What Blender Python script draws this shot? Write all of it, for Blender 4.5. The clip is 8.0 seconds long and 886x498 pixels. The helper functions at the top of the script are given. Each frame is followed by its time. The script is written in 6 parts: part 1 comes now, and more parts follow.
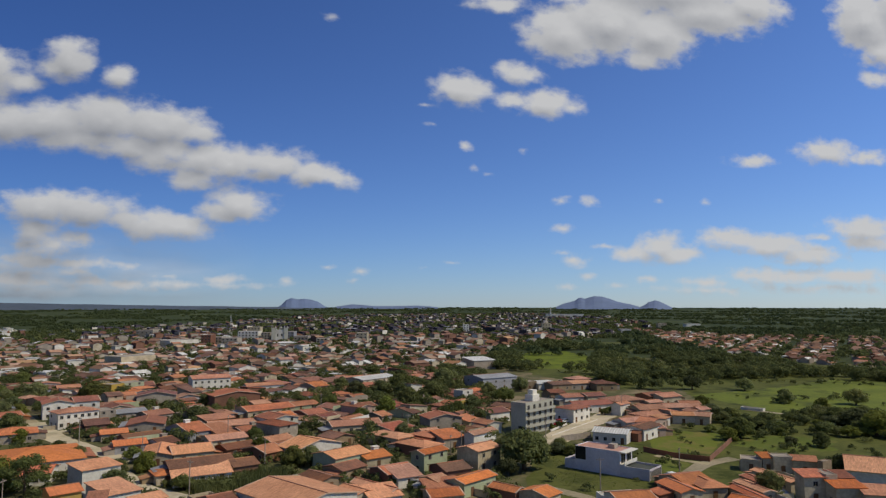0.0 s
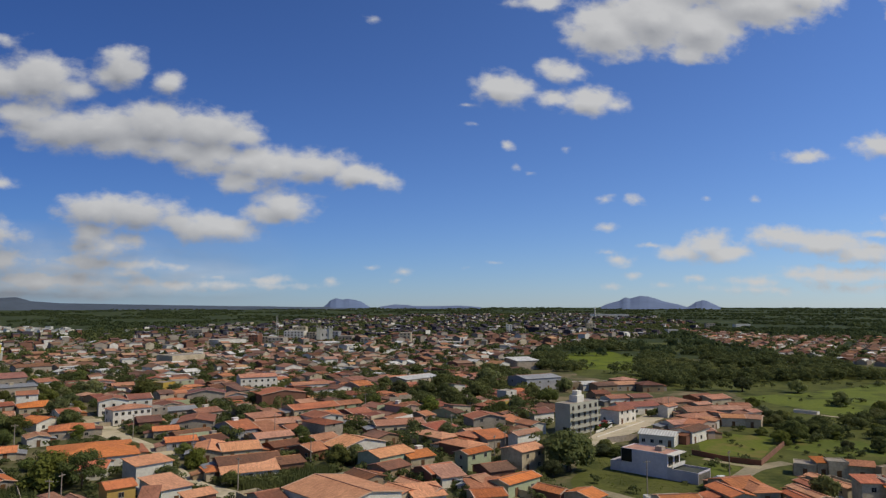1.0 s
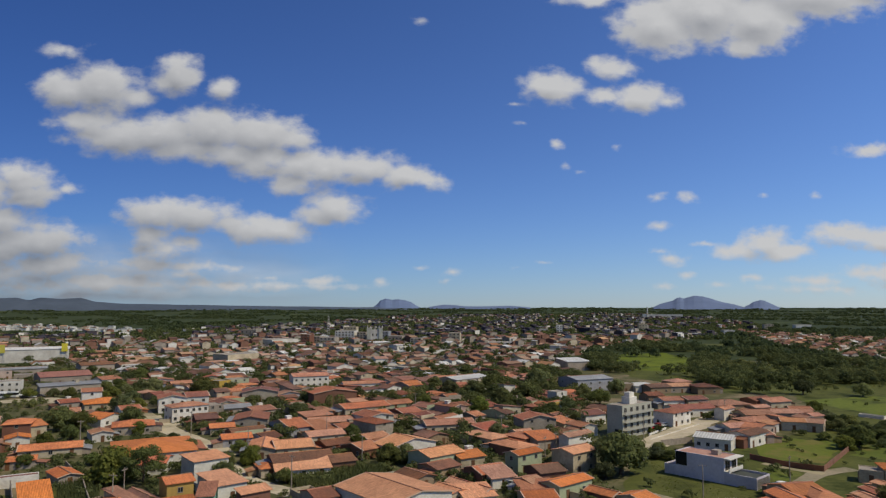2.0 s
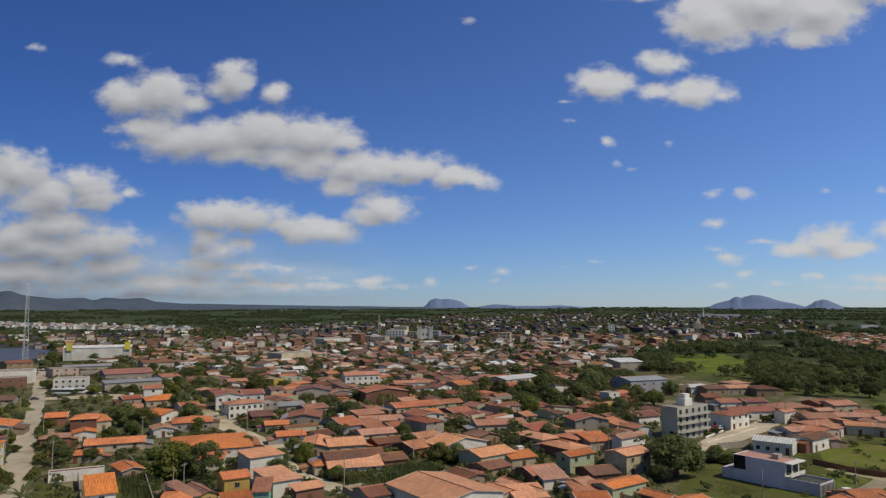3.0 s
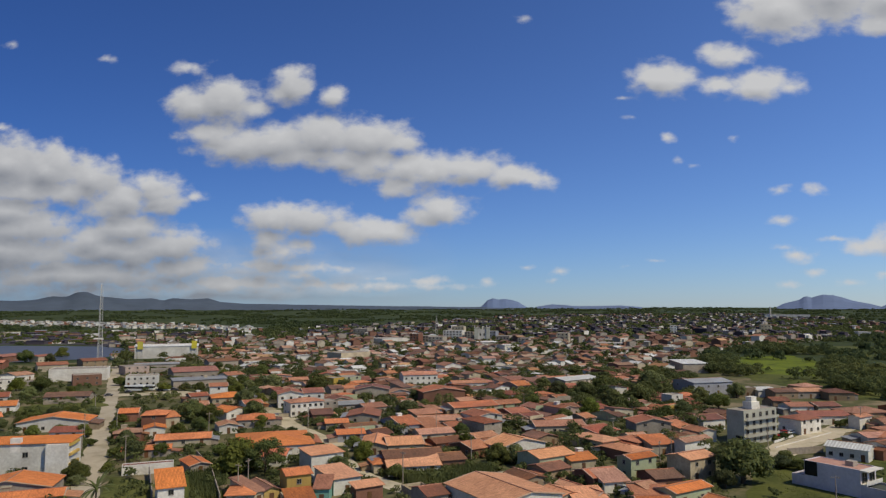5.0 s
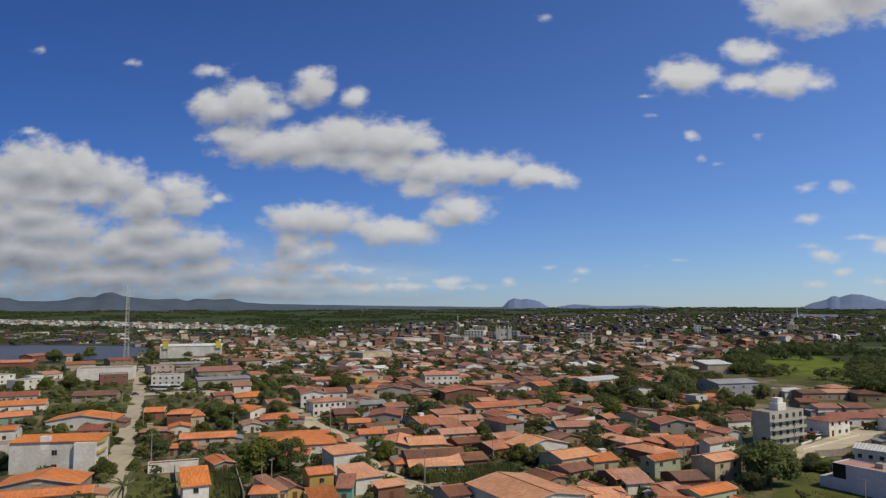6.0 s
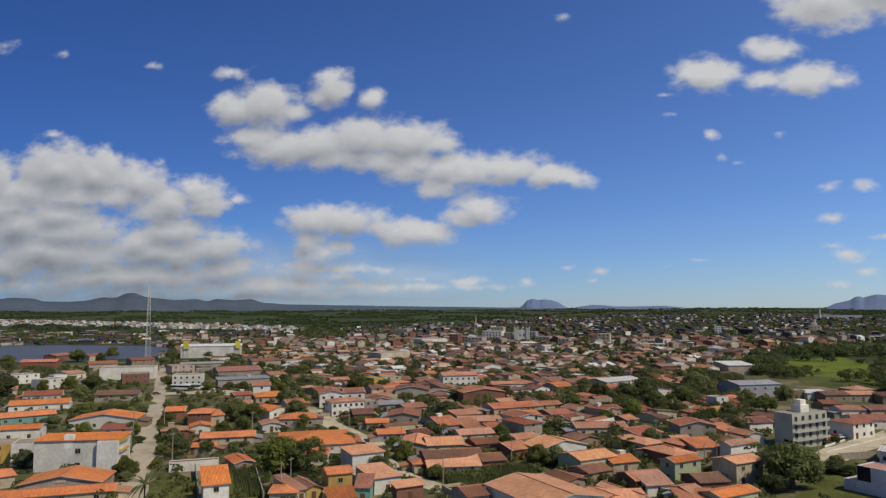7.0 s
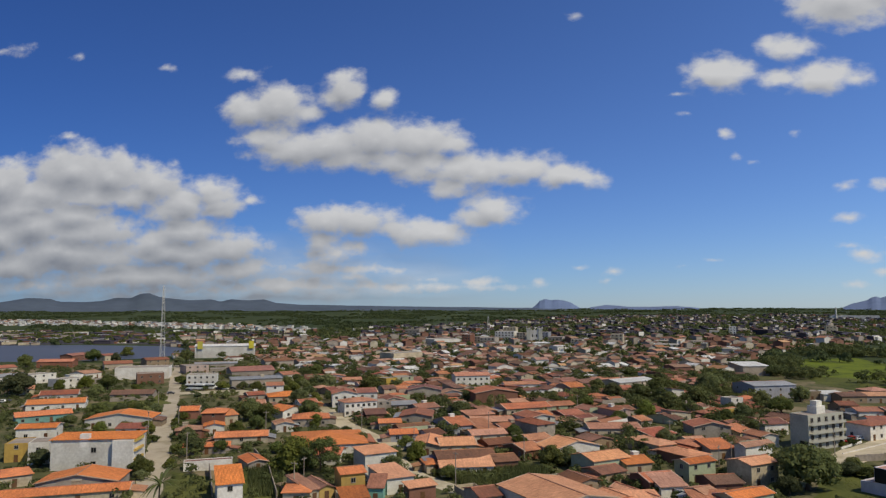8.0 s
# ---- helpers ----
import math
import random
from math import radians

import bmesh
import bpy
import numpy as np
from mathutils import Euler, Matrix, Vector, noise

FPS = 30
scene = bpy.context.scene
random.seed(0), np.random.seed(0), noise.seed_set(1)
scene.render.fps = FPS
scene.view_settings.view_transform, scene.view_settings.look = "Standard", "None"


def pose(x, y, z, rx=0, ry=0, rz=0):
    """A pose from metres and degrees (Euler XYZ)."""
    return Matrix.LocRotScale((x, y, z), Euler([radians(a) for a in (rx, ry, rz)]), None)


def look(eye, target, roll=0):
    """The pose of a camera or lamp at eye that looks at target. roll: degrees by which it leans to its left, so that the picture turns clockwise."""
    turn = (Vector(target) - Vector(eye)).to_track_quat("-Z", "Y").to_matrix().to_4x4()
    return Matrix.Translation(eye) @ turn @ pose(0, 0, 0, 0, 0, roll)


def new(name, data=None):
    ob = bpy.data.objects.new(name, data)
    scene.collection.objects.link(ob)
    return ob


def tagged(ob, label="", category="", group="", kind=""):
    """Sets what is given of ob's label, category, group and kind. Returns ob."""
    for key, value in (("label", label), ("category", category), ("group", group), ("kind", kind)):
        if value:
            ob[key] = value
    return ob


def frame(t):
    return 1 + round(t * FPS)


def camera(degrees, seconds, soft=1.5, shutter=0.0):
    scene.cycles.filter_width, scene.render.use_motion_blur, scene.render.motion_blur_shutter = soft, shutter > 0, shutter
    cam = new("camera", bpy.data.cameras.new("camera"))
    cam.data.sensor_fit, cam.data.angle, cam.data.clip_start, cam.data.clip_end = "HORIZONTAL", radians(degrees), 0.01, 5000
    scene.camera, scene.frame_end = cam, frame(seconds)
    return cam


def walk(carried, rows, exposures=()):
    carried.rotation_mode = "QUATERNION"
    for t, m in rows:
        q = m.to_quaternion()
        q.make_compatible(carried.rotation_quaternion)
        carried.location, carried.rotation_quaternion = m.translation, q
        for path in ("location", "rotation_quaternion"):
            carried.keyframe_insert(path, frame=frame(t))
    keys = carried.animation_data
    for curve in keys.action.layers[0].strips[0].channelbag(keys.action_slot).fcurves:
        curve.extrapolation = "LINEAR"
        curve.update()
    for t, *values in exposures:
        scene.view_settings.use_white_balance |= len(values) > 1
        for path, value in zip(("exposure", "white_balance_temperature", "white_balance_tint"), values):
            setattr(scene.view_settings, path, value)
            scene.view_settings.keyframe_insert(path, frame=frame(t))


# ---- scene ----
EYE = 46.0
cam = camera(65.64, 8.0, soft=1.3)
ROWS = [
    (0.0, 0.0, 4.722, 0.037), (0.5, 1.424, 4.712, 0.004), (1.0, 3.56, 4.724, 0.001),
    (2.5, 9.746, 4.731, -0.038), (3.0, 11.782, 4.713, -0.043), (3.5, 12.732, 4.711, -0.046),
    (4.0, 13.933, 4.719, -0.056), (4.5, 15.314, 4.725, -0.049), (6.0, 18.288, 4.737, -0.1),
    (6.5, 18.981, 4.747, -0.1), (7.0, 19.774, 4.775, -0.093), (7.5, 20.346, 4.799, -0.085), (8.0, 20.801, 4.799, -0.09),
]
EXPOSURES = [(0.0, -0.10), (3.0, -0.08), (4.5, -0.06), (6.5, 0.0), (8.0, 0.0)]
walk(cam, [(t, pose(0, 0, EYE, 0, 0, yaw) @ pose(0, 0, 0, 90 + pitch, 0, 0) @ pose(0, 0, 0, 0, 0, roll)) for t, yaw, pitch, roll in ROWS], EXPOSURES)

# ---- world, sun, exposure ----
SUN_AZ, SUN_EL = 104.0, 50.0
SKY_STRENGTH, CLOUD_GLOW = 0.063, 0.68
PUFFS = []


def puff(u, v, a, b, thin=0.0):
    PUFFS.append((u, v, a, b, thin))


# cumulus over the town, by heading and height
puff(-0.4986, 0.3132, 0.0432, 0.0277)
puff(-0.4506, 0.3152, 0.0566, 0.0367)
puff(-0.3985, 0.3033, 0.0233, 0.0127)
puff(-0.5097, 0.3722, 0.0484, 0.0131, 0.4)
puff(-0.3388, 0.3360, 0.0329, 0.0289)
puff(-0.3570, 0.3235, 0.0230, 0.0135)
puff(-0.2733, 0.3187, 0.0197, 0.0151)
puff(-0.4591, 0.2655, 0.0566, 0.0146)
puff(-0.4210, 0.2484, 0.0741, 0.0271)
puff(-0.3653, 0.2496, 0.0728, 0.0286)
puff(-0.2926, 0.2551, 0.0622, 0.0336)
puff(-0.2216, 0.2501, 0.0650, 0.0306)
puff(-0.1781, 0.2438, 0.0343, 0.0216)
puff(-0.3104, 0.2277, 0.0976, 0.0159)
puff(-0.2567, 0.2211, 0.0526, 0.0192)
puff(-0.2041, 0.2147, 0.0431, 0.0190)
puff(-0.1610, 0.2044, 0.0424, 0.0206)
puff(-0.1441, 0.1910, 0.0337, 0.0153)
puff(-0.1271, 0.2014, 0.0502, 0.0238)
puff(-0.0685, 0.2034, 0.0532, 0.0219)
puff(-0.0114, 0.1921, 0.0362, 0.0183)
puff(0.0207, 0.1851, 0.0318, 0.0132)
puff(-0.1697, 0.1791, 0.0425, 0.0171, 0.1)
puff(-0.2215, 0.2024, 0.0347, 0.0156)
puff(-0.3638, 0.1329, 0.0497, 0.0219)
puff(-0.3096, 0.1298, 0.0620, 0.0235)
puff(-0.2214, 0.1106, 0.0515, 0.0205)
puff(-0.1869, 0.1099, 0.0425, 0.0186)
puff(-0.1107, 0.1435, 0.0431, 0.0219)
puff(-0.1359, 0.1315, 0.0335, 0.0126)
puff(-0.3725, 0.1025, 0.0254, 0.0140)
puff(-0.3540, 0.0804, 0.0538, 0.0226, 0.2)
puff(-0.3271, 0.0886, 0.0445, 0.0121, 0.25)
puff(-0.3089, 0.0540, 0.0790, 0.0154, 0.35)
puff(-0.8094, 0.2243, 0.0840, 0.0460)
puff(-0.7356, 0.2169, 0.0617, 0.0398)
puff(-0.6633, 0.2003, 0.0502, 0.0326)
puff(-0.8613, 0.1927, 0.1061, 0.0288)
puff(-0.6020, 0.1661, 0.0589, 0.0275)
puff(-0.5430, 0.1598, 0.0434, 0.0182)
puff(-0.6214, 0.1529, 0.0592, 0.0184)
puff(-0.4856, 0.1672, 0.0228, 0.0108, 0.2)
puff(-0.5633, 0.1877, 0.0389, 0.0165)
puff(-0.6006, 0.1204, 0.0683, 0.0255)
puff(-0.6597, 0.1034, 0.0597, 0.0239)
puff(-0.5315, 0.0921, 0.0666, 0.0251)
puff(-0.5894, 0.0795, 0.1059, 0.0253, 0.1)
puff(-0.8059, 0.1531, 0.0834, 0.0284)
puff(-0.8798, 0.1359, 0.0853, 0.0382)
puff(-0.8346, 0.0925, 0.0941, 0.0377, 0.1)
puff(-0.9085, 0.0700, 0.1067, 0.0285, 0.1)
puff(-0.7296, 0.0769, 0.1009, 0.0231, 0.15)
puff(-0.9438, 0.2050, 0.0658, 0.0488)
puff(-0.9441, 0.1182, 0.0654, 0.0385)
puff(-0.7759, 0.1852, 0.1234, 0.0227)
puff(-0.6929, 0.1780, 0.0806, 0.0224)
puff(-0.8819, 0.1742, 0.0961, 0.0231)
puff(-0.5532, 0.1737, 0.0484, 0.0164)
puff(-0.7835, 0.1243, 0.1232, 0.0319, 0.1)
puff(-0.6292, 0.0892, 0.1360, 0.0273, 0.05)
puff(-0.2651, 0.1201, 0.0350, 0.0138)
puff(-0.4358, 0.0335, 0.1798, 0.0210, 0.25)
puff(-0.2559, 0.0297, 0.1691, 0.0135, 0.3)
puff(-0.1198, 0.0296, 0.0979, 0.0091, 0.4)
puff(-0.3810, 0.0591, 0.0721, 0.0209, 0.3)
puff(-0.6777, 0.0489, 0.2509, 0.0310, 0.2)
puff(-0.8132, 0.0875, 0.1643, 0.0470, 0.25)
puff(-0.5116, 0.0606, 0.1123, 0.0267, 0.3)
puff(-0.6270, 0.0259, 0.3095, 0.0126, 0.35)
puff(-0.8743, 0.0366, 0.1465, 0.0188, 0.35)
puff(-0.9140, 0.1655, 0.1287, 0.0483, 0.3)
puff(-0.3266, 0.0439, 0.0619, 0.0103, 0.3)
puff(-0.2560, 0.0551, 0.0347, 0.0085, 0.3)
puff(-0.1281, 0.0371, 0.0496, 0.0075, 0.25)
puff(-0.2041, 0.0402, 0.0425, 0.0067, 0.3)
puff(-0.9188, 0.4422, 0.0499, 0.0181, 0.58)
puff(-0.6448, 0.3922, 0.0254, 0.0096, 0.36)
puff(-0.9638, 0.4434, 0.0338, 0.0101, 0.6)
puff(-0.8230, 0.2824, 0.0320, 0.0097, 0.3)
puff(-0.8084, 0.4226, 0.0322, 0.0099, 0.5)
puff(0.3791, 0.4278, 0.0664, 0.0461)
puff(0.4555, 0.4521, 0.0881, 0.0563)
puff(0.5331, 0.4392, 0.0700, 0.0474)
puff(0.6247, 0.4844, 0.1145, 0.0436)
puff(0.7079, 0.5009, 0.0637, 0.0295)
puff(0.5125, 0.4003, 0.0394, 0.0187)
puff(0.5551, 0.5170, 0.1645, 0.0481)
puff(0.9237, 0.4883, 0.0624, 0.0559)
puff(0.9545, 0.4402, 0.0455, 0.0303)
puff(1.0046, 0.5149, 0.0699, 0.0620)
puff(0.2105, 0.3268, 0.0425, 0.0247)
puff(0.2369, 0.3283, 0.0249, 0.0142)
puff(0.3045, 0.3592, 0.0348, 0.0162)
puff(0.3451, 0.3149, 0.0463, 0.0216)
puff(0.2905, 0.3137, 0.0226, 0.0107)
puff(0.3820, 0.3115, 0.0234, 0.0108)
puff(0.2191, 0.2398, 0.0132, 0.0087, 0.28)
puff(0.2304, 0.2073, 0.0132, 0.0087, 0.28)
puff(0.3124, 0.2394, 0.0091, 0.0053, 0.28)
puff(0.1670, 0.2721, 0.0129, 0.0043, 0.3)
puff(0.1540, 0.2992, 0.0138, 0.0043, 0.4)
puff(0.2541, 0.1995, 0.0142, 0.0035, 0.4)
puff(0.6973, 0.2369, 0.0330, 0.0085)
puff(0.8453, 0.2571, 0.0544, 0.0174)
puff(0.9102, 0.2530, 0.0555, 0.0127)
puff(0.3706, 0.1604, 0.0165, 0.0070, 0.23)
puff(0.4186, 0.1618, 0.0168, 0.0089, 0.23)
puff(0.3700, 0.1183, 0.0229, 0.0079, 0.28)
puff(0.6139, 0.1645, 0.0140, 0.0073, 0.4)
puff(0.5336, 0.1668, 0.0097, 0.0082, 0.42)
puff(0.5287, 0.0947, 0.0436, 0.0197)
puff(0.5573, 0.0817, 0.0440, 0.0135)
puff(0.4949, 0.0808, 0.0382, 0.0107)
puff(0.6617, 0.1061, 0.0609, 0.0165)
puff(0.7325, 0.0981, 0.0728, 0.0185)
puff(0.7942, 0.0851, 0.0582, 0.0149)
puff(0.8166, 0.1135, 0.0426, 0.0075, 0.25)
puff(0.7623, 0.0726, 0.0312, 0.0056, 0.2)
puff(0.9032, 0.1294, 0.0604, 0.0191)
puff(0.9128, 0.1077, 0.0550, 0.0134)
puff(0.7509, 0.0475, 0.0942, 0.0129, 0.1)
puff(0.8663, 0.0485, 0.0977, 0.0132, 0.1)
puff(0.6897, 0.0470, 0.0509, 0.0091, 0.15)
puff(0.9403, 0.3893, 0.0338, 0.0140, 0.1)
puff(0.3921, 0.0707, 0.0230, 0.0105, 0.2)
puff(0.3740, 0.0809, 0.0165, 0.0052, 0.2)
puff(0.4100, 0.0447, 0.0185, 0.0070, 0.25)
puff(0.4561, 0.0320, 0.0281, 0.0061, 0.25)
puff(0.5034, 0.0411, 0.0229, 0.0062, 0.25)
puff(0.3732, 0.0289, 0.0200, 0.0060, 0.25)
puff(0.5998, 0.0373, 0.0594, 0.0090, 0.25)
puff(0.4434, 0.0907, 0.0206, 0.0053, 0.25)
puff(0.0151, 0.0553, 0.0137, 0.0049, 0.33)
puff(0.0596, 0.0476, 0.0163, 0.0066, 0.28)
puff(0.0556, 0.0353, 0.0098, 0.0049, 0.33)
puff(-0.0417, 0.0346, 0.0110, 0.0072, 0.33)
puff(0.1590, 0.0552, 0.0085, 0.0033, 0.3)
puff(0.1972, 0.0640, 0.0120, 0.0034, 0.35)
puff(0.8123, 0.0276, 0.1615, 0.0139, 0.4)
puff(0.6091, 0.0239, 0.1202, 0.0099, 0.42)
puff(0.2690, 0.4667, 0.0457, 0.0145, 0.05)
puff(0.0164, 0.4269, 0.0199, 0.0121, 0.55)
puff(0.2509, 0.4725, 0.0272, 0.0109, 0.1)
puff(0.3800, 0.4879, 0.0571, 0.0186, 0.3)


def link(tree, a, b):
    tree.links.new(a, b)


def math_node(tree, op, a, b=None, c=None, clamp=False):
    n = tree.nodes.new("ShaderNodeMath")
    n.operation, n.use_clamp = op, clamp
    for i, v in enumerate((a, b, c)):
        if v is None:
            continue
        if isinstance(v, (int, float)):
            n.inputs[i].default_value = v
        else:
            link(tree, v, n.inputs[i])
    return n.outputs[0]


def cloud_field():
    """A node group: from a place on the sky's plane, how far outside the nearest cloud it lies."""
    g = bpy.data.node_groups.new("cloud_field", "ShaderNodeTree")
    g.interface.new_socket("place", in_out="INPUT", socket_type="NodeSocketVector")
    g.interface.new_socket("outside", in_out="OUTPUT", socket_type="NodeSocketFloat")
    gi, go = g.nodes.new("NodeGroupInput"), g.nodes.new("NodeGroupOutput")
    best = None
    for u, v, a, b, thin in PUFFS:
        m = g.nodes.new("ShaderNodeVectorMath")
        m.operation = "MULTIPLY_ADD"
        link(g, gi.outputs[0], m.inputs[0])
        m.inputs[1].default_value, m.inputs[2].default_value = (1 / a, 1 / b, 0), (-u / a, -v / b, 0)
        ln = g.nodes.new("ShaderNodeVectorMath")
        ln.operation = "LENGTH"
        link(g, m.outputs[0], ln.inputs[0])
        k = math.sqrt(b / 0.03)
        d = math_node(g, "MULTIPLY_ADD", ln.outputs["Value"], k, thin - k)
        best = d if best is None else math_node(g, "SMOOTH_MIN", best, d, 0.25)
    link(g, best, go.inputs[0])
    return g


def make_world():
    w = bpy.data.worlds.new("sky")
    scene.world = w
    w.use_nodes = True
    t = w.node_tree
    t.nodes.clear()
    out = t.nodes.new("ShaderNodeOutputWorld")
    sky = t.nodes.new("ShaderNodeTexSky")
    sky.sky_type, sky.sun_disc = "NISHITA", False
    sky.sun_elevation, sky.sun_rotation = radians(SUN_EL), radians(SUN_AZ)
    sky.altitude, sky.air_density, sky.dust_density, sky.ozone_density = 100, 1.0, 0.05, 2.6
    tint = t.nodes.new("ShaderNodeMix")
    tint.data_type, tint.blend_type = "RGBA", "MULTIPLY"
    tint.inputs["Factor"].default_value = 1.0
    link(t, sky.outputs[0], tint.inputs["A"])
    bg = t.nodes.new("ShaderNodeBackground")
    bg.inputs[1].default_value = SKY_STRENGTH
    link(t, tint.outputs["Result"], bg.inputs[0])
    # the direction, turned to the middle of the view and laid on a plane
    tc = t.nodes.new("ShaderNodeTexCoord")
    turn = t.nodes.new("ShaderNodeMapping")
    turn.inputs["Rotation"].default_value = (0, 0, radians(-10.4))
    link(t, tc.outputs["Generated"], turn.inputs["Vector"])
    sep = t.nodes.new("ShaderNodeSeparateXYZ")
    link(t, turn.outputs[0], sep.inputs[0])
    # the clear blue turns paler towards the sun's side
    side = t.nodes.new("ShaderNodeMapRange")
    side.inputs[1].default_value, side.inputs[2].default_value = -0.75, 0.75
    link(t, sep.outputs[0], side.inputs[0])
    hue = t.nodes.new("ShaderNodeMix")
    hue.data_type = "RGBA"
    hue.inputs["A"].default_value, hue.inputs["B"].default_value = SKY_AWAY, SKY_SUNWARD
    link(t, side.outputs[0], hue.inputs["Factor"]), link(t, hue.outputs["Result"], tint.inputs["B"])
    ahead = math_node(t, "MAXIMUM", sep.outputs[1], 0.12)
    u = math_node(t, "DIVIDE", sep.outputs[0], ahead)
    v = math_node(t, "DIVIDE", sep.outputs[2], ahead)
    plane = t.nodes.new("ShaderNodeCombineXYZ")
    link(t, u, plane.inputs[0]), link(t, v, plane.inputs[1])
    group = cloud_field()

    def field(offset):
        shift = t.nodes.new("ShaderNodeVectorMath")
        shift.operation = "ADD"
        link(t, plane.outputs[0], shift.inputs[0])
        shift.inputs[1].default_value = offset
        warp = t.nodes.new("ShaderNodeTexNoise")
        warp.inputs["Scale"].default_value, warp.inputs["Detail"].default_value = 22.0, 3.0
        link(t, shift.outputs[0], warp.inputs["Vector"])
        wv = t.nodes.new("ShaderNodeVectorMath")
        wv.operation = "MULTIPLY_ADD"
        link(t, warp.outputs["Color"], wv.inputs[0])
        wv.inputs[1].default_value, wv.inputs[2].default_value = (0.022, 0.016, 0), (-0.011, -0.008, 0)
        moved = t.nodes.new("ShaderNodeVectorMath")
        moved.operation = "ADD"
        link(t, shift.outputs[0], moved.inputs[0]), link(t, wv.outputs[0], moved.inputs[1])
        gn = t.nodes.new("ShaderNodeGroup")
        gn.node_tree = group
        link(t, moved.outputs[0], gn.inputs[0])
        fine = t.nodes.new("ShaderNodeTexNoise")
        fine.inputs["Scale"].default_value, fine.inputs["Detail"].default_value, fine.inputs["Roughness"].default_value = 30.0, 7.0, 0.55
        stretch = t.nodes.new("ShaderNodeMapping")
        stretch.inputs["Scale"].default_value = (1, 1.5, 1)
        link(t, shift.outputs[0], stretch.inputs["Vector"]), link(t, stretch.outputs[0], fine.inputs["Vector"])
        grain = math_node(t, "MULTIPLY_ADD", fine.outputs["Fac"], 1.5, -0.75)
        return math_node(t, "ADD", gn.outputs[0], grain), math_node(t, "MULTIPLY_ADD", grain, 0.34, gn.outputs[0])

    here, body_here = field((0, 0, 0))
    body_above = field((0.006, 0.02, 0))[1]
    cover = t.nodes.new("ShaderNodeMapRange")
    cover.interpolation_type = "SMOOTHSTEP"
    for k, val in ((1, 0.36), (2, -0.46), (3, 0.0), (4, 1.0)):
        cover.inputs[k].default_value = val
    link(t, here, cover.inputs[0])
    lit = math_node(t, "MULTIPLY_ADD", math_node(t, "SUBTRACT", body_above, body_here), 0.64, 0.39, clamp=True)
    # the low bank away from the sun shows its grey underside, the clouds on the sun's side are whiter
    def span(value, a, b, c, d):
        n = t.nodes.new("ShaderNodeMapRange")
        for k, val in ((1, a), (2, b), (3, c), (4, d)):
            n.inputs[k].default_value = val
        link(t, value, n.inputs[0])
        return n.outputs[0]

    veil = math_node(t, "MULTIPLY", span(v, 0.03, 0.17, -0.27, 0.0), span(u, -0.15, -0.55, 0.0, 1.0))
    lit = math_node(t, "ADD", lit, math_node(t, "ADD", veil, span(u, -0.3, 0.35, 0.0, 0.3)))
    deep = t.nodes.new("ShaderNodeMapRange")
    for k, val in ((1, 0.0), (2, -0.9), (3, 0.25), (4, 0.0)):
        deep.inputs[k].default_value = val
    link(t, here, deep.inputs[0])
    shade = t.nodes.new("ShaderNodeMix")
    shade.data_type = "RGBA"
    shade.inputs["A"].default_value, shade.inputs["B"].default_value = (0.32, 0.34, 0.385, 1), (0.88, 0.88, 0.88, 1)
    link(t, math_node(t, "ADD", lit, deep.outputs[0], clamp=True), shade.inputs["Factor"])
    # a thin grey bank lies low over the horizon away from the sun
    bank_noise = t.nodes.new("ShaderNodeTexNoise")
    bank_noise.inputs["Scale"].default_value, bank_noise.inputs["Detail"].default_value = 13.0, 6.0
    flat = t.nodes.new("ShaderNodeMapping")
    flat.inputs["Scale"].default_value = (1, 2.6, 1)
    link(t, plane.outputs[0], flat.inputs["Vector"]), link(t, flat.outputs[0], bank_noise.inputs["Vector"])
    bank = math_node(t, "MULTIPLY", math_node(t, "MULTIPLY", span(v, 0.04, 0.12, 1.0, 0.0), span(u, -0.08, -0.38, 0.0, 1.0)), span(bank_noise.outputs["Fac"], 0.32, 0.66, 0.3, 0.92))
    covered = math_node(t, "MAXIMUM", cover.outputs[0], bank)
    # behind the view: scattered cumulus of the same kind
    far = t.nodes.new("ShaderNodeTexNoise")
    far.inputs["Scale"].default_value, far.inputs["Detail"].default_value = 5.0, 6.0
    link(t, tc.outputs["Generated"], far.inputs["Vector"])
    scattered = t.nodes.new("ShaderNodeMapRange")
    scattered.inputs[1].default_value, scattered.inputs[2].default_value = 0.56, 0.66
    link(t, far.outputs["Fac"], scattered.inputs[0])
    front = t.nodes.new("ShaderNodeMapRange")
    front.inputs[1].default_value, front.inputs[2].default_value = 0.45, 0.6
    link(t, sep.outputs[1], front.inputs[0])
    mix = t.nodes.new("ShaderNodeMix")
    link(t, front.outputs[0], mix.inputs["Factor"]), link(t, scattered.outputs[0], mix.inputs["A"]), link(t, covered, mix.inputs["B"])
    up = t.nodes.new("ShaderNodeMapRange")
    up.inputs[1].default_value, up.inputs[2].default_value = -0.002, 0.012
    link(t, sep.outputs[2], up.inputs[0])
    cloud = t.nodes.new("ShaderNodeBackground")
    cloud.inputs[1].default_value = CLOUD_GLOW
    link(t, shade.outputs["Result"], cloud.inputs[0])
    both = t.nodes.new("ShaderNodeMixShader")
    link(t, math_node(t, "MULTIPLY", math_node(t, "MULTIPLY", mix.outputs[0], up.outputs[0]), 0.96), both.inputs[0])
    link(t, bg.outputs[0], both.inputs[1]), link(t, cloud.outputs[0], both.inputs[2])
    link(t, both.outputs[0], out.inputs[0])


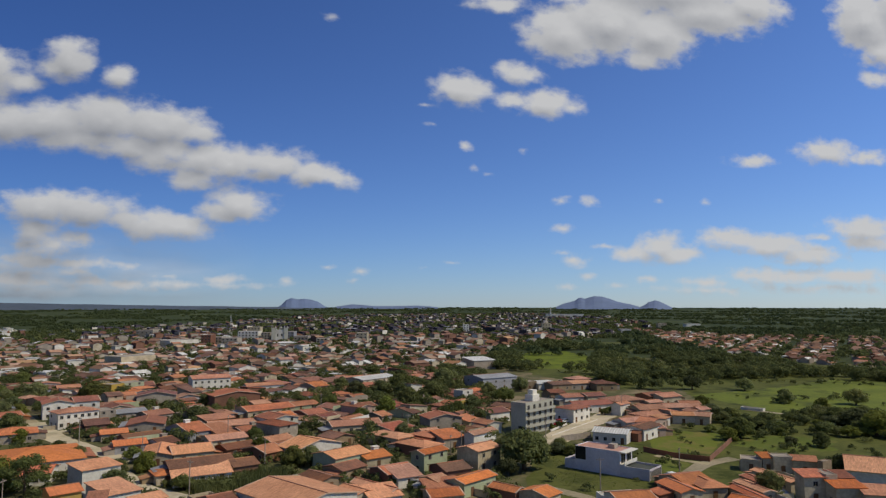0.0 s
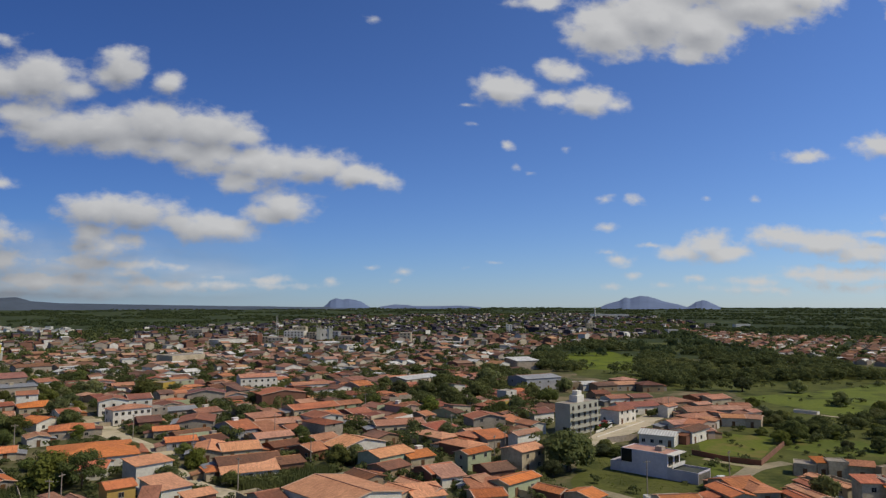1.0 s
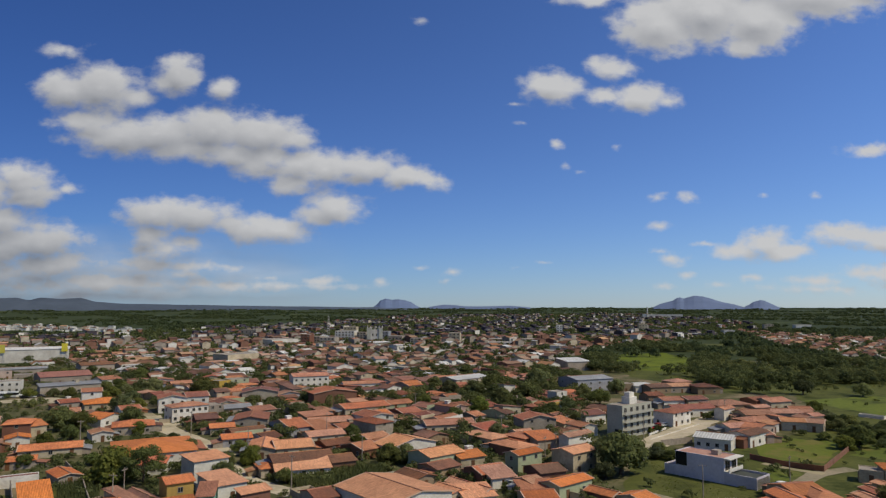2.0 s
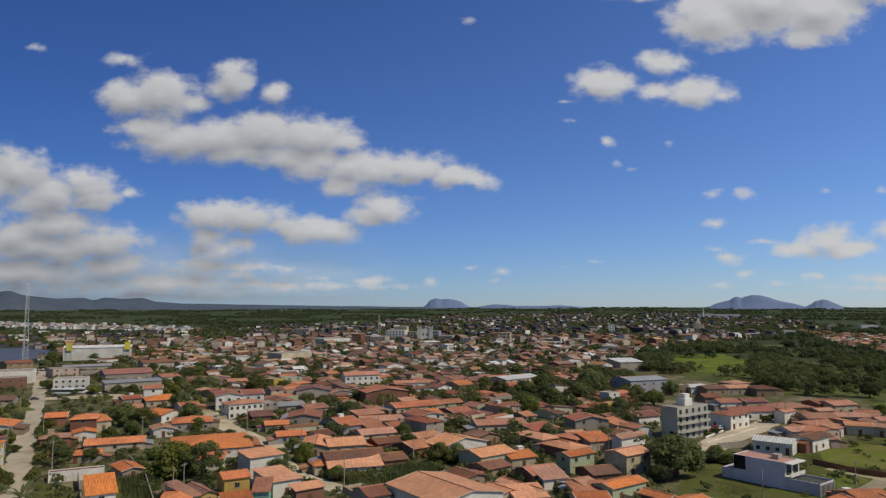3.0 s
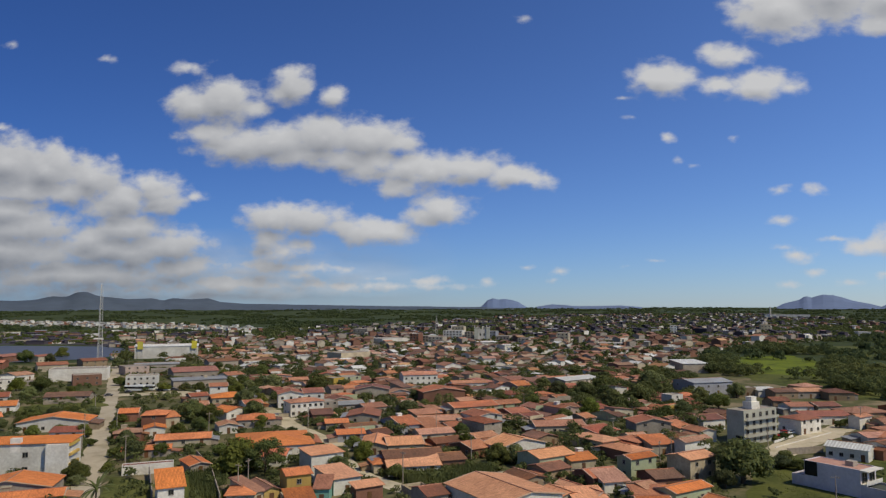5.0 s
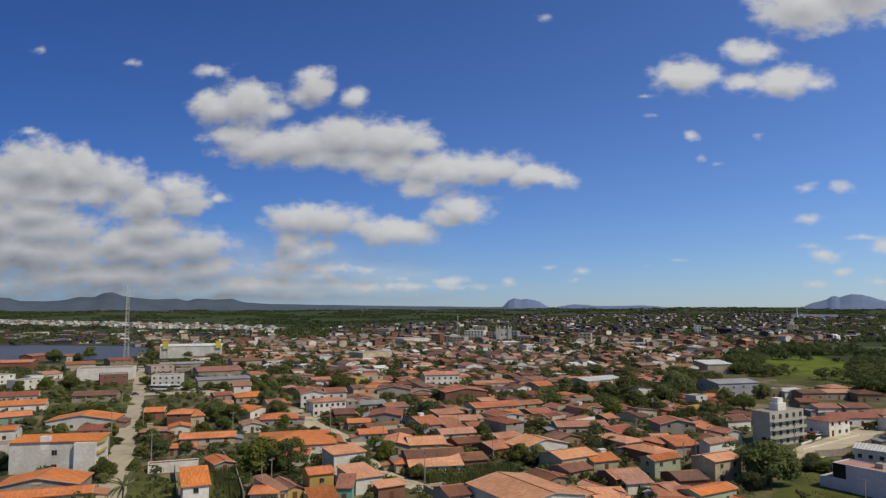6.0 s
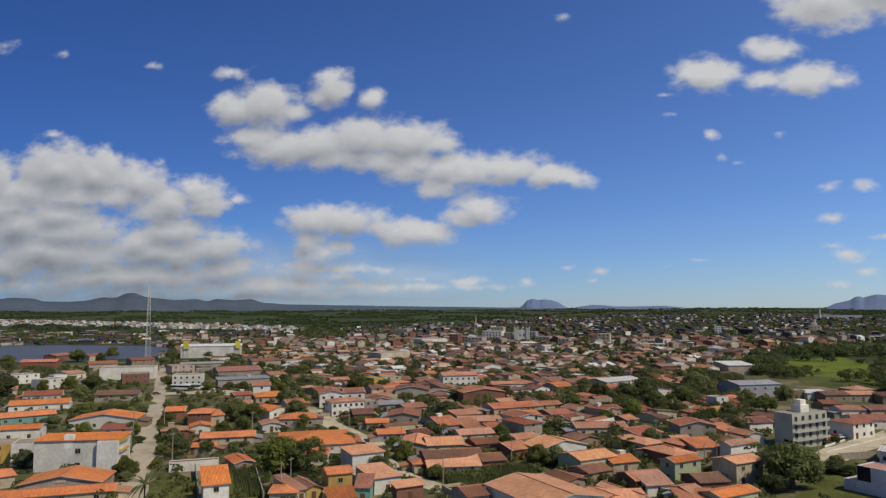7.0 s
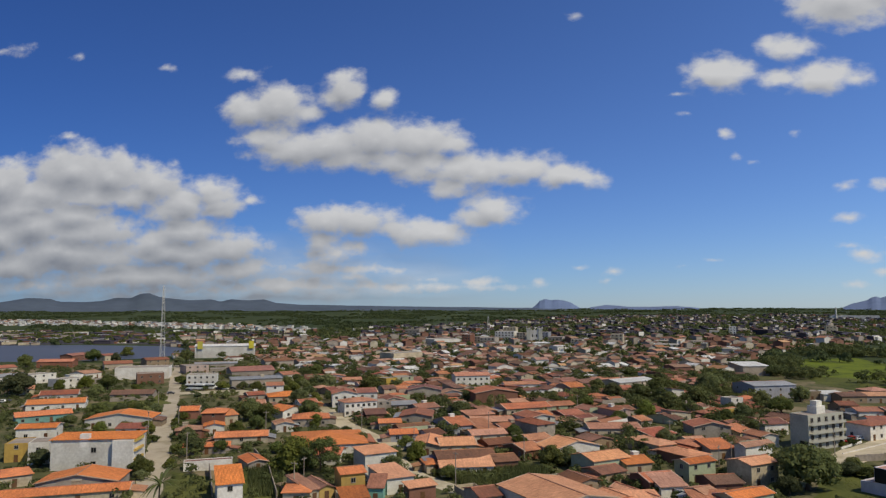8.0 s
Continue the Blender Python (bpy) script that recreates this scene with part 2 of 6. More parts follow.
SKY_AWAY, SKY_SUNWARD = (0.278, 0.525, 1.08, 1), (1.08, 1.39, 2.08, 1)
make_world()
sun = new("sun", bpy.data.lights.new("sun", "SUN"))
sun.data.energy, sun.data.angle, sun.data.color = 3.4, radians(0.55), (1.0, 0.895, 0.73)
sun_way = Vector((math.sin(radians(SUN_AZ)) * math.cos(radians(SUN_EL)), math.cos(radians(SUN_AZ)) * math.cos(radians(SUN_EL)), math.sin(radians(SUN_EL))))
sun.matrix_world = look(sun_way * 400, (0, 0, 0))


# ---- materials ----
def material(name, colour, rough=0.9, dark=None, grain=1.5, coarse=0.12, spread=0.25, bump=0.0, stripes=0.0, metal=0.0, island=False, vary=0.15, patch=None, patch_size=0.06, warm_tint=True, gloss=0.25):
    """Colour with grain and stains at two scales, a shift of its own for every object, and relief; stripes: the spacing of tile channels."""
    # less blue in the colours, to counter the bluish fill from the sky
    warm = lambda c: (c[0], c[1], c[2] * (0.87 if warm_tint else 1.0))
    colour, dark, patch = warm(colour), dark and warm(dark), patch and warm(patch)
    m = bpy.data.materials.new(name)
    m.use_nodes = True
    t = m.node_tree
    b = t.nodes["Principled BSDF"]
    b.inputs["Roughness"].default_value, b.inputs["Metallic"].default_value = rough, metal
    b.inputs["Specular IOR Level"].default_value = gloss
    tc = t.nodes.new("ShaderNodeTexCoord")
    geo = t.nodes.new("ShaderNodeNewGeometry")
    info = t.nodes.new("ShaderNodeObjectInfo")
    place = geo.outputs["Position"]
    n1, n2 = t.nodes.new("ShaderNodeTexNoise"), t.nodes.new("ShaderNodeTexNoise")
    for n, s, dt in ((n1, coarse, 4), (n2, grain, 5)):
        n.inputs["Scale"].default_value, n.inputs["Detail"].default_value = s, dt
        link(t, place, n.inputs["Vector"])
    ramp = t.nodes.new("ShaderNodeMapRange")
    ramp.inputs[1].default_value, ramp.inputs[2].default_value = 0.35, 0.68
    link(t, math_node(t, "MULTIPLY_ADD", n1.outputs["Fac"], 0.55, math_node(t, "MULTIPLY", n2.outputs["Fac"], 0.45)), ramp.inputs[0])
    mix = t.nodes.new("ShaderNodeMix")
    mix.data_type = "RGBA"
    dark = dark or tuple(c * (1 - spread * 1.6) for c in colour)
    mix.inputs["A"].default_value, mix.inputs["B"].default_value = (*colour, 1), (*dark, 1)
    link(t, ramp.outputs[0], mix.inputs["Factor"])
    base_colour = mix.outputs["Result"]
    if patch:
        n3 = t.nodes.new("ShaderNodeTexNoise")
        n3.inputs["Scale"].default_value, n3.inputs["Detail"].default_value, n3.inputs["Roughness"].default_value = patch_size, 6.0, 0.65
        n3.noise_dimensions = "4D"
        n3.inputs["W"].default_value = 3.7
        link(t, place, n3.inputs["Vector"])
        edge = t.nodes.new("ShaderNodeMapRange")
        edge.inputs[1].default_value, edge.inputs[2].default_value = 0.5, 0.62
        link(t, n3.outputs["Fac"], edge.inputs[0])
        over = t.nodes.new("ShaderNodeMix")
        over.data_type = "RGBA"
        over.inputs["B"].default_value = (*patch, 1)
        link(t, base_colour, over.inputs["A"]), link(t, edge.outputs[0], over.inputs["Factor"])
        base_colour = over.outputs["Result"]
    hsv = t.nodes.new("ShaderNodeHueSaturation")
    rnd = geo.outputs["Random Per Island"] if island else info.outputs["Random"]
    link(t, math_node(t, "MULTIPLY_ADD", rnd, 2 * vary, 1 - vary), hsv.inputs["Value"])
    link(t, math_node(t, "MULTIPLY_ADD", math_node(t, "FRACT", math_node(t, "MULTIPLY", rnd, 7.31)), vary * 0.9, 1 - vary * 0.5), hsv.inputs["Saturation"])
    link(t, math_node(t, "MULTIPLY_ADD", math_node(t, "FRACT", math_node(t, "MULTIPLY", rnd, 13.7)), vary * 0.07, 0.5 - vary * 0.035), hsv.inputs["Hue"])
    link(t, base_colour, hsv.inputs["Color"])
    colour_out, height = hsv.outputs[0], n2.outputs["Fac"]
    if stripes:
        sx = t.nodes.new("ShaderNodeSeparateXYZ")
        link(t, tc.outputs["Object"], sx.inputs[0])
        wave = math_node(t, "ABSOLUTE", math_node(t, "SINE", math_node(t, "MULTIPLY", sx.outputs[0], math.pi / stripes)))
        rows = math_node(t, "FRACT", math_node(t, "MULTIPLY", sx.outputs[1], 1 / (stripes * 1.6)))
        height = math_node(t, "ADD", math_node(t, "MULTIPLY", wave, 1.0), math_node(t, "MULTIPLY", rows, 0.5))
        soil = t.nodes.new("ShaderNodeMix")
        soil.data_type, soil.blend_type = "RGBA", "MULTIPLY"
        soil.inputs["B"].default_value = (0.62, 0.55, 0.52, 1)
        link(t, math_node(t, "MULTIPLY", math_node(t, "SUBTRACT", 1.0, wave), 0.8), soil.inputs["Factor"])
        link(t, colour_out, soil.inputs["A"])
        colour_out = soil.outputs["Result"]
        # rain streaks and replaced courses, drawn down the slope
        long = t.nodes.new("ShaderNodeMapping")
        long.inputs["Scale"].default_value = (2.6, 0.5, 0.9)
        link(t, tc.outputs["Object"], long.inputs["Vector"])
        ns = t.nodes.new("ShaderNodeTexNoise")
        ns.inputs["Scale"].default_value, ns.inputs["Detail"].default_value, ns.inputs["Roughness"].default_value = 1.0, 5.0, 0.65
        link(t, long.outputs[0], ns.inputs["Vector"])
        sr = t.nodes.new("ShaderNodeMapRange")
        sr.inputs[1].default_value, sr.inputs[2].default_value, sr.inputs[3].default_value, sr.inputs[4].default_value = 0.3, 0.7, 0.72, 1.26
        link(t, ns.outputs["Fac"], sr.inputs[0])
        streak = t.nodes.new("ShaderNodeHueSaturation")
        link(t, sr.outputs[0], streak.inputs["Value"]), link(t, colour_out, streak.inputs["Color"])
        colour_out = streak.outputs[0]
    link(t, colour_out, b.inputs["Base Color"])
    if bump:
        bp = t.nodes.new("ShaderNodeBump")
        bp.inputs["Strength"].default_value, bp.inputs["Distance"].default_value = bump, 0.06
        link(t, height, bp.inputs["Height"])
        link(t, bp.outputs[0], b.inputs["Normal"])
    return m


def let_light_through(m, share):
    """Leaves: part of the light passes to their far side."""
    t = m.node_tree
    b = t.nodes["Principled BSDF"]
    tr, mix = t.nodes.new("ShaderNodeBsdfTranslucent"), t.nodes.new("ShaderNodeMixShader")
    link(t, b.inputs["Base Color"].links[0].from_socket, tr.inputs["Color"])
    mix.inputs[0].default_value = share
    link(t, b.outputs[0], mix.inputs[1]), link(t, tr.outputs[0], mix.inputs[2])
    link(t, mix.outputs[0], t.nodes["Material Output"].inputs[0])


WALL = {
    "white": material("wall_white", (0.72, 0.69, 0.66), dark=(0.48, 0.44, 0.40), coarse=0.2),
    "cream": material("wall_cream", (0.54, 0.46, 0.35), dark=(0.28, 0.225, 0.165), coarse=0.2),
    "grey": material("wall_grey", (0.38, 0.33, 0.285), dark=(0.21, 0.17, 0.14), coarse=0.2),
    "brick": material("wall_brick", (0.26, 0.12, 0.08), dark=(0.15, 0.075, 0.05), grain=3, coarse=0.2),
    "yellow": material("wall_yellow", (0.52, 0.36, 0.10), dark=(0.36, 0.24, 0.08), coarse=0.2),
    "green": material("wall_green", (0.42, 0.46, 0.32), dark=(0.28, 0.30, 0.21), coarse=0.2),
    "teal": material("wall_teal", (0.20, 0.40, 0.36), dark=(0.14, 0.25, 0.23), coarse=0.2),
    "pink": material("wall_pink", (0.45, 0.34, 0.30), dark=(0.3, 0.22, 0.195), coarse=0.2),
    "tan": material("wall_tan", (0.33, 0.245, 0.165), dark=(0.2, 0.145, 0.1), coarse=0.2),
    "lilac": material("wall_lilac_white", (0.64, 0.59, 0.58), dark=(0.48, 0.44, 0.43), coarse=0.15, warm_tint=False),
    "pale": material("wall_pale_grey", (0.48, 0.465, 0.415), dark=(0.36, 0.345, 0.305), coarse=0.2),
    "blue": material("wall_blue", (0.33, 0.335, 0.385), dark=(0.22, 0.215, 0.24), coarse=0.2),
}
ROOF = {
    "orange": material("tile_orange", (0.60, 0.21, 0.09), dark=(0.34, 0.13, 0.07), stripes=0.3, bump=0.5, coarse=0.18, vary=0.2),
    "salmon": material("tile_salmon", (0.54, 0.265, 0.165), dark=(0.31, 0.15, 0.095), stripes=0.3, bump=0.5, coarse=0.18, vary=0.24),
    "brown": material("tile_brown", (0.27, 0.125, 0.08), dark=(0.13, 0.075, 0.055), stripes=0.3, bump=0.5, coarse=0.18, vary=0.25),
    "red": material("tile_red", (0.37, 0.145, 0.095), dark=(0.21, 0.095, 0.07), stripes=0.3, bump=0.5, coarse=0.18, vary=0.25),
    "fresh_orange": material("tile_fresh_orange", (0.74, 0.25, 0.085), dark=(0.52, 0.17, 0.065), stripes=0.3, bump=0.5, coarse=0.18, vary=0.1),
    "fresh_salmon": material("tile_fresh_salmon", (0.76, 0.38, 0.22), dark=(0.52, 0.24, 0.135), stripes=0.3, bump=0.5, coarse=0.18, vary=0.1),
    "metal_white": material("roof_sheet_white", (0.72, 0.73, 0.74), rough=0.5, dark=(0.55, 0.54, 0.52), stripes=0.9, bump=0.3),
    "metal_grey": material("roof_sheet_grey", (0.36, 0.37, 0.40), rough=0.5, dark=(0.24, 0.24, 0.25), stripes=0.9, bump=0.3),
    "deck": material("roof_deck", (0.50, 0.30, 0.24), dark=(0.36, 0.2, 0.16), coarse=0.25),
    "dark_deck": material("dark_roof_deck", (0.09, 0.10, 0.09), dark=(0.06, 0.065, 0.06), coarse=0.25),
    "slab": material("concrete_slab", (0.36, 0.31, 0.27), dark=(0.2, 0.17, 0.15), coarse=0.25),
}
GLASS = material("window_glass", (0.025, 0.028, 0.032), rough=0.15, spread=0.2)
FRAME = material("painted_frame", (0.34, 0.31, 0.28), rough=0.6)
WOOD = material("door_wood", (0.16, 0.08, 0.04), rough=0.6)
BARK = material("bark", (0.13, 0.095, 0.065), grain=4)
LEAF = material("leaves", (0.205, 0.22, 0.075), dark=(0.125, 0.145, 0.05), rough=0.7, grain=0.8, coarse=0.3, vary=0.35, gloss=0.06)
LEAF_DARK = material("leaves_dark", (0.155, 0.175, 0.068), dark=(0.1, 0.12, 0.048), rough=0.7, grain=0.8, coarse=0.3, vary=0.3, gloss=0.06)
WOODS = material("woods_leaves", (0.14, 0.158, 0.062), dark=(0.085, 0.102, 0.043), rough=0.8, grain=0.13, coarse=0.012, vary=0.0, patch=(0.18, 0.19, 0.072), patch_size=0.022, gloss=0.06)
PLAIN_WOODS = material("plain_woods_leaves", (0.088, 0.112, 0.05), dark=(0.066, 0.086, 0.042), rough=0.85, grain=0.02, coarse=0.003, vary=0.0, patch=(0.11, 0.132, 0.056), patch_size=0.006, gloss=0.06)
for leafy in (LEAF, LEAF_DARK, WOODS, PLAIN_WOODS):
    let_light_through(leafy, 0.45)
GROUND_TOWN = material("dry_earth", (0.115, 0.108, 0.05), dark=(0.06, 0.07, 0.026), grain=0.35, coarse=0.05, patch=(0.21, 0.165, 0.1), patch_size=0.05, gloss=0.06)
MORTAR = material("verge_mortar", (0.60, 0.43, 0.34), dark=(0.42, 0.28, 0.21), coarse=0.3)
STEEL = material("galvanised_steel", (0.42, 0.42, 0.43), rough=0.5, metal=0.4)
LANE = {
    "road_sand": material("road_sand", (0.53, 0.46, 0.34), dark=(0.43, 0.36, 0.26), grain=1.2, coarse=0.1, patch=(0.36, 0.31, 0.2), patch_size=0.12),
    "road_dirt": material("road_dirt", (0.40, 0.33, 0.23), dark=(0.2, 0.18, 0.1), grain=0.8, coarse=0.12),
}
GRASS = {
    "meadow": material("meadow_grass", (0.15, 0.175, 0.028), dark=(0.085, 0.108, 0.02), grain=0.5, coarse=0.03, bump=0.4, patch=(0.06, 0.072, 0.02), patch_size=0.045, gloss=0.06),
    "plot": material("plot_grass", (0.122, 0.145, 0.034), dark=(0.075, 0.095, 0.024), grain=0.6, coarse=0.05, bump=0.4, patch=(0.15, 0.135, 0.05), patch_size=0.09, gloss=0.06),
    "grass": material("rough_grass", (0.135, 0.138, 0.042), dark=(0.07, 0.082, 0.025), grain=0.7, coarse=0.06, bump=0.4, patch=(0.05, 0.06, 0.018), patch_size=0.07, gloss=0.06),
}
PLAIN = material("plain_green", (0.05, 0.065, 0.027), dark=(0.036, 0.048, 0.022), grain=0.02, coarse=0.0035, vary=0, patch=(0.066, 0.08, 0.032), patch_size=0.004, gloss=0.06)
# the blue of the air's haze is put into the hills' base colour
HILL = material("haze_tinted_hill", (0.14, 0.185, 0.275), dark=(0.115, 0.155, 0.23), grain=0.02, coarse=0.006, vary=0.05, warm_tint=False)
# woods colour shifted to blue-grey, so it carries the distance haze
HILL_NEAR = material("haze_tinted_ridge", (0.075, 0.096, 0.118), dark=(0.055, 0.072, 0.088), grain=0.02, coarse=0.006, vary=0.05, warm_tint=False)
WATER = material("lake_water", (0.085, 0.095, 0.115), rough=0.45, dark=(0.06, 0.07, 0.085), grain=0.3, coarse=0.01, bump=0.5, warm_tint=False)


# ---- helpers for building ----
def to_mesh(name, bm, mat):
    me = bpy.data.meshes.new(name)
    bm.to_mesh(me)
    bm.free()
    me.materials.append(mat)
    return me


def part(name, data, mat, parent, label="", m=None):
    """One mesh object under a thing or a part, from a bmesh or from a mesh that several share."""
    me = to_mesh(name, data, mat) if isinstance(data, bmesh.types.BMesh) else data
    ob = new(name, me)
    ob.parent = parent
    if m is not None:
        ob.matrix_basis = m
    if label:
        ob["label"] = label
    return ob


def add_box(bm, x0, y0, z0, x1, y1, z1):
    vs = [bm.verts.new(c) for c in ((x0, y0, z0), (x1, y0, z0), (x1, y1, z0), (x0, y1, z0), (x0, y0, z1), (x1, y0, z1), (x1, y1, z1), (x0, y1, z1))]
    for f in ((0, 3, 2, 1), (4, 5, 6, 7), (0, 1, 5, 4), (1, 2, 6, 5), (2, 3, 7, 6), (3, 0, 4, 7)):
        bm.faces.new([vs[i] for i in f])
    return vs


def add_slab(bm, corners, thick):
    """A slab of that thickness under three or four corners."""
    top = [bm.verts.new(c) for c in corners]
    low = [bm.verts.new((c[0], c[1], c[2] - thick)) for c in corners]
    n = len(top)
    bm.faces.new(top), bm.faces.new(low[::-1])
    for i in range(n):
        bm.faces.new((top[i], low[i], low[(i + 1) % n], top[(i + 1) % n]))


def rise_of(r):
    """The ground's height at that distance."""
    return 0.0 if r < 1200 else 33 * ((r - 1200) / 3700) ** 2


def ground_z(x, y):
    return rise_of(math.hypot(x, y))


CACHE = {}


def window_parts(parent, m, w, h):
    key = ("window", round(w, 1), round(h, 1))
    if key not in CACHE:
        bm = bmesh.new()
        f = 0.09
        for b in ((-w / 2 - f, 0, -f, -w / 2, 0.0, h + f), (w / 2, 0, -f, w / 2 + f, 0, h + f), (-w / 2, 0, h, w / 2, 0, h + f), (-w / 2 - f, 0, -f * 2, w / 2 + f, 0, 0), (-0.03, 0, 0, 0.03, 0, h)):
            add_box(bm, b[0], -0.08, b[2], b[3], 0.02, b[5])
        pane = bmesh.new()
        add_box(pane, -w / 2, -0.03, 0, w / 2, 0.0, h)
        CACHE[key] = (to_mesh("window", bm, FRAME), to_mesh("pane", pane, GLASS))
    fr, pn = CACHE[key]
    ob = part("window", fr, None, parent, "", m)
    part("pane", pn, None, ob)


def door_part(parent, m, w=0.95, h=2.1, mat=None):
    key = ("door", w, h)
    if key not in CACHE:
        bm = bmesh.new()
        add_box(bm, -w / 2, -0.05, 0, w / 2, 0.01, h)
        add_box(bm, -w / 2 - 0.08, -0.07, 0, -w / 2, 0.01, h + 0.08)
        add_box(bm, w / 2, -0.07, 0, w / 2 + 0.08, 0.01, h + 0.08)
        add_box(bm, -w / 2, -0.07, h, w / 2, 0.01, h + 0.08)
        CACHE[key] = to_mesh("door", bm, WOOD)
    part("door", CACHE[key], None, parent, "", m)


def wall_mesh(w, d, h, roof, rise):
    bm = bmesh.new()
    x, y = w / 2, d / 2
    if roof == "f":
        add_box(bm, -x, -y, -0.3, x, y, h - 0.35)
        p = 0.18
        add_box(bm, -x, -y, h - 0.35, x, -y + p, h)
        add_box(bm, -x, y - p, h - 0.35, x, y, h)
        add_box(bm, -x, -y + p, h - 0.35, -x + p, y - p, h)
        add_box(bm, x - p, -y + p, h - 0.35, x, y - p, h)
        return bm
    vs = add_box(bm, -x, -y, -0.3, x, y, h)
    if roof in ("g", "s"):
        tops = []
        for sx, p, q in ((-x, vs[4], vs[7]), (x, vs[5], vs[6])):
            tops.append(bm.verts.new((sx, 0 if roof == "g" else y, h + rise)))
            bm.faces.new((p, q, tops[-1]))
        if roof == "s":
            bm.faces.new((vs[7], vs[6], tops[1], tops[0]))
    if roof == "x":
        for sy, p, q in ((-y, vs[4], vs[5]), (y, vs[7], vs[6])):
            bm.faces.new((p, q, bm.verts.new((0, sy, h + rise))))
    return bm


def roof_mesh(w, d, h, roof, rise):
    """Slabs of a roof whose ridge, if it has one, runs along its own x."""
    bm = bmesh.new()
    x, y, o, th = w / 2, d / 2, 0.45, 0.14
    if roof == "f":
        add_box(bm, -x + 0.18, -y + 0.18, h - 0.33, x - 0.18, y - 0.18, h - 0.2)
        return bm
    up = th + 0.02
    if roof == "s":
        k = rise / d
        add_slab(bm, ((-x - o, -y - o, h + up - k * o), (x + o, -y - o, h + up - k * o), (x + o, y + o, h + rise + up + k * o), (-x - o, y + o, h + rise + up + k * o)), th)
        return bm
    k = rise / y
    e, top = h + up - k * o, h + rise + up
    r = x + o if roof == "g" else max(x - y, 0.3)
    add_slab(bm, ((-x - o, -y - o, e), (x + o, -y - o, e), (r, 0, top), (-r, 0, top)), th)
    add_slab(bm, ((x + o, y + o, e), (-x - o, y + o, e), (-r, 0, top), (r, 0, top)), th)
    if roof == "h":
        add_slab(bm, ((x + o, -y - o, e), (x + o, y + o, e), (r, 0, top)), th)
        add_slab(bm, ((-x - o, y + o, e), (-x - o, -y - o, e), (-r, 0, top)), th)
    return bm


FEET = []
WORDS_ROOF = {"fresh_orange": "vivid orange clay-tile roof", "fresh_salmon": "bright salmon clay-tile roof", "orange": "bright orange clay-tile roof", "salmon": "pale salmon clay-tile roof", "brown": "weathered brown clay-tile roof", "red": "dark red clay-tile roof", "metal_white": "white sheet-metal roof", "metal_grey": "grey sheet-metal roof", "slab": "flat concrete roof"}
WORDS_WALL = {"white": "whitewashed", "cream": "cream-painted", "grey": "bare grey plaster", "brick": "bare red brick", "yellow": "yellow-painted", "green": "pale green-painted", "teal": "teal-painted", "pink": "pale pink-painted", "tan": "unfinished tan brick", "blue": "blue-grey painted"}


def verge_mesh(w, d, h, rise, s):
    """Pale mortar bedding along one gable edge of a roof."""
    bm = bmesh.new()
    x, y, o = w / 2, d / 2, 0.45
    k = rise / y
    e, top = h + 0.2 - k * o, h + rise + 0.2
    a, b = sorted((s * (x + o + 0.03), s * (x + o - 0.24)))
    add_slab(bm, ((a, -y - o - 0.02, e), (b, -y - o - 0.02, e), (b, 0, top), (a, 0, top)), 0.2)
    add_slab(bm, ((b, y + o + 0.02, e), (a, y + o + 0.02, e), (a, 0, top), (b, 0, top)), 0.2)
    bmesh.ops.remove_doubles(bm, verts=bm.verts[:], dist=0.001)
    return bm


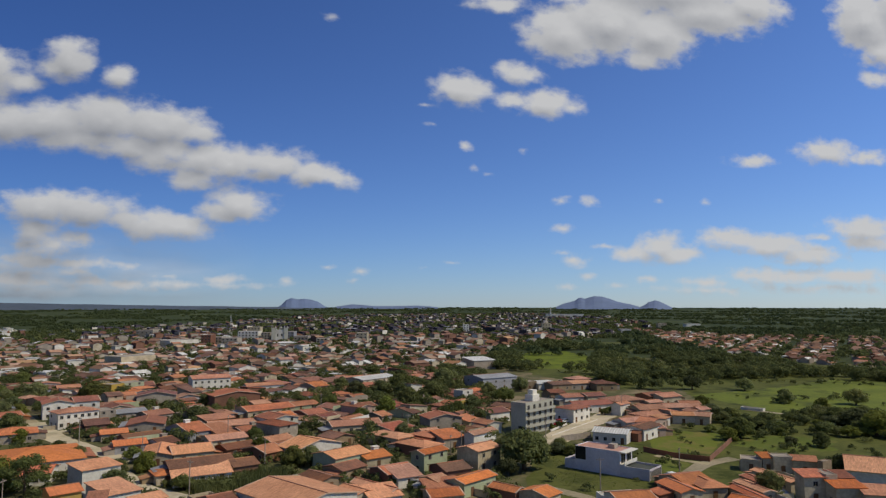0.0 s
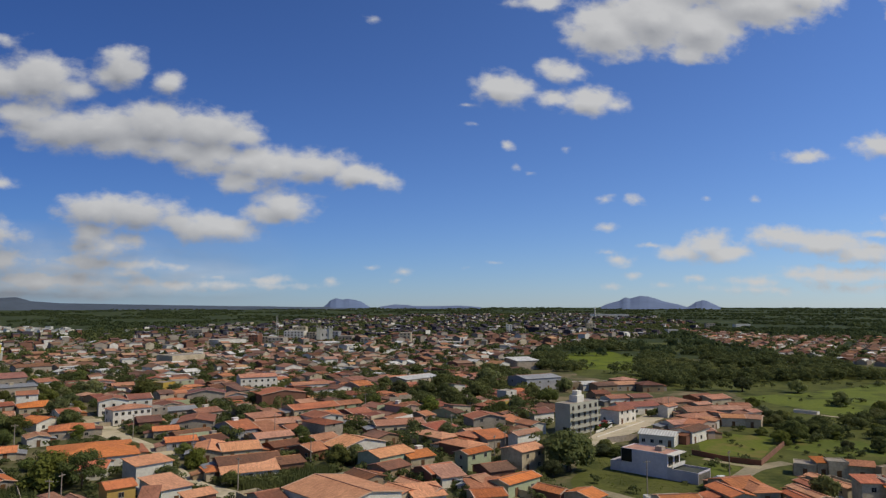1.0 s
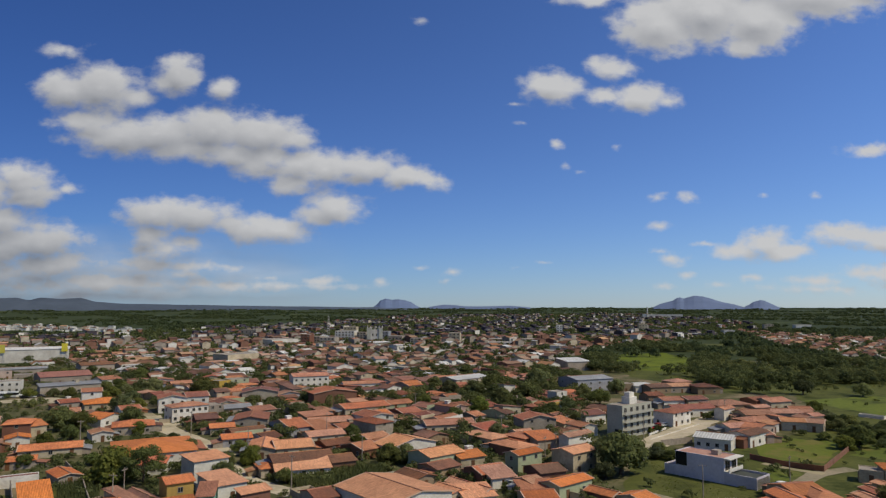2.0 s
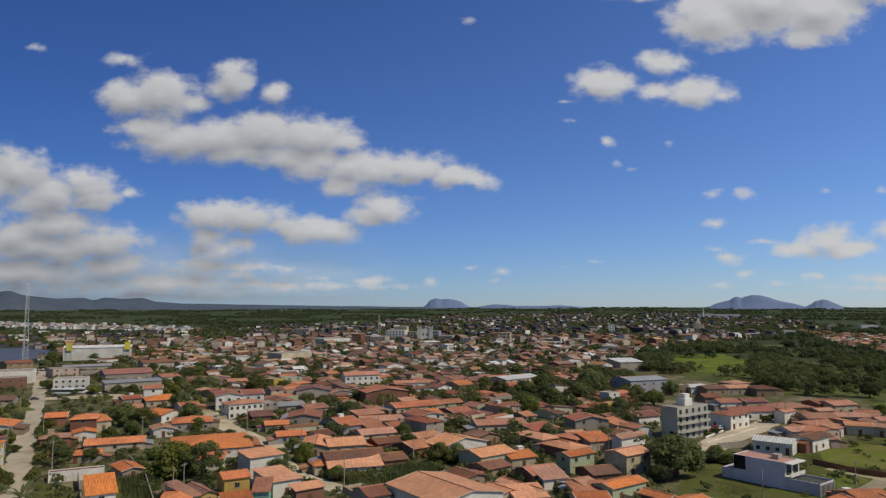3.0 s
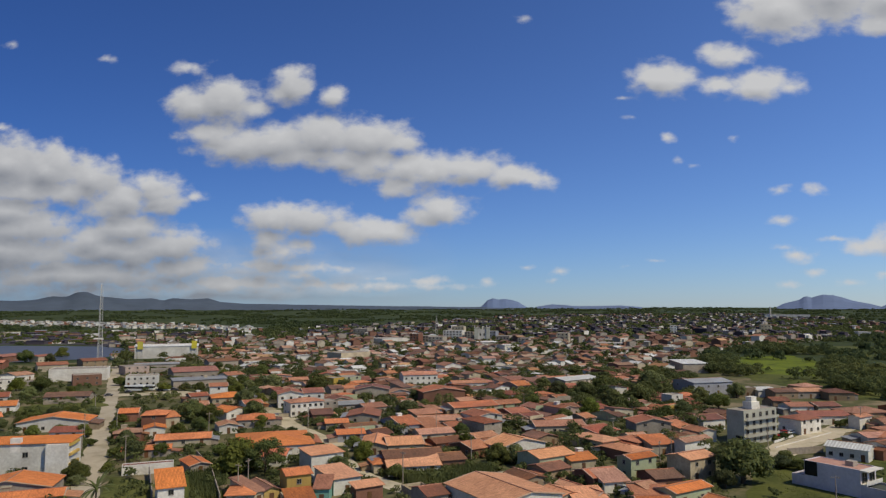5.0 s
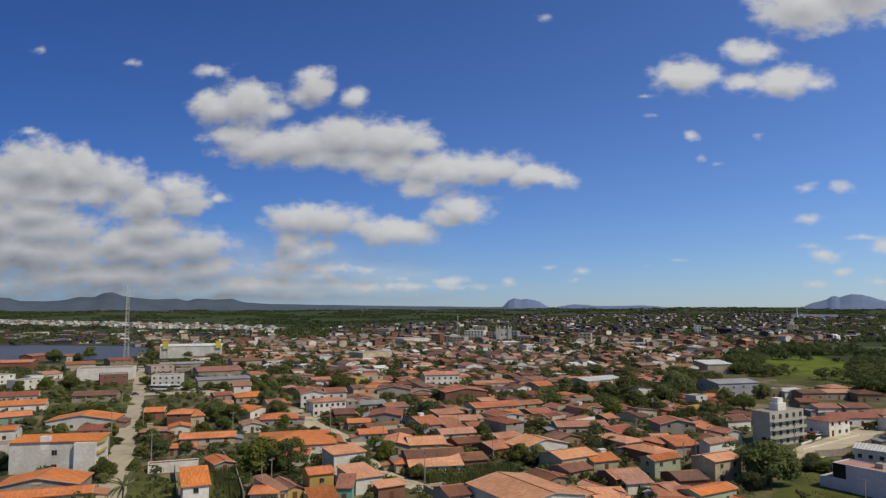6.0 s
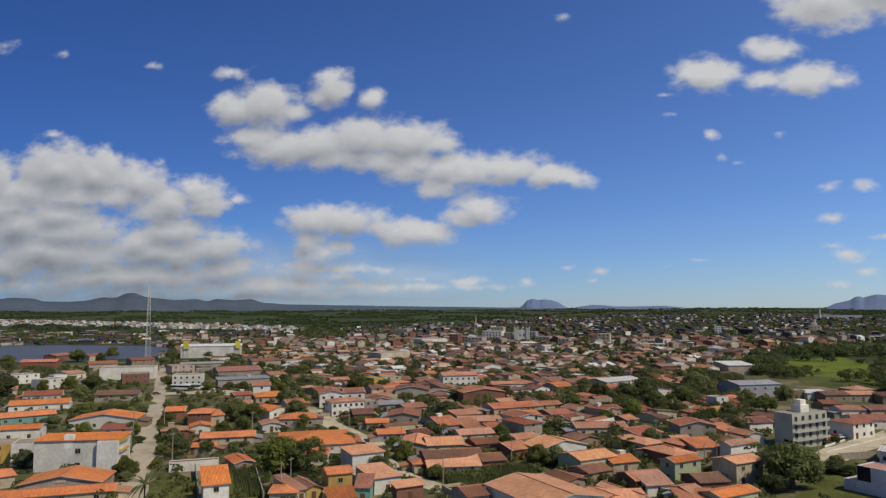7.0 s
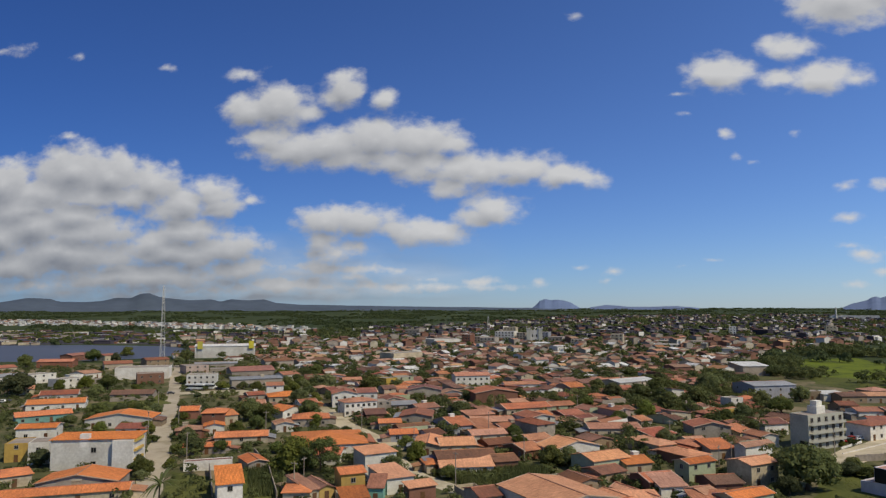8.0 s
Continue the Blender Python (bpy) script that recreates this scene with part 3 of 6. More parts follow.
def house(x, y, turn, w, d, h, roof, rise, wall, tile, wins=None, group="houses of the town", street_front=False):
    """A house with its middle at (x, y), its front towards its own -y."""
    across = {"g": d, "x": w, "h": min(w, d), "s": 2 * d, "f": 2 * d}[roof] / 2
    rise = min(rise, max(0.7, 0.235 * across))
    kind = "warehouse" if tile.startswith("metal") else "flat_roofed_house" if roof == "f" else "house"
    base = new(kind)
    base.matrix_basis = pose(x, y, ground_z(x, y), 0, 0, turn)
    storeys = 1 if h < 4.9 else 2 if h < 7.8 else 3
    size = {1: "single-storey", 2: "two-storey", 3: "three-storey"}[storeys]
    tagged(base, f"{WORDS_WALL[wall]} {size} building under a {WORDS_ROOF[tile]}", kind.replace("_", " "), group if kind == "house" else kind.replace("_", " ") + "s of the town")
    FEET.append((x, y, radians(turn), w / 2, d / 2))
    part("wall", wall_mesh(w, d, h, roof, rise), WALL[wall], base)
    if roof == "x":
        part("roof", roof_mesh(d, w, h, "g", rise), ROOF[tile], base, "", pose(0, 0, 0, 0, 0, 90))
    elif roof == "h" and d > w:
        part("roof", roof_mesh(d, w, h, "h", rise), ROOF[tile], base, "", pose(0, 0, 0, 0, 0, 90))
    else:
        part("roof", roof_mesh(w, d, h, roof, rise), ROOF[tile], base)
    if roof in "gxh":
        swap = roof == "x" or (roof == "h" and d > w)
        ln, across = (d, w) if swap else (w, d)
        r = max(ln / 2 - across / 2, 0.3) if roof == "h" else ln / 2 + 0.45
        bm = bmesh.new()
        add_box(bm, -r, -0.17, h + rise + 0.1, r, 0.17, h + rise + 0.26)
        part("ridge_cap", bm, ROOF["salmon"], base, "pale mortared ridge tiles", pose(0, 0, 0, 0, 0, 90 if swap else 0))
    rng = random.Random(int(x * 31 + y * 17))
    if roof in "gx" and tile in ("orange", "salmon", "red", "fresh_orange", "fresh_salmon") and math.hypot(x, y) < 420 and rng.random() < 0.6:
        swap = roof == "x"
        for s in (-1, 1):
            part("verge", verge_mesh(d, w, h, rise, s) if swap else verge_mesh(w, d, h, rise, s), MORTAR, base, "pale mortared gable edge", pose(0, 0, 0, 0, 0, 90 if swap else 0))
    if roof in "gxh" and h < 4.6 and wins is None:
        if rng.random() < 0.85:
            lean_to(base, rng, w, d, h, wall, tile)
        if rng.random() < 0.5:
            lean_to(base, rng, w, d, h, wall, tile)
        if street_front and rng.random() < 0.3:
            bm = bmesh.new()
            add_box(bm, -w / 2, -d / 2 - 0.62, -0.2, w / 2, -d / 2 - 0.5, h + rng.uniform(0.5, 1.2))
            part("parapet_front", bm, WALL[rng.choice(("white", "cream", "green", "pink", "yellow", wall))], base, "painted street facade rising over the eaves")
    if roof in "gxhs" and h < 4.6 and wins is None and rng.random() < 0.55:
        bm = bmesh.new()
        yd, yh, s = rng.uniform(3.5, 6.0), rng.uniform(1.7, 2.3), rng.choice((-1, 1))
        add_box(bm, -w / 2, d / 2, -0.2, -w / 2 + 0.15, d / 2 + yd, yh)
        add_box(bm, w / 2 - 0.15, d / 2, -0.2, w / 2, d / 2 + yd, yh)
        add_box(bm, -w / 2 + 0.15, d / 2 + yd - 0.15, -0.2, w / 2 - 0.15, d / 2 + yd, yh)
        part("yard_wall", bm, WALL[rng.choice(("grey", "cream", "tan", "cream", "white", "white"))], base, "low wall round the back yard")
    if rng.random() < 0.08 and w > 6:
        bm = bmesh.new()
        tx, ty = rng.uniform(-w / 4, w / 4), rng.uniform(0, d / 3)
        add_box(bm, tx - 0.9, ty - 0.8, h - 0.2, tx + 0.9, ty + 0.8, h + rise + 0.9)
        add_box(bm, tx - 1.05, ty - 0.95, h + rise + 0.9, tx + 1.05, ty + 0.95, h + rise + 1.05)
        part("water_tank", bm, WALL[rng.choice(("white", "grey", "cream"))], base, "box water tank above the roof")
    if wins == 0:
        return base
    n = wins or max(1, min(4, int(w / 4.4)))
    for s in range(storeys):
        z = 1.0 + s * 2.9
        door_at = rng.randrange(n) if s == 0 else -1
        for i in range(n):
            px = -w / 2 + w * (i + 0.5) / n
            if i == door_at:
                door_part(base, pose(px, -d / 2, 0))
            else:
                window_parts(base, pose(px, -d / 2, z), 1.0, 1.0)
        k = 1 if d < 9 else 2
        for i in range(k):
            py = -d / 2 + d * (i + 0.5) / k
            if rng.random() < 0.35:
                window_parts(base, pose(-w / 2, py, z, 0, 0, -90), 0.9, 1.0)
            if rng.random() < 0.35:
                window_parts(base, pose(w / 2, py, z, 0, 0, 90), 0.9, 1.0)
    return base


def lean_to(base, rng, w, d, h, wall, tile):
    """A lower shed roof on walls of its own against the rear or a side."""
    lw, ld, lh = w * rng.uniform(0.4, 0.9), rng.uniform(2.2, 3.6), h - rng.uniform(0.3, 0.6)
    side = rng.choice(("back", "left", "right"))
    if side != "back":
        lw = d * rng.uniform(0.4, 0.8)
    off = rng.uniform(-0.5, 0.5) * ((w if side == "back" else d) - lw)
    m = {"back": pose(off, d / 2 + ld / 2, 0, 0, 0, 180), "left": pose(-w / 2 - ld / 2, off, 0, 0, 0, -90), "right": pose(w / 2 + ld / 2, off, 0, 0, 0, 90)}[side]
    bm = bmesh.new()
    add_box(bm, -lw / 2, -ld / 2, -0.2, lw / 2, ld / 2, lh - 0.55)
    part("lean_to", bm, WALL[rng.choice((wall, "grey", "brick", "tan"))], base, "lower annex against the house", m)
    bm = bmesh.new()
    add_slab(bm, ((-lw / 2 - 0.3, -ld / 2 - 0.4, lh - 0.62), (lw / 2 + 0.3, -ld / 2 - 0.4, lh - 0.62), (lw / 2 + 0.3, ld / 2 - 0.05, lh - 0.02), (-lw / 2 - 0.3, ld / 2 - 0.05, lh - 0.02)), 0.12)
    part("lean_to_roof", bm, ROOF[rng.choice((tile, "salmon", "brown", "orange", "metal_grey"))], base, "", m)


def free(x, y, reach):
    for fx, fy, a, hw, hd in FEET:
        dx, dy = x - fx, y - fy
        if abs(dx) + abs(dy) > 60:
            continue
        lx, ly = dx * math.cos(a) + dy * math.sin(a), -dx * math.sin(a) + dy * math.cos(a)
        if abs(lx) < hw + reach and abs(ly) < hd + reach:
            return False
    for x0, y0, x1, y1, half in LANES:
        vx, vy = x1 - x0, y1 - y0
        k = max(0, min(1, ((x - x0) * vx + (y - y0) * vy) / (vx * vx + vy * vy)))
        if math.hypot(x - x0 - k * vx, y - y0 - k * vy) < half + reach * 0.9:
            return False
    return True


def inside(x, y, poly):
    hit = False
    for (x0, y0), (x1, y1) in zip(poly, poly[1:] + poly[:1]):
        if (y0 > y) != (y1 > y) and x < (x1 - x0) * (y - y0) / (y1 - y0) + x0:
            hit = not hit
    return hit


LANES, FIELDS = [], []


def lane(points, width, mat):
    """A strip of unpaved road along points, a hand above the ground."""
    bm = bmesh.new()
    pts = []
    for (x0, y0), (x1, y1) in zip(points, points[1:]):
        LANES.append((x0, y0, x1, y1, width / 2))
        n = max(2, int(math.hypot(x1 - x0, y1 - y0) / 5))
        pts += [(x0 + (x1 - x0) * i / n, y0 + (y1 - y0) * i / n) for i in range(n)]
    pts.append(points[-1])
    rows = []
    z = 0.06 + 0.012 * len([o for o in bpy.data.objects if o.name.startswith("road")])
    for i, (x, y) in enumerate(pts):
        a, b = pts[max(i - 1, 0)], pts[min(i + 1, len(pts) - 1)]
        n = Vector((-(b[1] - a[1]), b[0] - a[0])).normalized()
        wob = [width / 2 * (0.92 + 0.3 * noise.noise((x * 0.13, y * 0.13, s))) for s in (0, 5)]
        rows.append((bm.verts.new((x + n.x * wob[0], y + n.y * wob[0], z + ground_z(x, y))), bm.verts.new((x - n.x * wob[1], y - n.y * wob[1], z + ground_z(x, y)))))
    for a, b in zip(rows, rows[1:]):
        bm.faces.new((a[0], a[1], b[1], b[0]))
    ob = new("road", to_mesh("road", bm, LANE[mat]))
    tagged(ob, "pale sandy unpaved road between the houses", "road", kind="structure")


def field(poly, mat, name):
    """A piece of open grassland with an uneven edge."""
    FIELDS.append(poly)
    bm = bmesh.new()
    pts = []
    for (x0, y0), (x1, y1) in zip(poly, poly[1:] + poly[:1]):
        n = max(2, int(math.hypot(x1 - x0, y1 - y0) / 4))
        for i in range(n):
            x, y = x0 + (x1 - x0) * i / n, y0 + (y1 - y0) * i / n
            k = math.hypot(x, y) / 200
            pts.append((x + 2.2 * k * noise.noise((x / 6, y / 6, 0)), y + 2.2 * k * noise.noise((x / 6, y / 6, 9))))
    z = 0.03 + 0.004 * len(FIELDS)
    bm.faces.new([bm.verts.new((x, y, z + ground_z(x, y))) for x, y in pts])
    bmesh.ops.triangulate(bm, faces=bm.faces[:])
    tagged(new(name, to_mesh(name, bm, GRASS[mat])), "open grass plot with uneven green growth", "grass", kind="structure")


# ---- trees ----
def leaf_clumps(bm, rng, lobes, count, size):
    """Small bent leaf sprays spread through the lobes (x, y, z, radius)."""
    total = sum(l[3] ** 2 for l in lobes)
    for lx, ly, lz, lr in lobes:
        for _ in range(int(count * lr * lr / total)):
            d = Vector((rng.gauss(0, 1), rng.gauss(0, 1), rng.gauss(0.15, 0.9))).normalized()
            r = lr * (0.4 + 0.95 * rng.random() ** 0.8)
            c = Vector((lx, ly, lz)) + Vector((d.x * r, d.y * r, d.z * r * 0.8))
            n = (d + Vector((rng.uniform(-0.5, 0.5), rng.uniform(-0.5, 0.5), rng.uniform(-0.3, 0.7)))).normalized()
            a = n.orthogonal().normalized()
            a.rotate(Matrix.Rotation(rng.uniform(0, 6.28), 3, n))
            b = n.cross(a)
            s = size * rng.uniform(0.6, 1.3)
            v = [bm.verts.new(c + p) for p in (a * s, b * s * 0.6 + n * s * 0.2, -a * s, -b * s * 0.6 - n * s * 0.2)]
            bm.faces.new((v[0], v[1], v[2])), bm.faces.new((v[0], v[2], v[3]))


def limb(bm, a, b, ra, rb, n=6):
    a, b = Vector(a), Vector(b)
    ax = (b - a).normalized()
    u = ax.orthogonal().normalized()
    v = ax.cross(u)
    ring = lambda c, r: [bm.verts.new(c + (u * math.cos(6.2832 * i / n) + v * math.sin(6.2832 * i / n)) * r) for i in range(n)]
    p, q = ring(a, ra), ring(b, rb)
    for i in range(n):
        bm.faces.new((p[i], p[(i + 1) % n], q[(i + 1) % n], q[i]))
    bm.faces.new(q)


def tree_kind(seed, dark):
    """Meshes of a tree whose crown is one metre wide: trunk with limbs, and leaves."""
    rng = random.Random(seed)
    trunk, crown = bmesh.new(), bmesh.new()
    limb(trunk, (0, 0, -0.03), (0.02, 0, 0.22), 0.045, 0.032)
    lobes = []
    for i in range(20):
        a = i * 2.4 + rng.uniform(-0.4, 0.4)
        r = 0.36 * math.sqrt((i + 0.3) / 20) + rng.uniform(-0.03, 0.03)
        z = rng.uniform(0.16, 0.66) * (1 - r * 0.8) + 0.04
        p = (r * math.cos(a), r * math.sin(a), z)
        lobes.append((*p, rng.uniform(0.1, 0.19)))
        limb(trunk, (0.02, 0, 0.18), p, 0.02, 0.006, 4)
    lobes.append((0, 0, 0.58, 0.2))
    leaf_clumps(crown, rng, lobes, 5200, 0.037)
    mat = LEAF_DARK if dark else LEAF
    return to_mesh("trunk", trunk, BARK), to_mesh("crown", crown, mat)


TREES = [tree_kind(s, s % 3 == 0) for s in range(6)]
TREE_SPOTS = []


def tree(x, y, width, tall=1.0):
    rng = random.Random(int(x * 13 + y * 7))
    k = rng.randrange(6)
    base = new("tree")
    base.matrix_basis = pose(x, y, ground_z(x, y), 0, 0, rng.uniform(0, 360)) @ Matrix.Diagonal((width, width, width * rng.uniform(0.85, 1.1) * tall, 1))
    tagged(base, ("dark green" if k % 3 == 0 else "mid-green") + " broad-leaved tree with a rounded uneven crown", "tree", "trees among the houses")
    part("trunk", TREES[k][0], None, base)
    part("crown", TREES[k][1], None, base)
    TREE_SPOTS.append((x, y, width))


def spiky_tree(x, y, width):
    """A tall tree with upright open branches and tufts at their ends."""
    rng = random.Random(5)
    base = new("tree")
    base.matrix_basis = pose(x, y, 0)
    tagged(base, "dark open-crowned tree with feathery upright branch tips", "tree")
    trunk, crown, lobes = bmesh.new(), bmesh.new(), []
    limb(trunk, (0, 0, -0.2), (0, 0, width * 0.35), 0.3, 0.2)
    for i in range(26):
        a, r = i * 2.4, width * 0.5 * math.sqrt((i + 0.5) / 26)
        p = (r * math.cos(a), r * math.sin(a), width * rng.uniform(0.62, 1.0) - r * 0.55)
        limb(trunk, (0, 0, width * 0.3), p, 0.1, 0.03, 4)
        lobes.append((*p, width * 0.12))
    leaf_clumps(crown, rng, lobes, 5200, width * 0.026)
    part("trunk", trunk, BARK, base)
    part("crown", crown, LEAF_DARK, base)


def palm(x, y, width):
    rng = random.Random(9)
    base = new("palm_tree")
    base.matrix_basis = pose(x, y, 0)
    tagged(base, "green palm with arching feathered fronds", "palm tree")
    trunk = bmesh.new()
    limb(trunk, (0, 0, -0.2), (0.2, 0, 6), 0.22, 0.15, 8)
    part("trunk", trunk, BARK, base)
    for i in range(24):
        bm = bmesh.new()
        a, lift, prev = i * 2.4, rng.uniform(0.1, 1.5), None
        for s in range(9):
            k = s / 8
            r, z = width * 0.5 * k, 6 + width * 0.5 * (lift * k - 0.75 * k * k)
            wd = 0.26 * math.sin(math.pi * min(1, k * 0.9 + 0.1))
            c, n = Vector((0.2 + r * math.cos(a), r * math.sin(a), z)), Vector((-math.sin(a), math.cos(a), 0))
            row = [bm.verts.new(c + n * wd - Vector((0, 0, wd * 0.4))), bm.verts.new(c), bm.verts.new(c - n * wd - Vector((0, 0, wd * 0.4)))]
            if prev:
                bm.faces.new((prev[0], row[0], row[1], prev[1])), bm.faces.new((prev[1], row[1], row[2], prev[2]))
            prev = row
        part("frond", bm, LEAF_DARK, base)


# ---- ground, distance ----
def make_ground():
    bm = bmesh.new()
    radii = [0, 60, 120, 180, 260, 360, 480, 640, 820, 1000, 1200, 1450, 1700, 2000, 2350, 2700, 3100, 3500, 3900, 4300, 4650, 4900]
    steps = 96
    rings = [[bm.verts.new((0, 0, 0))]]
    for r in radii[1:]:
        rings.append([bm.verts.new((r * math.sin(6.28318 * i / steps), r * math.cos(6.28318 * i / steps), rise_of(r))) for i in range(steps)])
    for i in range(steps):
        bm.faces.new((rings[0][0], rings[1][(i + 1) % steps], rings[1][i]))
    for a, b in zip(rings[1:], rings[2:]):
        for i in range(steps):
            j = (i + 1) % steps
            bm.faces.new((a[i], a[j], b[j], b[i]))
    for f in bm.faces:
        f.material_index = 0 if f.calc_center_median().length < 620 else 1
        f.smooth = True
    me = to_mesh("ground", bm, GROUND_TOWN)
    me.materials.append(PLAIN)
    tagged(new("ground", me), "wide plain of dry earth, scrub and woods", "ground", kind="structure")


make_ground()


def ridge(name, az0, az1, dist, tops, mat, label, jag=0.02):
    """A far range of hills between two headings; tops: (share along it, degrees over the horizon)."""
    bm = bmesh.new()
    n, rows = 150, []
    foot = rise_of(dist) - 8
    for i in range(n + 1):
        k = i / n
        a = radians(az0 + (az1 - az0) * k)
        deg = float(np.interp(k, [p[0] for p in tops], [p[1] for p in tops])) + jag * noise.fractal((k * 9, dist, 0), 1.0, 2.0, 4)
        top = max(foot + 2, EYE + dist * math.tan(radians(deg)))
        rows.append([bm.verts.new((r * math.sin(a), r * math.cos(a), z)) for r, z in ((dist - 300, foot), (dist - 110, foot + (top - foot) * 0.6), (dist, top), (dist + 100, foot + (top - foot) * 0.5))])
    for a, b in zip(rows, rows[1:]):
        for j in range(3):
            bm.faces.new((a[j], b[j], b[j + 1], a[j + 1])).smooth = True
    tagged(new(name, to_mesh(name, bm, mat)), label, "hill", kind="structure")


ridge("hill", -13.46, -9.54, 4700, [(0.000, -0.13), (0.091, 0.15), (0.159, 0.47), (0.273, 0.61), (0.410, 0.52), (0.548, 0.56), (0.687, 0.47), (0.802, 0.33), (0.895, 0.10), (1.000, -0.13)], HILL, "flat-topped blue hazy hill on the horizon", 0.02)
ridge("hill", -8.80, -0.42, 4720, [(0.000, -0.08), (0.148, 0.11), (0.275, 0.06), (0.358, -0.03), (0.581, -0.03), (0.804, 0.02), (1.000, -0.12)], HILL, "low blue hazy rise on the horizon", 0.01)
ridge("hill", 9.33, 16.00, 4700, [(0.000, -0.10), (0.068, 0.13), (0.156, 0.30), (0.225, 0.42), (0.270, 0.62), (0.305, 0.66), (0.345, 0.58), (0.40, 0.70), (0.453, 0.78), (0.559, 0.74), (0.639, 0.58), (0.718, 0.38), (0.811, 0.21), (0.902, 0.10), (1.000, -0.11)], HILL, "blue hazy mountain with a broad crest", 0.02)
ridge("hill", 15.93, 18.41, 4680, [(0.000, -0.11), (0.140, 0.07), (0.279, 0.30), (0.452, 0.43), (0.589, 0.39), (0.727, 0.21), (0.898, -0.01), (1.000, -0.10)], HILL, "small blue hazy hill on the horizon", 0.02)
ridge("ridge", -56.12, -8.96, 4500, [(0.000, 0.44), (0.055, 0.33), (0.076, 0.53), (0.088, 0.65), (0.119, 0.62), (0.131, 0.41), (0.166, 0.38), (0.190, 0.46), (0.211, 0.72), (0.232, 0.68), (0.242, 0.94), (0.249, 1.07), (0.260, 1.07), (0.275, 0.77), (0.319, 0.52), (0.356, 0.61), (0.370, 0.39), (0.384, 0.61), (0.415, 0.52), (0.441, 0.61), (0.459, 0.34), (0.499, 0.20), (0.606, 0.08), (0.725, 0.00), (0.864, -0.08), (1.000, -0.20)], HILL_NEAR, "dark wooded ridge of low hills, tinted blue-grey for haze", 0.05)


def apartment_block(x, y, turn, w, d, h):
    """Four storeys with balconies on the front and a water tower on the roof."""
    base = new("apartment_block")
    base.matrix_basis = pose(x, y, 0, 0, 0, turn)
    tagged(base, "grey four-storey apartment block with balconies and a roof tower", "apartment block")
    FEET.append((x, y, radians(turn), w / 2, d / 2))
    part("wall", wall_mesh(w, d, h, "f", 0), WALL["pale"], base)
    part("roof", roof_mesh(w, d, h, "f", 0), ROOF["slab"], base)
    fl = (h - 0.4) / 4
    for s in range(4):
        z = s * fl
        if s:
            bm = bmesh.new()
            add_box(bm, -w / 2 + 0.4, -d / 2 - 1.1, z - 0.14, w / 2 - 0.2, -d / 2, z)
            add_box(bm, -w / 2 + 0.4, -d / 2 - 1.1, z, w / 2 - 0.2, -d / 2 - 1.0, z + 0.75)
            part("balcony", bm, WALL["pale"], base, "pale concrete balcony slab with parapet")
        for i in range(5):
            px = -w / 2 + w * (i + 0.5) / 5
            window_parts(base, pose(px, -d / 2, z + 0.75), 1.3, 1.4)
    bm = bmesh.new()
    add_box(bm, -2.2, -1.6, h - 0.4, 2.2, 1.8, h + 2.2)
    add_box(bm, -1.3, -1.0, h + 2.2, 1.5, 1.2, h + 3.8)
    part("roof_tower", bm, WALL["white"], base, "white water tower block on the roof")
    bm = bmesh.new()
    add_box(bm, -w / 2 - 0.06, -d / 2 + 0.4, 0.3, -w / 2, -d / 2 + 3.2, 2.9)
    part("shopfront", bm, GLASS, base, "dark glazed shopfront")


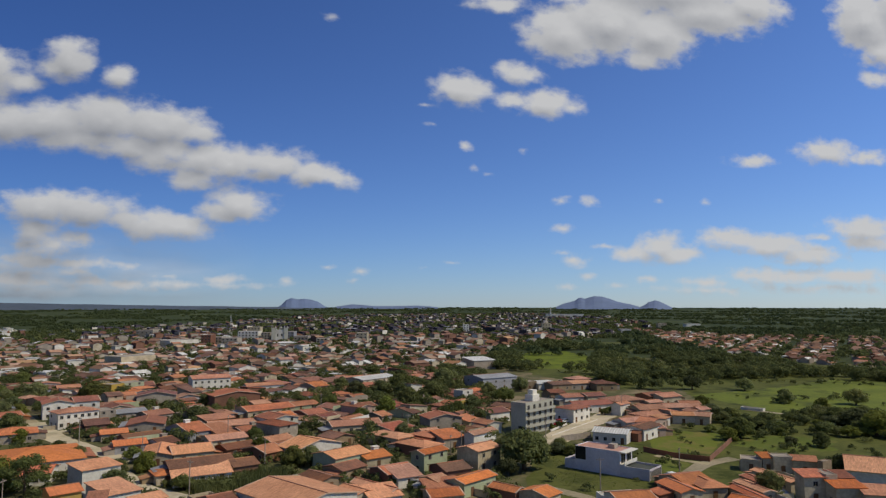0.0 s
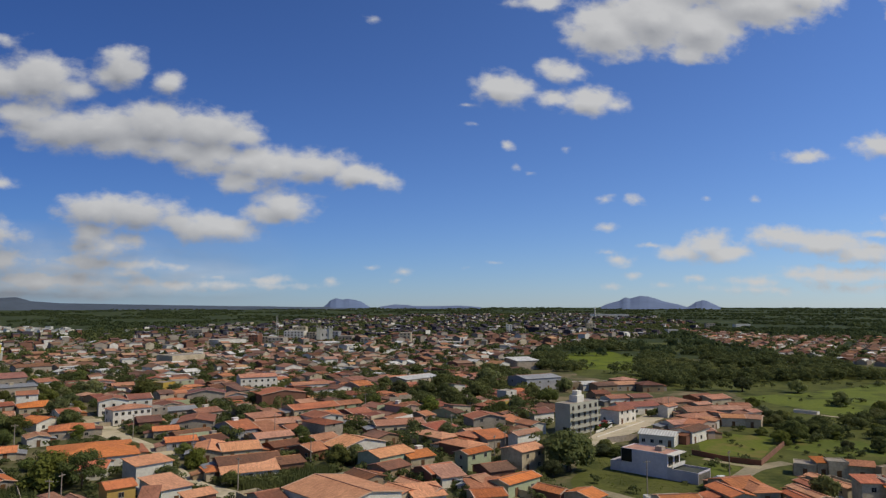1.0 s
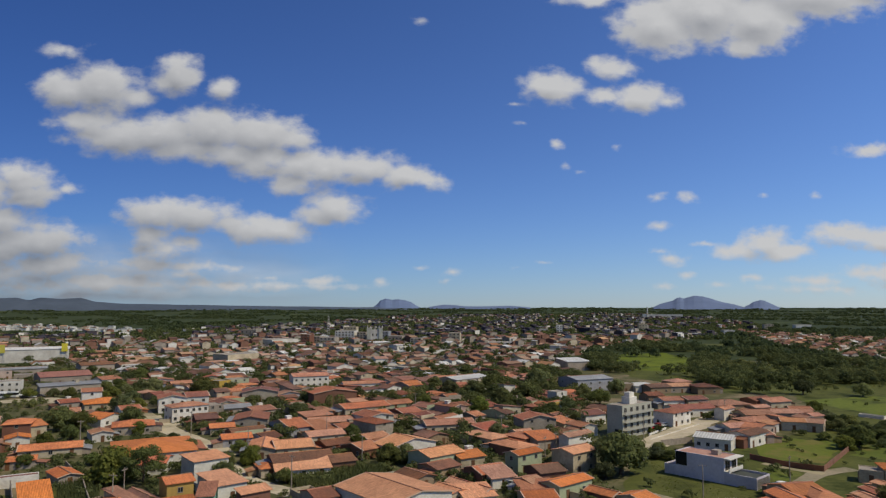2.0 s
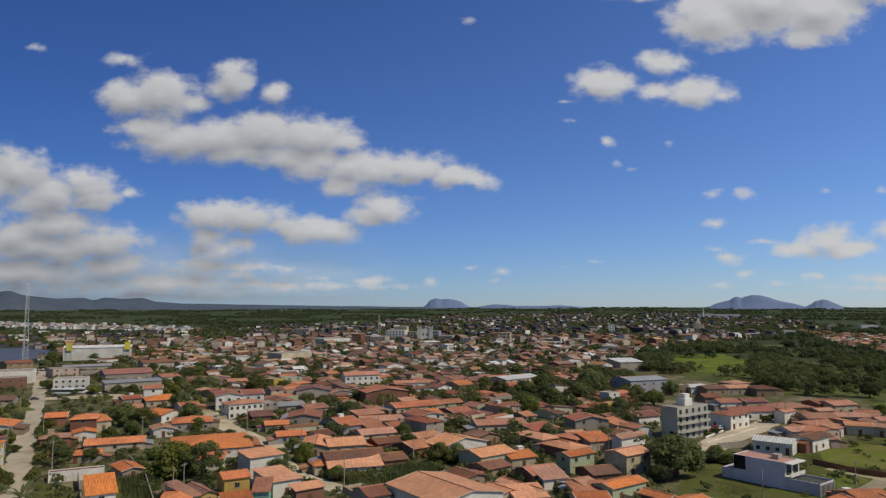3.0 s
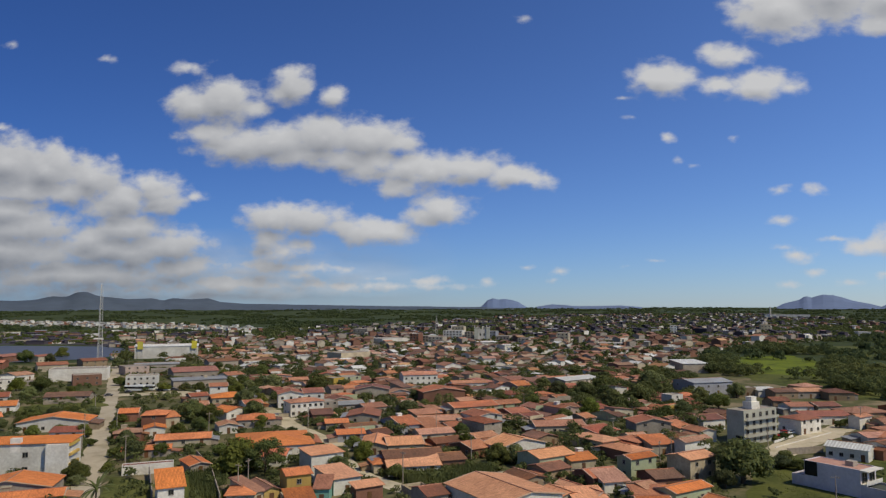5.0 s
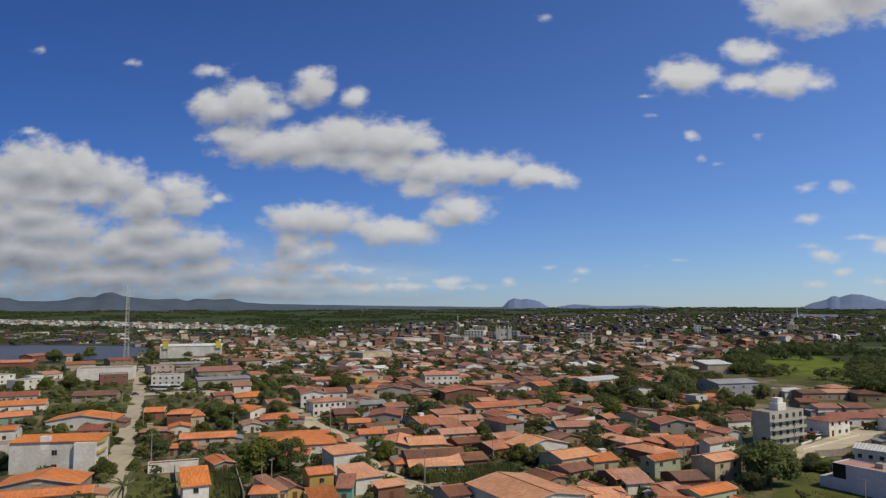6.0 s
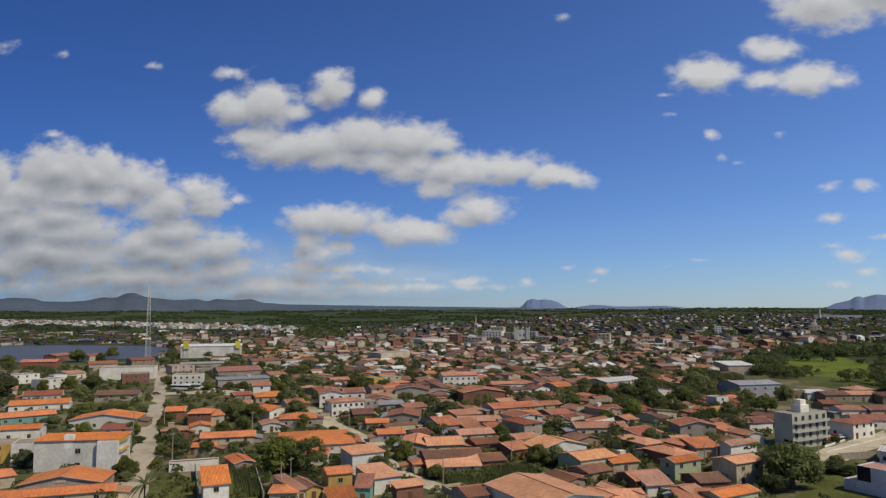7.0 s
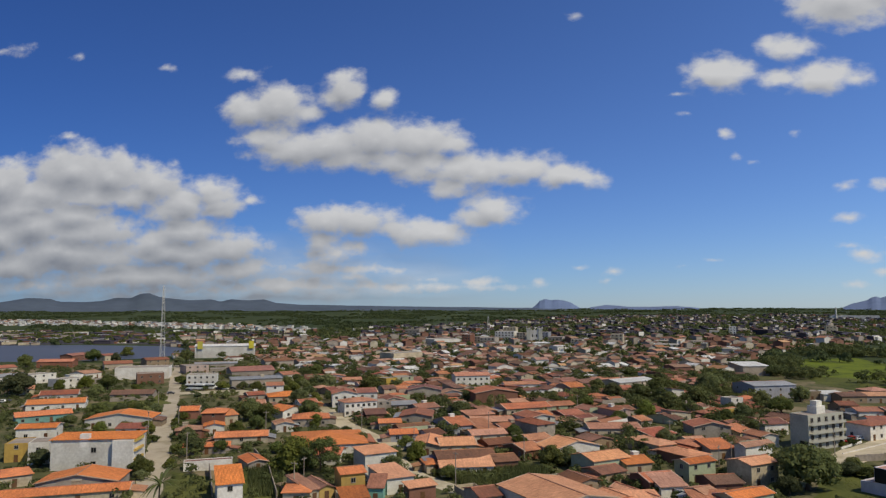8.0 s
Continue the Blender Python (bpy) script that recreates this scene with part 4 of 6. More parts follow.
def modern_house(x, y, turn):
    """A long narrow white house: low walled carport, two-storey block, rear yard; (x, y) is its near corner."""
    base = new("modern_house")
    base.matrix_basis = pose(x, y, 0, 0, 0, turn)
    tagged(base, "white modern two-storey house with walled carport and flat pinkish roof deck", "house")
    mid = Matrix.Translation((x, y, 0)) @ Matrix.Rotation(radians(turn), 4, "Z") @ Vector((3.8, 12.7, 0))
    FEET.append((mid.x, mid.y, radians(turn), 3.8, 12.7))
    w, h, low = 7.6, 6.6, 3.0
    bm = wall_mesh(w, 13.6, h, "f", 0)
    part("wall", bm, WALL["lilac"], base, "", pose(w / 2, 15.2, 0))
    part("roof", roof_mesh(w, 13.6, h, "f", 0), ROOF["deck"], base, "pinkish tiled roof deck", pose(w / 2, 15.2, 0))
    for y0, y1, hh, name in ((0, 8.4, low, "carport_wall"), (22, 25.4, 2.7, "yard_wall")):
        bm = bmesh.new()
        add_box(bm, 0, y0, -0.2, 0.2, y1, hh)
        add_box(bm, w - 0.2, y0, -0.2, w, y1, hh)
        if name == "yard_wall":
            add_box(bm, 0.2, y1 - 0.2, -0.2, w - 0.2, y1, hh)
        else:
            add_box(bm, 0.2, 0, low - 0.45, w - 0.2, 0.2, low)
        part(name, bm, WALL["lilac"], base)
    bm = bmesh.new()
    add_box(bm, 0.2, 0.2, low - 0.75, w - 0.2, 8.3, low - 0.5)
    part("carport_roof", bm, ROOF["dark_deck"], base, "dark grey-green carport deck")
    for k in range(10):
        if k == 0:
            gate = bmesh.new()
        add_box(gate, 0.5 + k * 0.68, 0.05, 0.05, 0.86 + k * 0.68, 0.12, low - 0.5)
    part("gate", gate, FRAME, base, "slatted gate")
    bm = bmesh.new()
    add_box(bm, -0.2, 6.6, h - 0.3, w + 0.1, 8.4, h - 0.05)
    part("canopy", bm, WALL["white"], base, "thin white roof canopy")
    bm = bmesh.new()
    add_box(bm, 0, 7.0, low + 0.05, w, 8.4, low + 0.3)
    add_box(bm, 0, 6.9, low + 0.3, w, 7.0, low + 1.1)
    part("balcony", bm, WALL["white"], base, "white balcony over the carport")
    bm = bmesh.new()
    add_box(bm, -0.05, 18.7, 3.0, 0.0, 21.9, h - 0.1)
    part("cladding", bm, GLASS, base, "dark panel at the rear of the side wall")
    bm = bmesh.new()
    add_box(bm, 3.2, 11.5, h - 0.3, 5.4, 13.4, h + 1.0)
    part("water_tank", bm, WALL["grey"], base, "grey roof tank housing")
    for k in range(2):
        window_parts(base, pose(2 + k * 3.6, 8.4, low + 0.4), 2.4, 2.4)



def fence(points, h, wall):
    """A plot wall along points, one piece between each two."""
    base = new("plot_wall")
    x0, y0 = points[0]
    base.matrix_basis = pose(x0, y0, 0)
    tagged(base, f"low {WORDS_WALL[wall]} plot wall beside the grass", "wall", "plot walls")
    for (xa, ya), (xb, yb) in zip(points, points[1:]):
        a, ln = math.atan2(yb - ya, xb - xa), math.hypot(xb - xa, yb - ya)
        bm = bmesh.new()
        add_box(bm, 0, -0.1, -0.3, ln, 0.1, h)
        n = max(1, int(ln / 4))
        for i in range(n + 1):
            add_box(bm, ln * i / n - 0.14, -0.14, -0.3, ln * i / n + 0.14, 0.14, h + 0.08)
        part("wall_run", bm, WALL[wall], base, "", pose(xa - x0, ya - y0, 0, 0, 0, math.degrees(a)))


def pole(x, y, turn):
    """A concrete street pole with a cross-arm and insulators."""
    if "pole" not in CACHE:
        shaft, arm = bmesh.new(), bmesh.new()
        limb(shaft, (0, 0, -0.3), (0, 0, 8.5), 0.16, 0.1, 8)
        add_box(arm, -1.0, -0.06, 7.9, 1.0, 0.06, 8.02)
        for k in (-0.9, -0.45, 0.45, 0.9):
            add_box(arm, k - 0.05, -0.05, 8.02, k + 0.05, 0.05, 8.2)
        CACHE["pole"] = (to_mesh("shaft", shaft, WALL["grey"]), to_mesh("cross_arm", arm, WALL["grey"]))
    base = new("utility_pole")
    base.matrix_basis = pose(x, y, 0, 0, 0, turn)
    tagged(base, "grey concrete utility pole with a cross-arm", "utility pole", "poles along the streets")
    part("shaft", CACHE["pole"][0], None, base)
    part("cross_arm", CACHE["pole"][1], None, base)


def vehicle(x, y, turn, kind="car", paint="white"):
    """A parked car, or a bus: body, glass band, and four wheels."""
    ln, wd, ht = (4.2, 1.75, 1.45) if kind == "car" else (11.0, 2.5, 3.1)
    key = (kind, paint)
    if key not in CACHE:
        body, glass, wheel = bmesh.new(), bmesh.new(), bmesh.new()
        lo = 0.35
        if kind == "car":
            add_box(body, -ln / 2, -wd / 2, lo, ln / 2, wd / 2, 0.85)
            vs = add_box(body, -ln * 0.36, -wd / 2 + 0.08, 0.85, ln * 0.26, wd / 2 - 0.08, ht)
            for v in vs[4:]:
                v.co.x *= 0.72
            add_box(glass, -ln * 0.3, -wd / 2 + 0.02, 0.92, ln * 0.2, wd / 2 - 0.02, 1.28)
        else:
            add_box(body, -ln / 2, -wd / 2, lo, ln / 2, wd / 2, ht)
            add_box(glass, -ln / 2 - 0.02, -wd / 2 - 0.02, 1.5, ln / 2 + 0.02, wd / 2 + 0.02, 2.5)
        bmesh.ops.bevel(body, geom=body.edges[:], offset=0.1, segments=2, affect="EDGES")
        limb(wheel, (0, -0.12, 0), (0, 0.12, 0), 0.34, 0.34, 12)
        paints = {"white": CAR_WHITE, "red": CAR_RED, "grey": CAR_GREY}
        CACHE[key] = (to_mesh("body", body, paints[paint]), to_mesh("glass", glass, GLASS), to_mesh("wheel", wheel, RUBBER))
    me = CACHE[key]
    base = new(kind)
    base.matrix_basis = pose(x, y, 0.06, 0, 0, turn)
    tagged(base, f"{paint} parked {kind} on the sandy roadside", kind, "parked vehicles")
    bodied = part("body", me[0], None, base)
    part("glass", me[1], None, bodied)
    for sx in (-0.3, 0.3):
        for sy in (-1, 1):
            part("wheel", me[2], None, base, "", pose(sx * ln, sy * (wd / 2 - 0.1), 0.34))


def lattice_mast(x, y, height):
    """A slender three-legged radio mast with bracing and painted bands."""
    base = new("radio_mast")
    base.matrix_basis = pose(x, y, ground_z(x, y))
    tagged(base, "tall slender steel lattice radio mast", "mast")
    corners = [(math.cos(a), math.sin(a)) for a in (0.5, 2.6, 4.7)]
    steps = int(height / 3.0)
    reach = lambda z: 2.6 - 1.7 * z / height
    for cx, cy in corners:
        bm = bmesh.new()
        limb(bm, (cx * 2.6, cy * 2.6, -0.2), (cx * 0.9, cy * 0.9, height), 0.2, 0.14, 5)
        part("leg", bm, MAST_PAINT, base)
    for k in range(3):
        bm = bmesh.new()
        for s in range(steps):
            z0, z1 = height * s / steps, height * (s + 1) / steps
            p, q = corners[(k + s) % 3], corners[(k + s + 1) % 3]
            limb(bm, (p[0] * reach(z0), p[1] * reach(z0), z0), (q[0] * reach(z1), q[1] * reach(z1), z1), 0.1, 0.1, 4)
        part("bracing", bm, MAST_PAINT, base)
    bm = bmesh.new()
    limb(bm, (0, 0, height), (0, 0, height + 3), 0.05, 0.03, 5)
    part("antenna", bm, STEEL, base)


def block(x, y, turn, w, d, h, wall, storeys, bays):
    """A far town-centre building: body, roof slab and rows of windows."""
    base = new("town_building")
    base.matrix_basis = pose(x, y, ground_z(x, y), 0, 0, turn)
    tagged(base, f"{WORDS_WALL[wall]} {storeys}-storey town building with a flat roof", "building", "town-centre buildings")
    FEET.append((x, y, radians(turn), w / 2, d / 2))
    part("wall", wall_mesh(w, d, h, "f", 0), WALL[wall], base)
    part("roof", roof_mesh(w, d, h, "f", 0), ROOF["slab"], base)
    for s in range(storeys):
        for i in range(bays):
            window_parts(base, pose(-w / 2 + w * (i + 0.5) / bays, -d / 2, h * s / storeys + 0.9), 1.6, 1.5)


CAR_WHITE = material("car_white", (0.75, 0.75, 0.75), rough=0.3, spread=0.05)
CAR_RED = material("car_red", (0.35, 0.03, 0.03), rough=0.3, spread=0.05)
CAR_GREY = material("car_grey", (0.12, 0.12, 0.13), rough=0.3, spread=0.05)
MAST_PAINT = material("mast_paint", (0.62, 0.6, 0.58), rough=0.5)
RUBBER = material("tyre_rubber", (0.03, 0.03, 0.03))

def church(x, y, turn, h):
    """A pale church front with a crown of small spires between two stub towers."""
    base = new("church")
    base.matrix_basis = pose(x, y, ground_z(x, y), 0, 0, turn)
    tagged(base, "pale stone church with stub towers and a crown of spires", "church")
    FEET.append((x, y, radians(turn), 10, 16))
    part("wall", wall_mesh(15, 28, h * 0.62, "x", 3.2), WALL["pale"], base)
    part("roof", roof_mesh(28, 15, h * 0.62, "g", 3.2), ROOF["brown"], base, "", pose(0, 0, 0, 0, 0, 90))
    for s in (-1, 1):
        bm = bmesh.new()
        add_box(bm, s * 7.5 - 2.4, -15.5, -0.3, s * 7.5 + 2.4, -10.5, h * 0.86)
        add_box(bm, s * 7.5 - 2.7, -15.8, h * 0.86, s * 7.5 + 2.7, -10.2, h * 0.9)
        tower = part("tower", bm, WALL["pale"], base)
        spires = bmesh.new()
        for px, py in ((-2, -15), (2, -15), (2, -11), (-2, -11)):
            limb(spires, (s * 7.5 + px, py, h * 0.9), (s * 7.5 + px, py, h * 1.04), 0.5, 0.06, 6)
        part("spire", spires, WALL["white"], tower, "small white corner spires")
    bm = bmesh.new()
    add_box(bm, -5.1, -14.6, -0.3, 5.1, -14.0, h * 0.8)
    for k in (-4, 0, 4):
        limb(bm, (k, -14.3, h * 0.8), (k, -14.3, h * 0.95), 0.6, 0.08, 6)
    part("front", bm, WALL["white"], base, "white gabled front")
    for k in (-2.5, 2.5):
        window_parts(base, pose(k, -14.6, h * 0.4), 1.4, 3.0)
    door_part(base, pose(0, -14.6, 0), 2.4, 4.0)


def pylon(x, y, turn, w, h):
    """A tall sign panel on two posts."""
    base = new("sign_pylon")
    base.matrix_basis = pose(x, y, 0, 0, 0, turn)
    tagged(base, "tall plain yellow sign panel at the warehouse corner", "sign", "yellow signs")
    for s in (-1, 1):
        bm = bmesh.new()
        limb(bm, (s * w * 0.4, 0, -0.2), (s * w * 0.4, 0, h * 0.6), 0.15, 0.15, 6)
        part("post", bm, STEEL, base)
    bm = bmesh.new()
    add_box(bm, -w / 2, -0.25, h * 0.55, w / 2, 0.25, h)
    part("panel", bm, SIGN_YELLOW, base, "yellow panel")


def stack(x, y, h):
    """A slim factory chimney with a rim."""
    base = new("factory_chimney")
    base.matrix_basis = pose(x, y, ground_z(x, y))
    tagged(base, "slim white factory chimney far beyond the town", "chimney")
    bm = bmesh.new()
    limb(bm, (0, 0, -1), (0, 0, h), 2.6, 1.9, 12)
    part("shaft", bm, WALL["white"], base)
    bm = bmesh.new()
    limb(bm, (0, 0, h), (0, 0, h + 1.2), 2.4, 2.4, 12)
    part("rim", bm, WALL["grey"], base)


SIGN_YELLOW = material("sign_yellow", (0.62, 0.52, 0.06), rough=0.5)


def white_block(x, y, turn, w, d, h):
    """A tall blank-walled white building with a stepped side wall and a roof tower."""
    base = new("white_building")
    base.matrix_basis = pose(x, y, 0, 0, 0, turn)
    tagged(base, "three-storey white building with a blank stained side wall and orange roof", "building")
    FEET.append((x, y, radians(turn), w / 2, d / 2))
    part("wall", wall_mesh(w, d, h, "s", 0.4), WALL["white"], base)
    part("roof", roof_mesh(w, d, h, "s", 0.4), ROOF["fresh_orange"], base)
    bm = bmesh.new()
    add_box(bm, w / 2 - w * 0.25, -d / 2 - 1.3, -0.2, w / 2, -d / 2, h - 0.2)
    part("wall_projection", bm, WALL["white"], base, "projecting white wall bay")
    bm = bmesh.new()
    add_box(bm, -w * 0.16, -d / 2 - 0.06, h - 2.2, -w * 0.05, -d / 2 + 1.6, h + 1.5)
    part("roof_tower", bm, WALL["white"], base, "small white tank tower at the roof edge")
    for px, z in ((0.01, h - 3.6), (0.01, 1.0)):
        window_parts(base, pose(px * w, -d / 2, z), 1.3, 1.3)
    for s in range(3):
        bm = bmesh.new()
        add_box(bm, w / 2, -d / 2 - 0.6, 2.7 * s + 2.3, w / 2 + 0.6, d / 2 - 3, 2.7 * s + 3.0)
        part("balcony", bm, WALL["yellow"], base, "yellow balcony on the street side")


def reeds(poly, count, seed, low, high, name="tall_crop", label="tall green crop filling a house plot", mat=None):
    """Upright blades and stalks of a planted plot, as one mesh."""
    verts, faces = [], []
    for x, y, g in scatter(poly, count, seed):
        a, h, w = g.uniform(0, 6.28), g.uniform(low, high), g.uniform(0.08, 0.2)
        dx, dy, n = math.cos(a) * w, math.sin(a) * w, len(verts)
        lx, ly = g.uniform(-0.5, 0.5), g.uniform(-0.5, 0.5)
        verts += [(x - dx, y - dy, 0.0), (x + dx, y + dy, 0), (x + dx * 0.6 + lx * 0.4, y + dy * 0.6 + ly * 0.4, h * 0.6), (x + lx, y + ly, h), (x - dx * 0.6 + lx * 0.4, y - dy * 0.6 + ly * 0.4, h * 0.6)]
        faces.append((n, n + 1, n + 2, n + 3, n + 4))
    me = bpy.data.meshes.new(name)
    me.from_pydata(verts, [], faces)
    me.materials.append(mat or WOODS)
    tagged(new(name, me), label, "plants", kind="stuff")


def scatter(poly, count, seed):
    """Even random places inside a polygon."""
    rng = random.Random(seed)
    xs, ys = [p[0] for p in poly], [p[1] for p in poly]
    made = 0
    for _ in range(count * 12):
        x, y = rng.uniform(min(xs), max(xs)), rng.uniform(min(ys), max(ys))
        if inside(x, y, poly):
            made += 1
            yield x, y, rng
        if made >= count:
            return


white_block(-166.1, 155.2, 27, 22.8, 9.5, 8.5)
house(-187.2, 153.9, 38, 5.4, 9.0, 6.4, "f", 0, "white", "slab")
house(-143.6, 124.4, 38, 29.1, 7.0, 2.7, "g", 1.2, "cream", "fresh_orange")
house(-149.9, 135.7, 30, 19.0, 11.0, 2.7, "x", 1.8, "grey", "fresh_orange")
house(-170.6, 131.9, 59, 7.7, 9.0, 3.0, "h", 1.6, "cream", "fresh_orange")
house(-196.4, 154.4, 36, 6.3, 10.0, 5.5, "f", 0, "yellow", "slab")
house(-222.0, 181.2, 36, 12.5, 9.0, 4.0, "g", 0.9, "white", "fresh_orange")
house(-252.5, 207.3, 56, 19.6, 10.0, 3.0, "g", 1.6, "teal", "fresh_orange")
house(-277.4, 234.8, 43, 23.4, 12.0, 3.0, "g", 1.6, "white", "fresh_orange")
house(-213.9, 210.9, 30, 24.0, 13.0, 3.5, "x", 2.0, "white", "fresh_orange")
house(-195.6, 197.6, 27, 10.4, 5.0, 2.5, "s", 1, "white", "red")
house(-315.6, 330.7, 48, 15.0, 10.0, 6.4, "f", 0, "brick", "slab")
house(-343.6, 354.7, 35, 32.0, 18.0, 7.4, "f", 0, "white", "slab", wins=0)
house(-273.3, 275.9, 33, 19.8, 12.0, 2.5, "g", 1.4, "grey", "brown")
house(-283.8, 339.6, 32, 16.6, 12.0, 6.0, "f", 0, "white", "slab", wins=5)
house(-416.9, 529.5, 36, 52.5, 24.0, 10.4, "g", 1.5, "white", "metal_white", wins=0)
house(-284.7, 387.4, 46, 27.3, 24.0, 4.6, "g", 2, "grey", "red")
house(-245.9, 340.2, 46, 28.7, 9.0, 4.6, "s", 0.8, "grey", "metal_grey")
house(-212.1, 309.6, 37, 8.5, 10.0, 5.5, "g", 1.2, "white", "salmon")
house(-203.0, 236.0, 35, 7.2, 10.0, 3.4, "g", 1.4, "brick", "fresh_orange")
house(-181.6, 225.3, 30, 8.4, 11.0, 5.2, "h", 1.6, "brick", "fresh_orange")
house(-178.0, 228.7, 54, 5.1, 8.0, 3.8, "s", 1, "cream", "fresh_orange")
house(-172.5, 200.0, 40, 8.5, 8.0, 3.2, "h", 1.2, "brick", "salmon")
house(-168.5, 208.6, 40, 6.8, 7.0, 3.4, "x", 1, "white", "fresh_orange")
house(-149.7, 199.9, 34, 17.2, 9.0, 2.5, "g", 1.5, "cream", "fresh_orange")
house(-149.1, 181.5, 35, 13.6, 6.0, 2.4, "g", 1.1, "grey", "fresh_orange")
house(-135.5, 165.5, 39, 13.3, 3.0, 2.2, "f", 0, "white", "red", wins=0)
house(-106.4, 137.4, 42, 5.6, 9.0, 5.5, "s", 2.2, "white", "fresh_orange")
house(-92.4, 145.7, 25, 6.2, 10.0, 3.0, "h", 1.8, "cream", "fresh_orange")
house(-92.2, 147.1, 65, 2.9, 10.0, 3.0, "s", 1.6, "cream", "salmon")
house(-89.8, 150.5, 53, 3.8, 10.0, 2.9, "x", 1.4, "yellow", "brown")
house(-82.9, 153.4, 43, 5.9, 7.0, 6.0, "g", 1.4, "yellow", "fresh_orange")
house(-77.4, 145.0, 39, 6.0, 6.0, 2.7, "s", 1.0, "yellow", "orange")
house(-75.4, 153.5, 20, 3.5, 8.0, 3.4, "s", 1.2, "teal", "salmon")
house(-122.8, 169.3, 52, 5.4, 10.0, 2.5, "x", 1.4, "grey", "fresh_orange")
house(-191.9, 263.8, 42, 9.8, 9.0, 3.0, "g", 1.2, "teal", "salmon")
house(-210.4, 290.1, 51, 8.3, 9.0, 3.0, "g", 1.2, "grey", "red")
house(-193.8, 293.5, 40, 18.5, 14.0, 3.0, "h", 1.6, "cream", "fresh_orange")
house(-167.0, 252.6, 73, 12.0, 10.0, 3.2, "x", 1.6, "white", "fresh_orange")
house(-178.9, 256.9, 85, 7.5, 9.0, 3.0, "g", 1.2, "brick", "brown")
house(-146.2, 238.3, 32, 13.7, 12.0, 3.2, "h", 1.8, "grey", "fresh_orange")
house(-149.0, 223.5, 42, 6.6, 8.0, 2.9, "x", 1.2, "white", "salmon")
house(-117.6, 202.7, 34, 22.8, 24.0, 3.0, "h", 2.2, "white", "fresh_orange")
house(-108.2, 183.7, 17, 11.7, 10.0, 2.9, "g", 1.6, "white", "orange")
house(-89.8, 181.1, 49, 9.5, 9.0, 5.0, "s", 0.5, "white", "fresh_salmon", wins=0)
house(-468.9, 395.5, 32, 24.9, 14.0, 4.6, "g", 1.5, "brick", "orange")
house(-409.8, 310.9, 78, 16.5, 14.0, 3.4, "g", 1.4, "white", "metal_grey")
house(-384.3, 310.6, 83, 15.9, 12.0, 5.5, "f", 0, "white", "slab")
house(-344.8, 296.2, 84, 13.8, 10.0, 5.5, "f", 0, "white", "slab")
house(-380.1, 342.0, 86, 12.5, 14.0, 3.4, "g", 1.4, "white", "salmon")
house(-409.5, 396.5, 52, 18.9, 14.0, 4.6, "g", 1.6, "cream", "red")
house(-401.8, 425.7, 61, 17.0, 14.0, 5.5, "g", 1.4, "tan", "brown")
house(-337.9, 395.5, 56, 15.4, 16.0, 5.5, "f", 0, "pink", "slab")
house(-141.3, 267.8, 48, 14.6, 9.0, 5.9, "h", 1.2, "white", "salmon", wins=6)
house(-134.3, 275.9, 48, 6.2, 9.0, 5.3, "f", 0, "grey", "slab", wins=2)
house(-159.5, 289.1, 32, 11.4, 12.0, 6.1, "x", 1.4, "white", "red", wins=3)
house(-152.4, 296.5, 38, 9.4, 12.0, 6.1, "g", 1.6, "white", "red", wins=2)
house(-129.2, 286.7, 38, 11.7, 12.0, 2.9, "g", 1, "grey", "metal_grey")
house(-115.8, 280.5, 52, 10.1, 10.0, 2.9, "g", 1.2, "grey", "red")
house(-110.2, 260.4, 19, 12.5, 16.0, 3.0, "x", 1.2, "grey", "red")
house(-114.0, 242.1, 30, 8.2, 8.0, 2.5, "g", 1.2, "grey", "fresh_orange")
house(-88.7, 243.4, 48, 8.0, 16.9, 3.4, "g", 2.0, "blue", "orange")
house(-99.5, 222.2, 32, 9.2, 8.0, 2.7, "g", 1.2, "blue", "fresh_orange")
house(-84.5, 209.1, 19, 7.9, 16.0, 3.0, "x", 1.4, "cream", "fresh_salmon")
house(-76.0, 210.9, 30, 11.3, 12.0, 3.0, "g", 1.4, "cream", "fresh_salmon")
house(-63.5, 184.4, 28, 14.5, 7.0, 2.5, "s", 1.4, "white", "fresh_salmon")
house(-66.4, 190.9, 33, 16.5, 10.0, 3.7, "g", 1.6, "brick", "brown")
house(-73.1, 184.5, 35, 5.4, 7.0, 2.5, "h", 1.2, "cream", "fresh_orange")
house(-55.8, 193.7, 37, 6.8, 9.0, 2.9, "g", 1.2, "brick", "brown")
house(-32.9, 158.6, 48, 17.5, 21.2, 4.3, "x", 1.5, "white", "fresh_salmon")
house(-50.0, 157.5, 44, 5.4, 9.0, 2.9, "g", 1.2, "grey", "brown")
house(-76.5, 163.4, 48, 7.2, 12.8, 3.9, "s", 0.6, "white", "fresh_salmon")
house(-65.3, 156.0, 48, 7.0, 3.2, 3.4, "s", 0.6, "brick", "fresh_salmon")
house(-129.6, 386.2, 31, 20.2, 12.0, 6.3, "g", 1.6, "white", "salmon", wins=6)
house(-97.6, 378.6, 29, 19.8, 9.0, 3.2, "g", 1.2, "white", "salmon")
house(-97.7, 323.1, 36, 21.0, 15.0, 5.5, "x", 1.6, "brick", "orange", wins=0)
house(-133.6, 325.6, 20, 16.7, 11.0, 4.8, "x", 1.6, "grey", "red")
house(-170.3, 358.3, 63, 7.7, 9.0, 6.0, "f", 0, "yellow", "slab")
house(-168.6, 375.1, 49, 10.5, 10.0, 5.1, "f", 0, "green", "slab")
house(-153.1, 338.5, 37, 5.8, 10.0, 2.9, "g", 1.2, "grey", "orange")
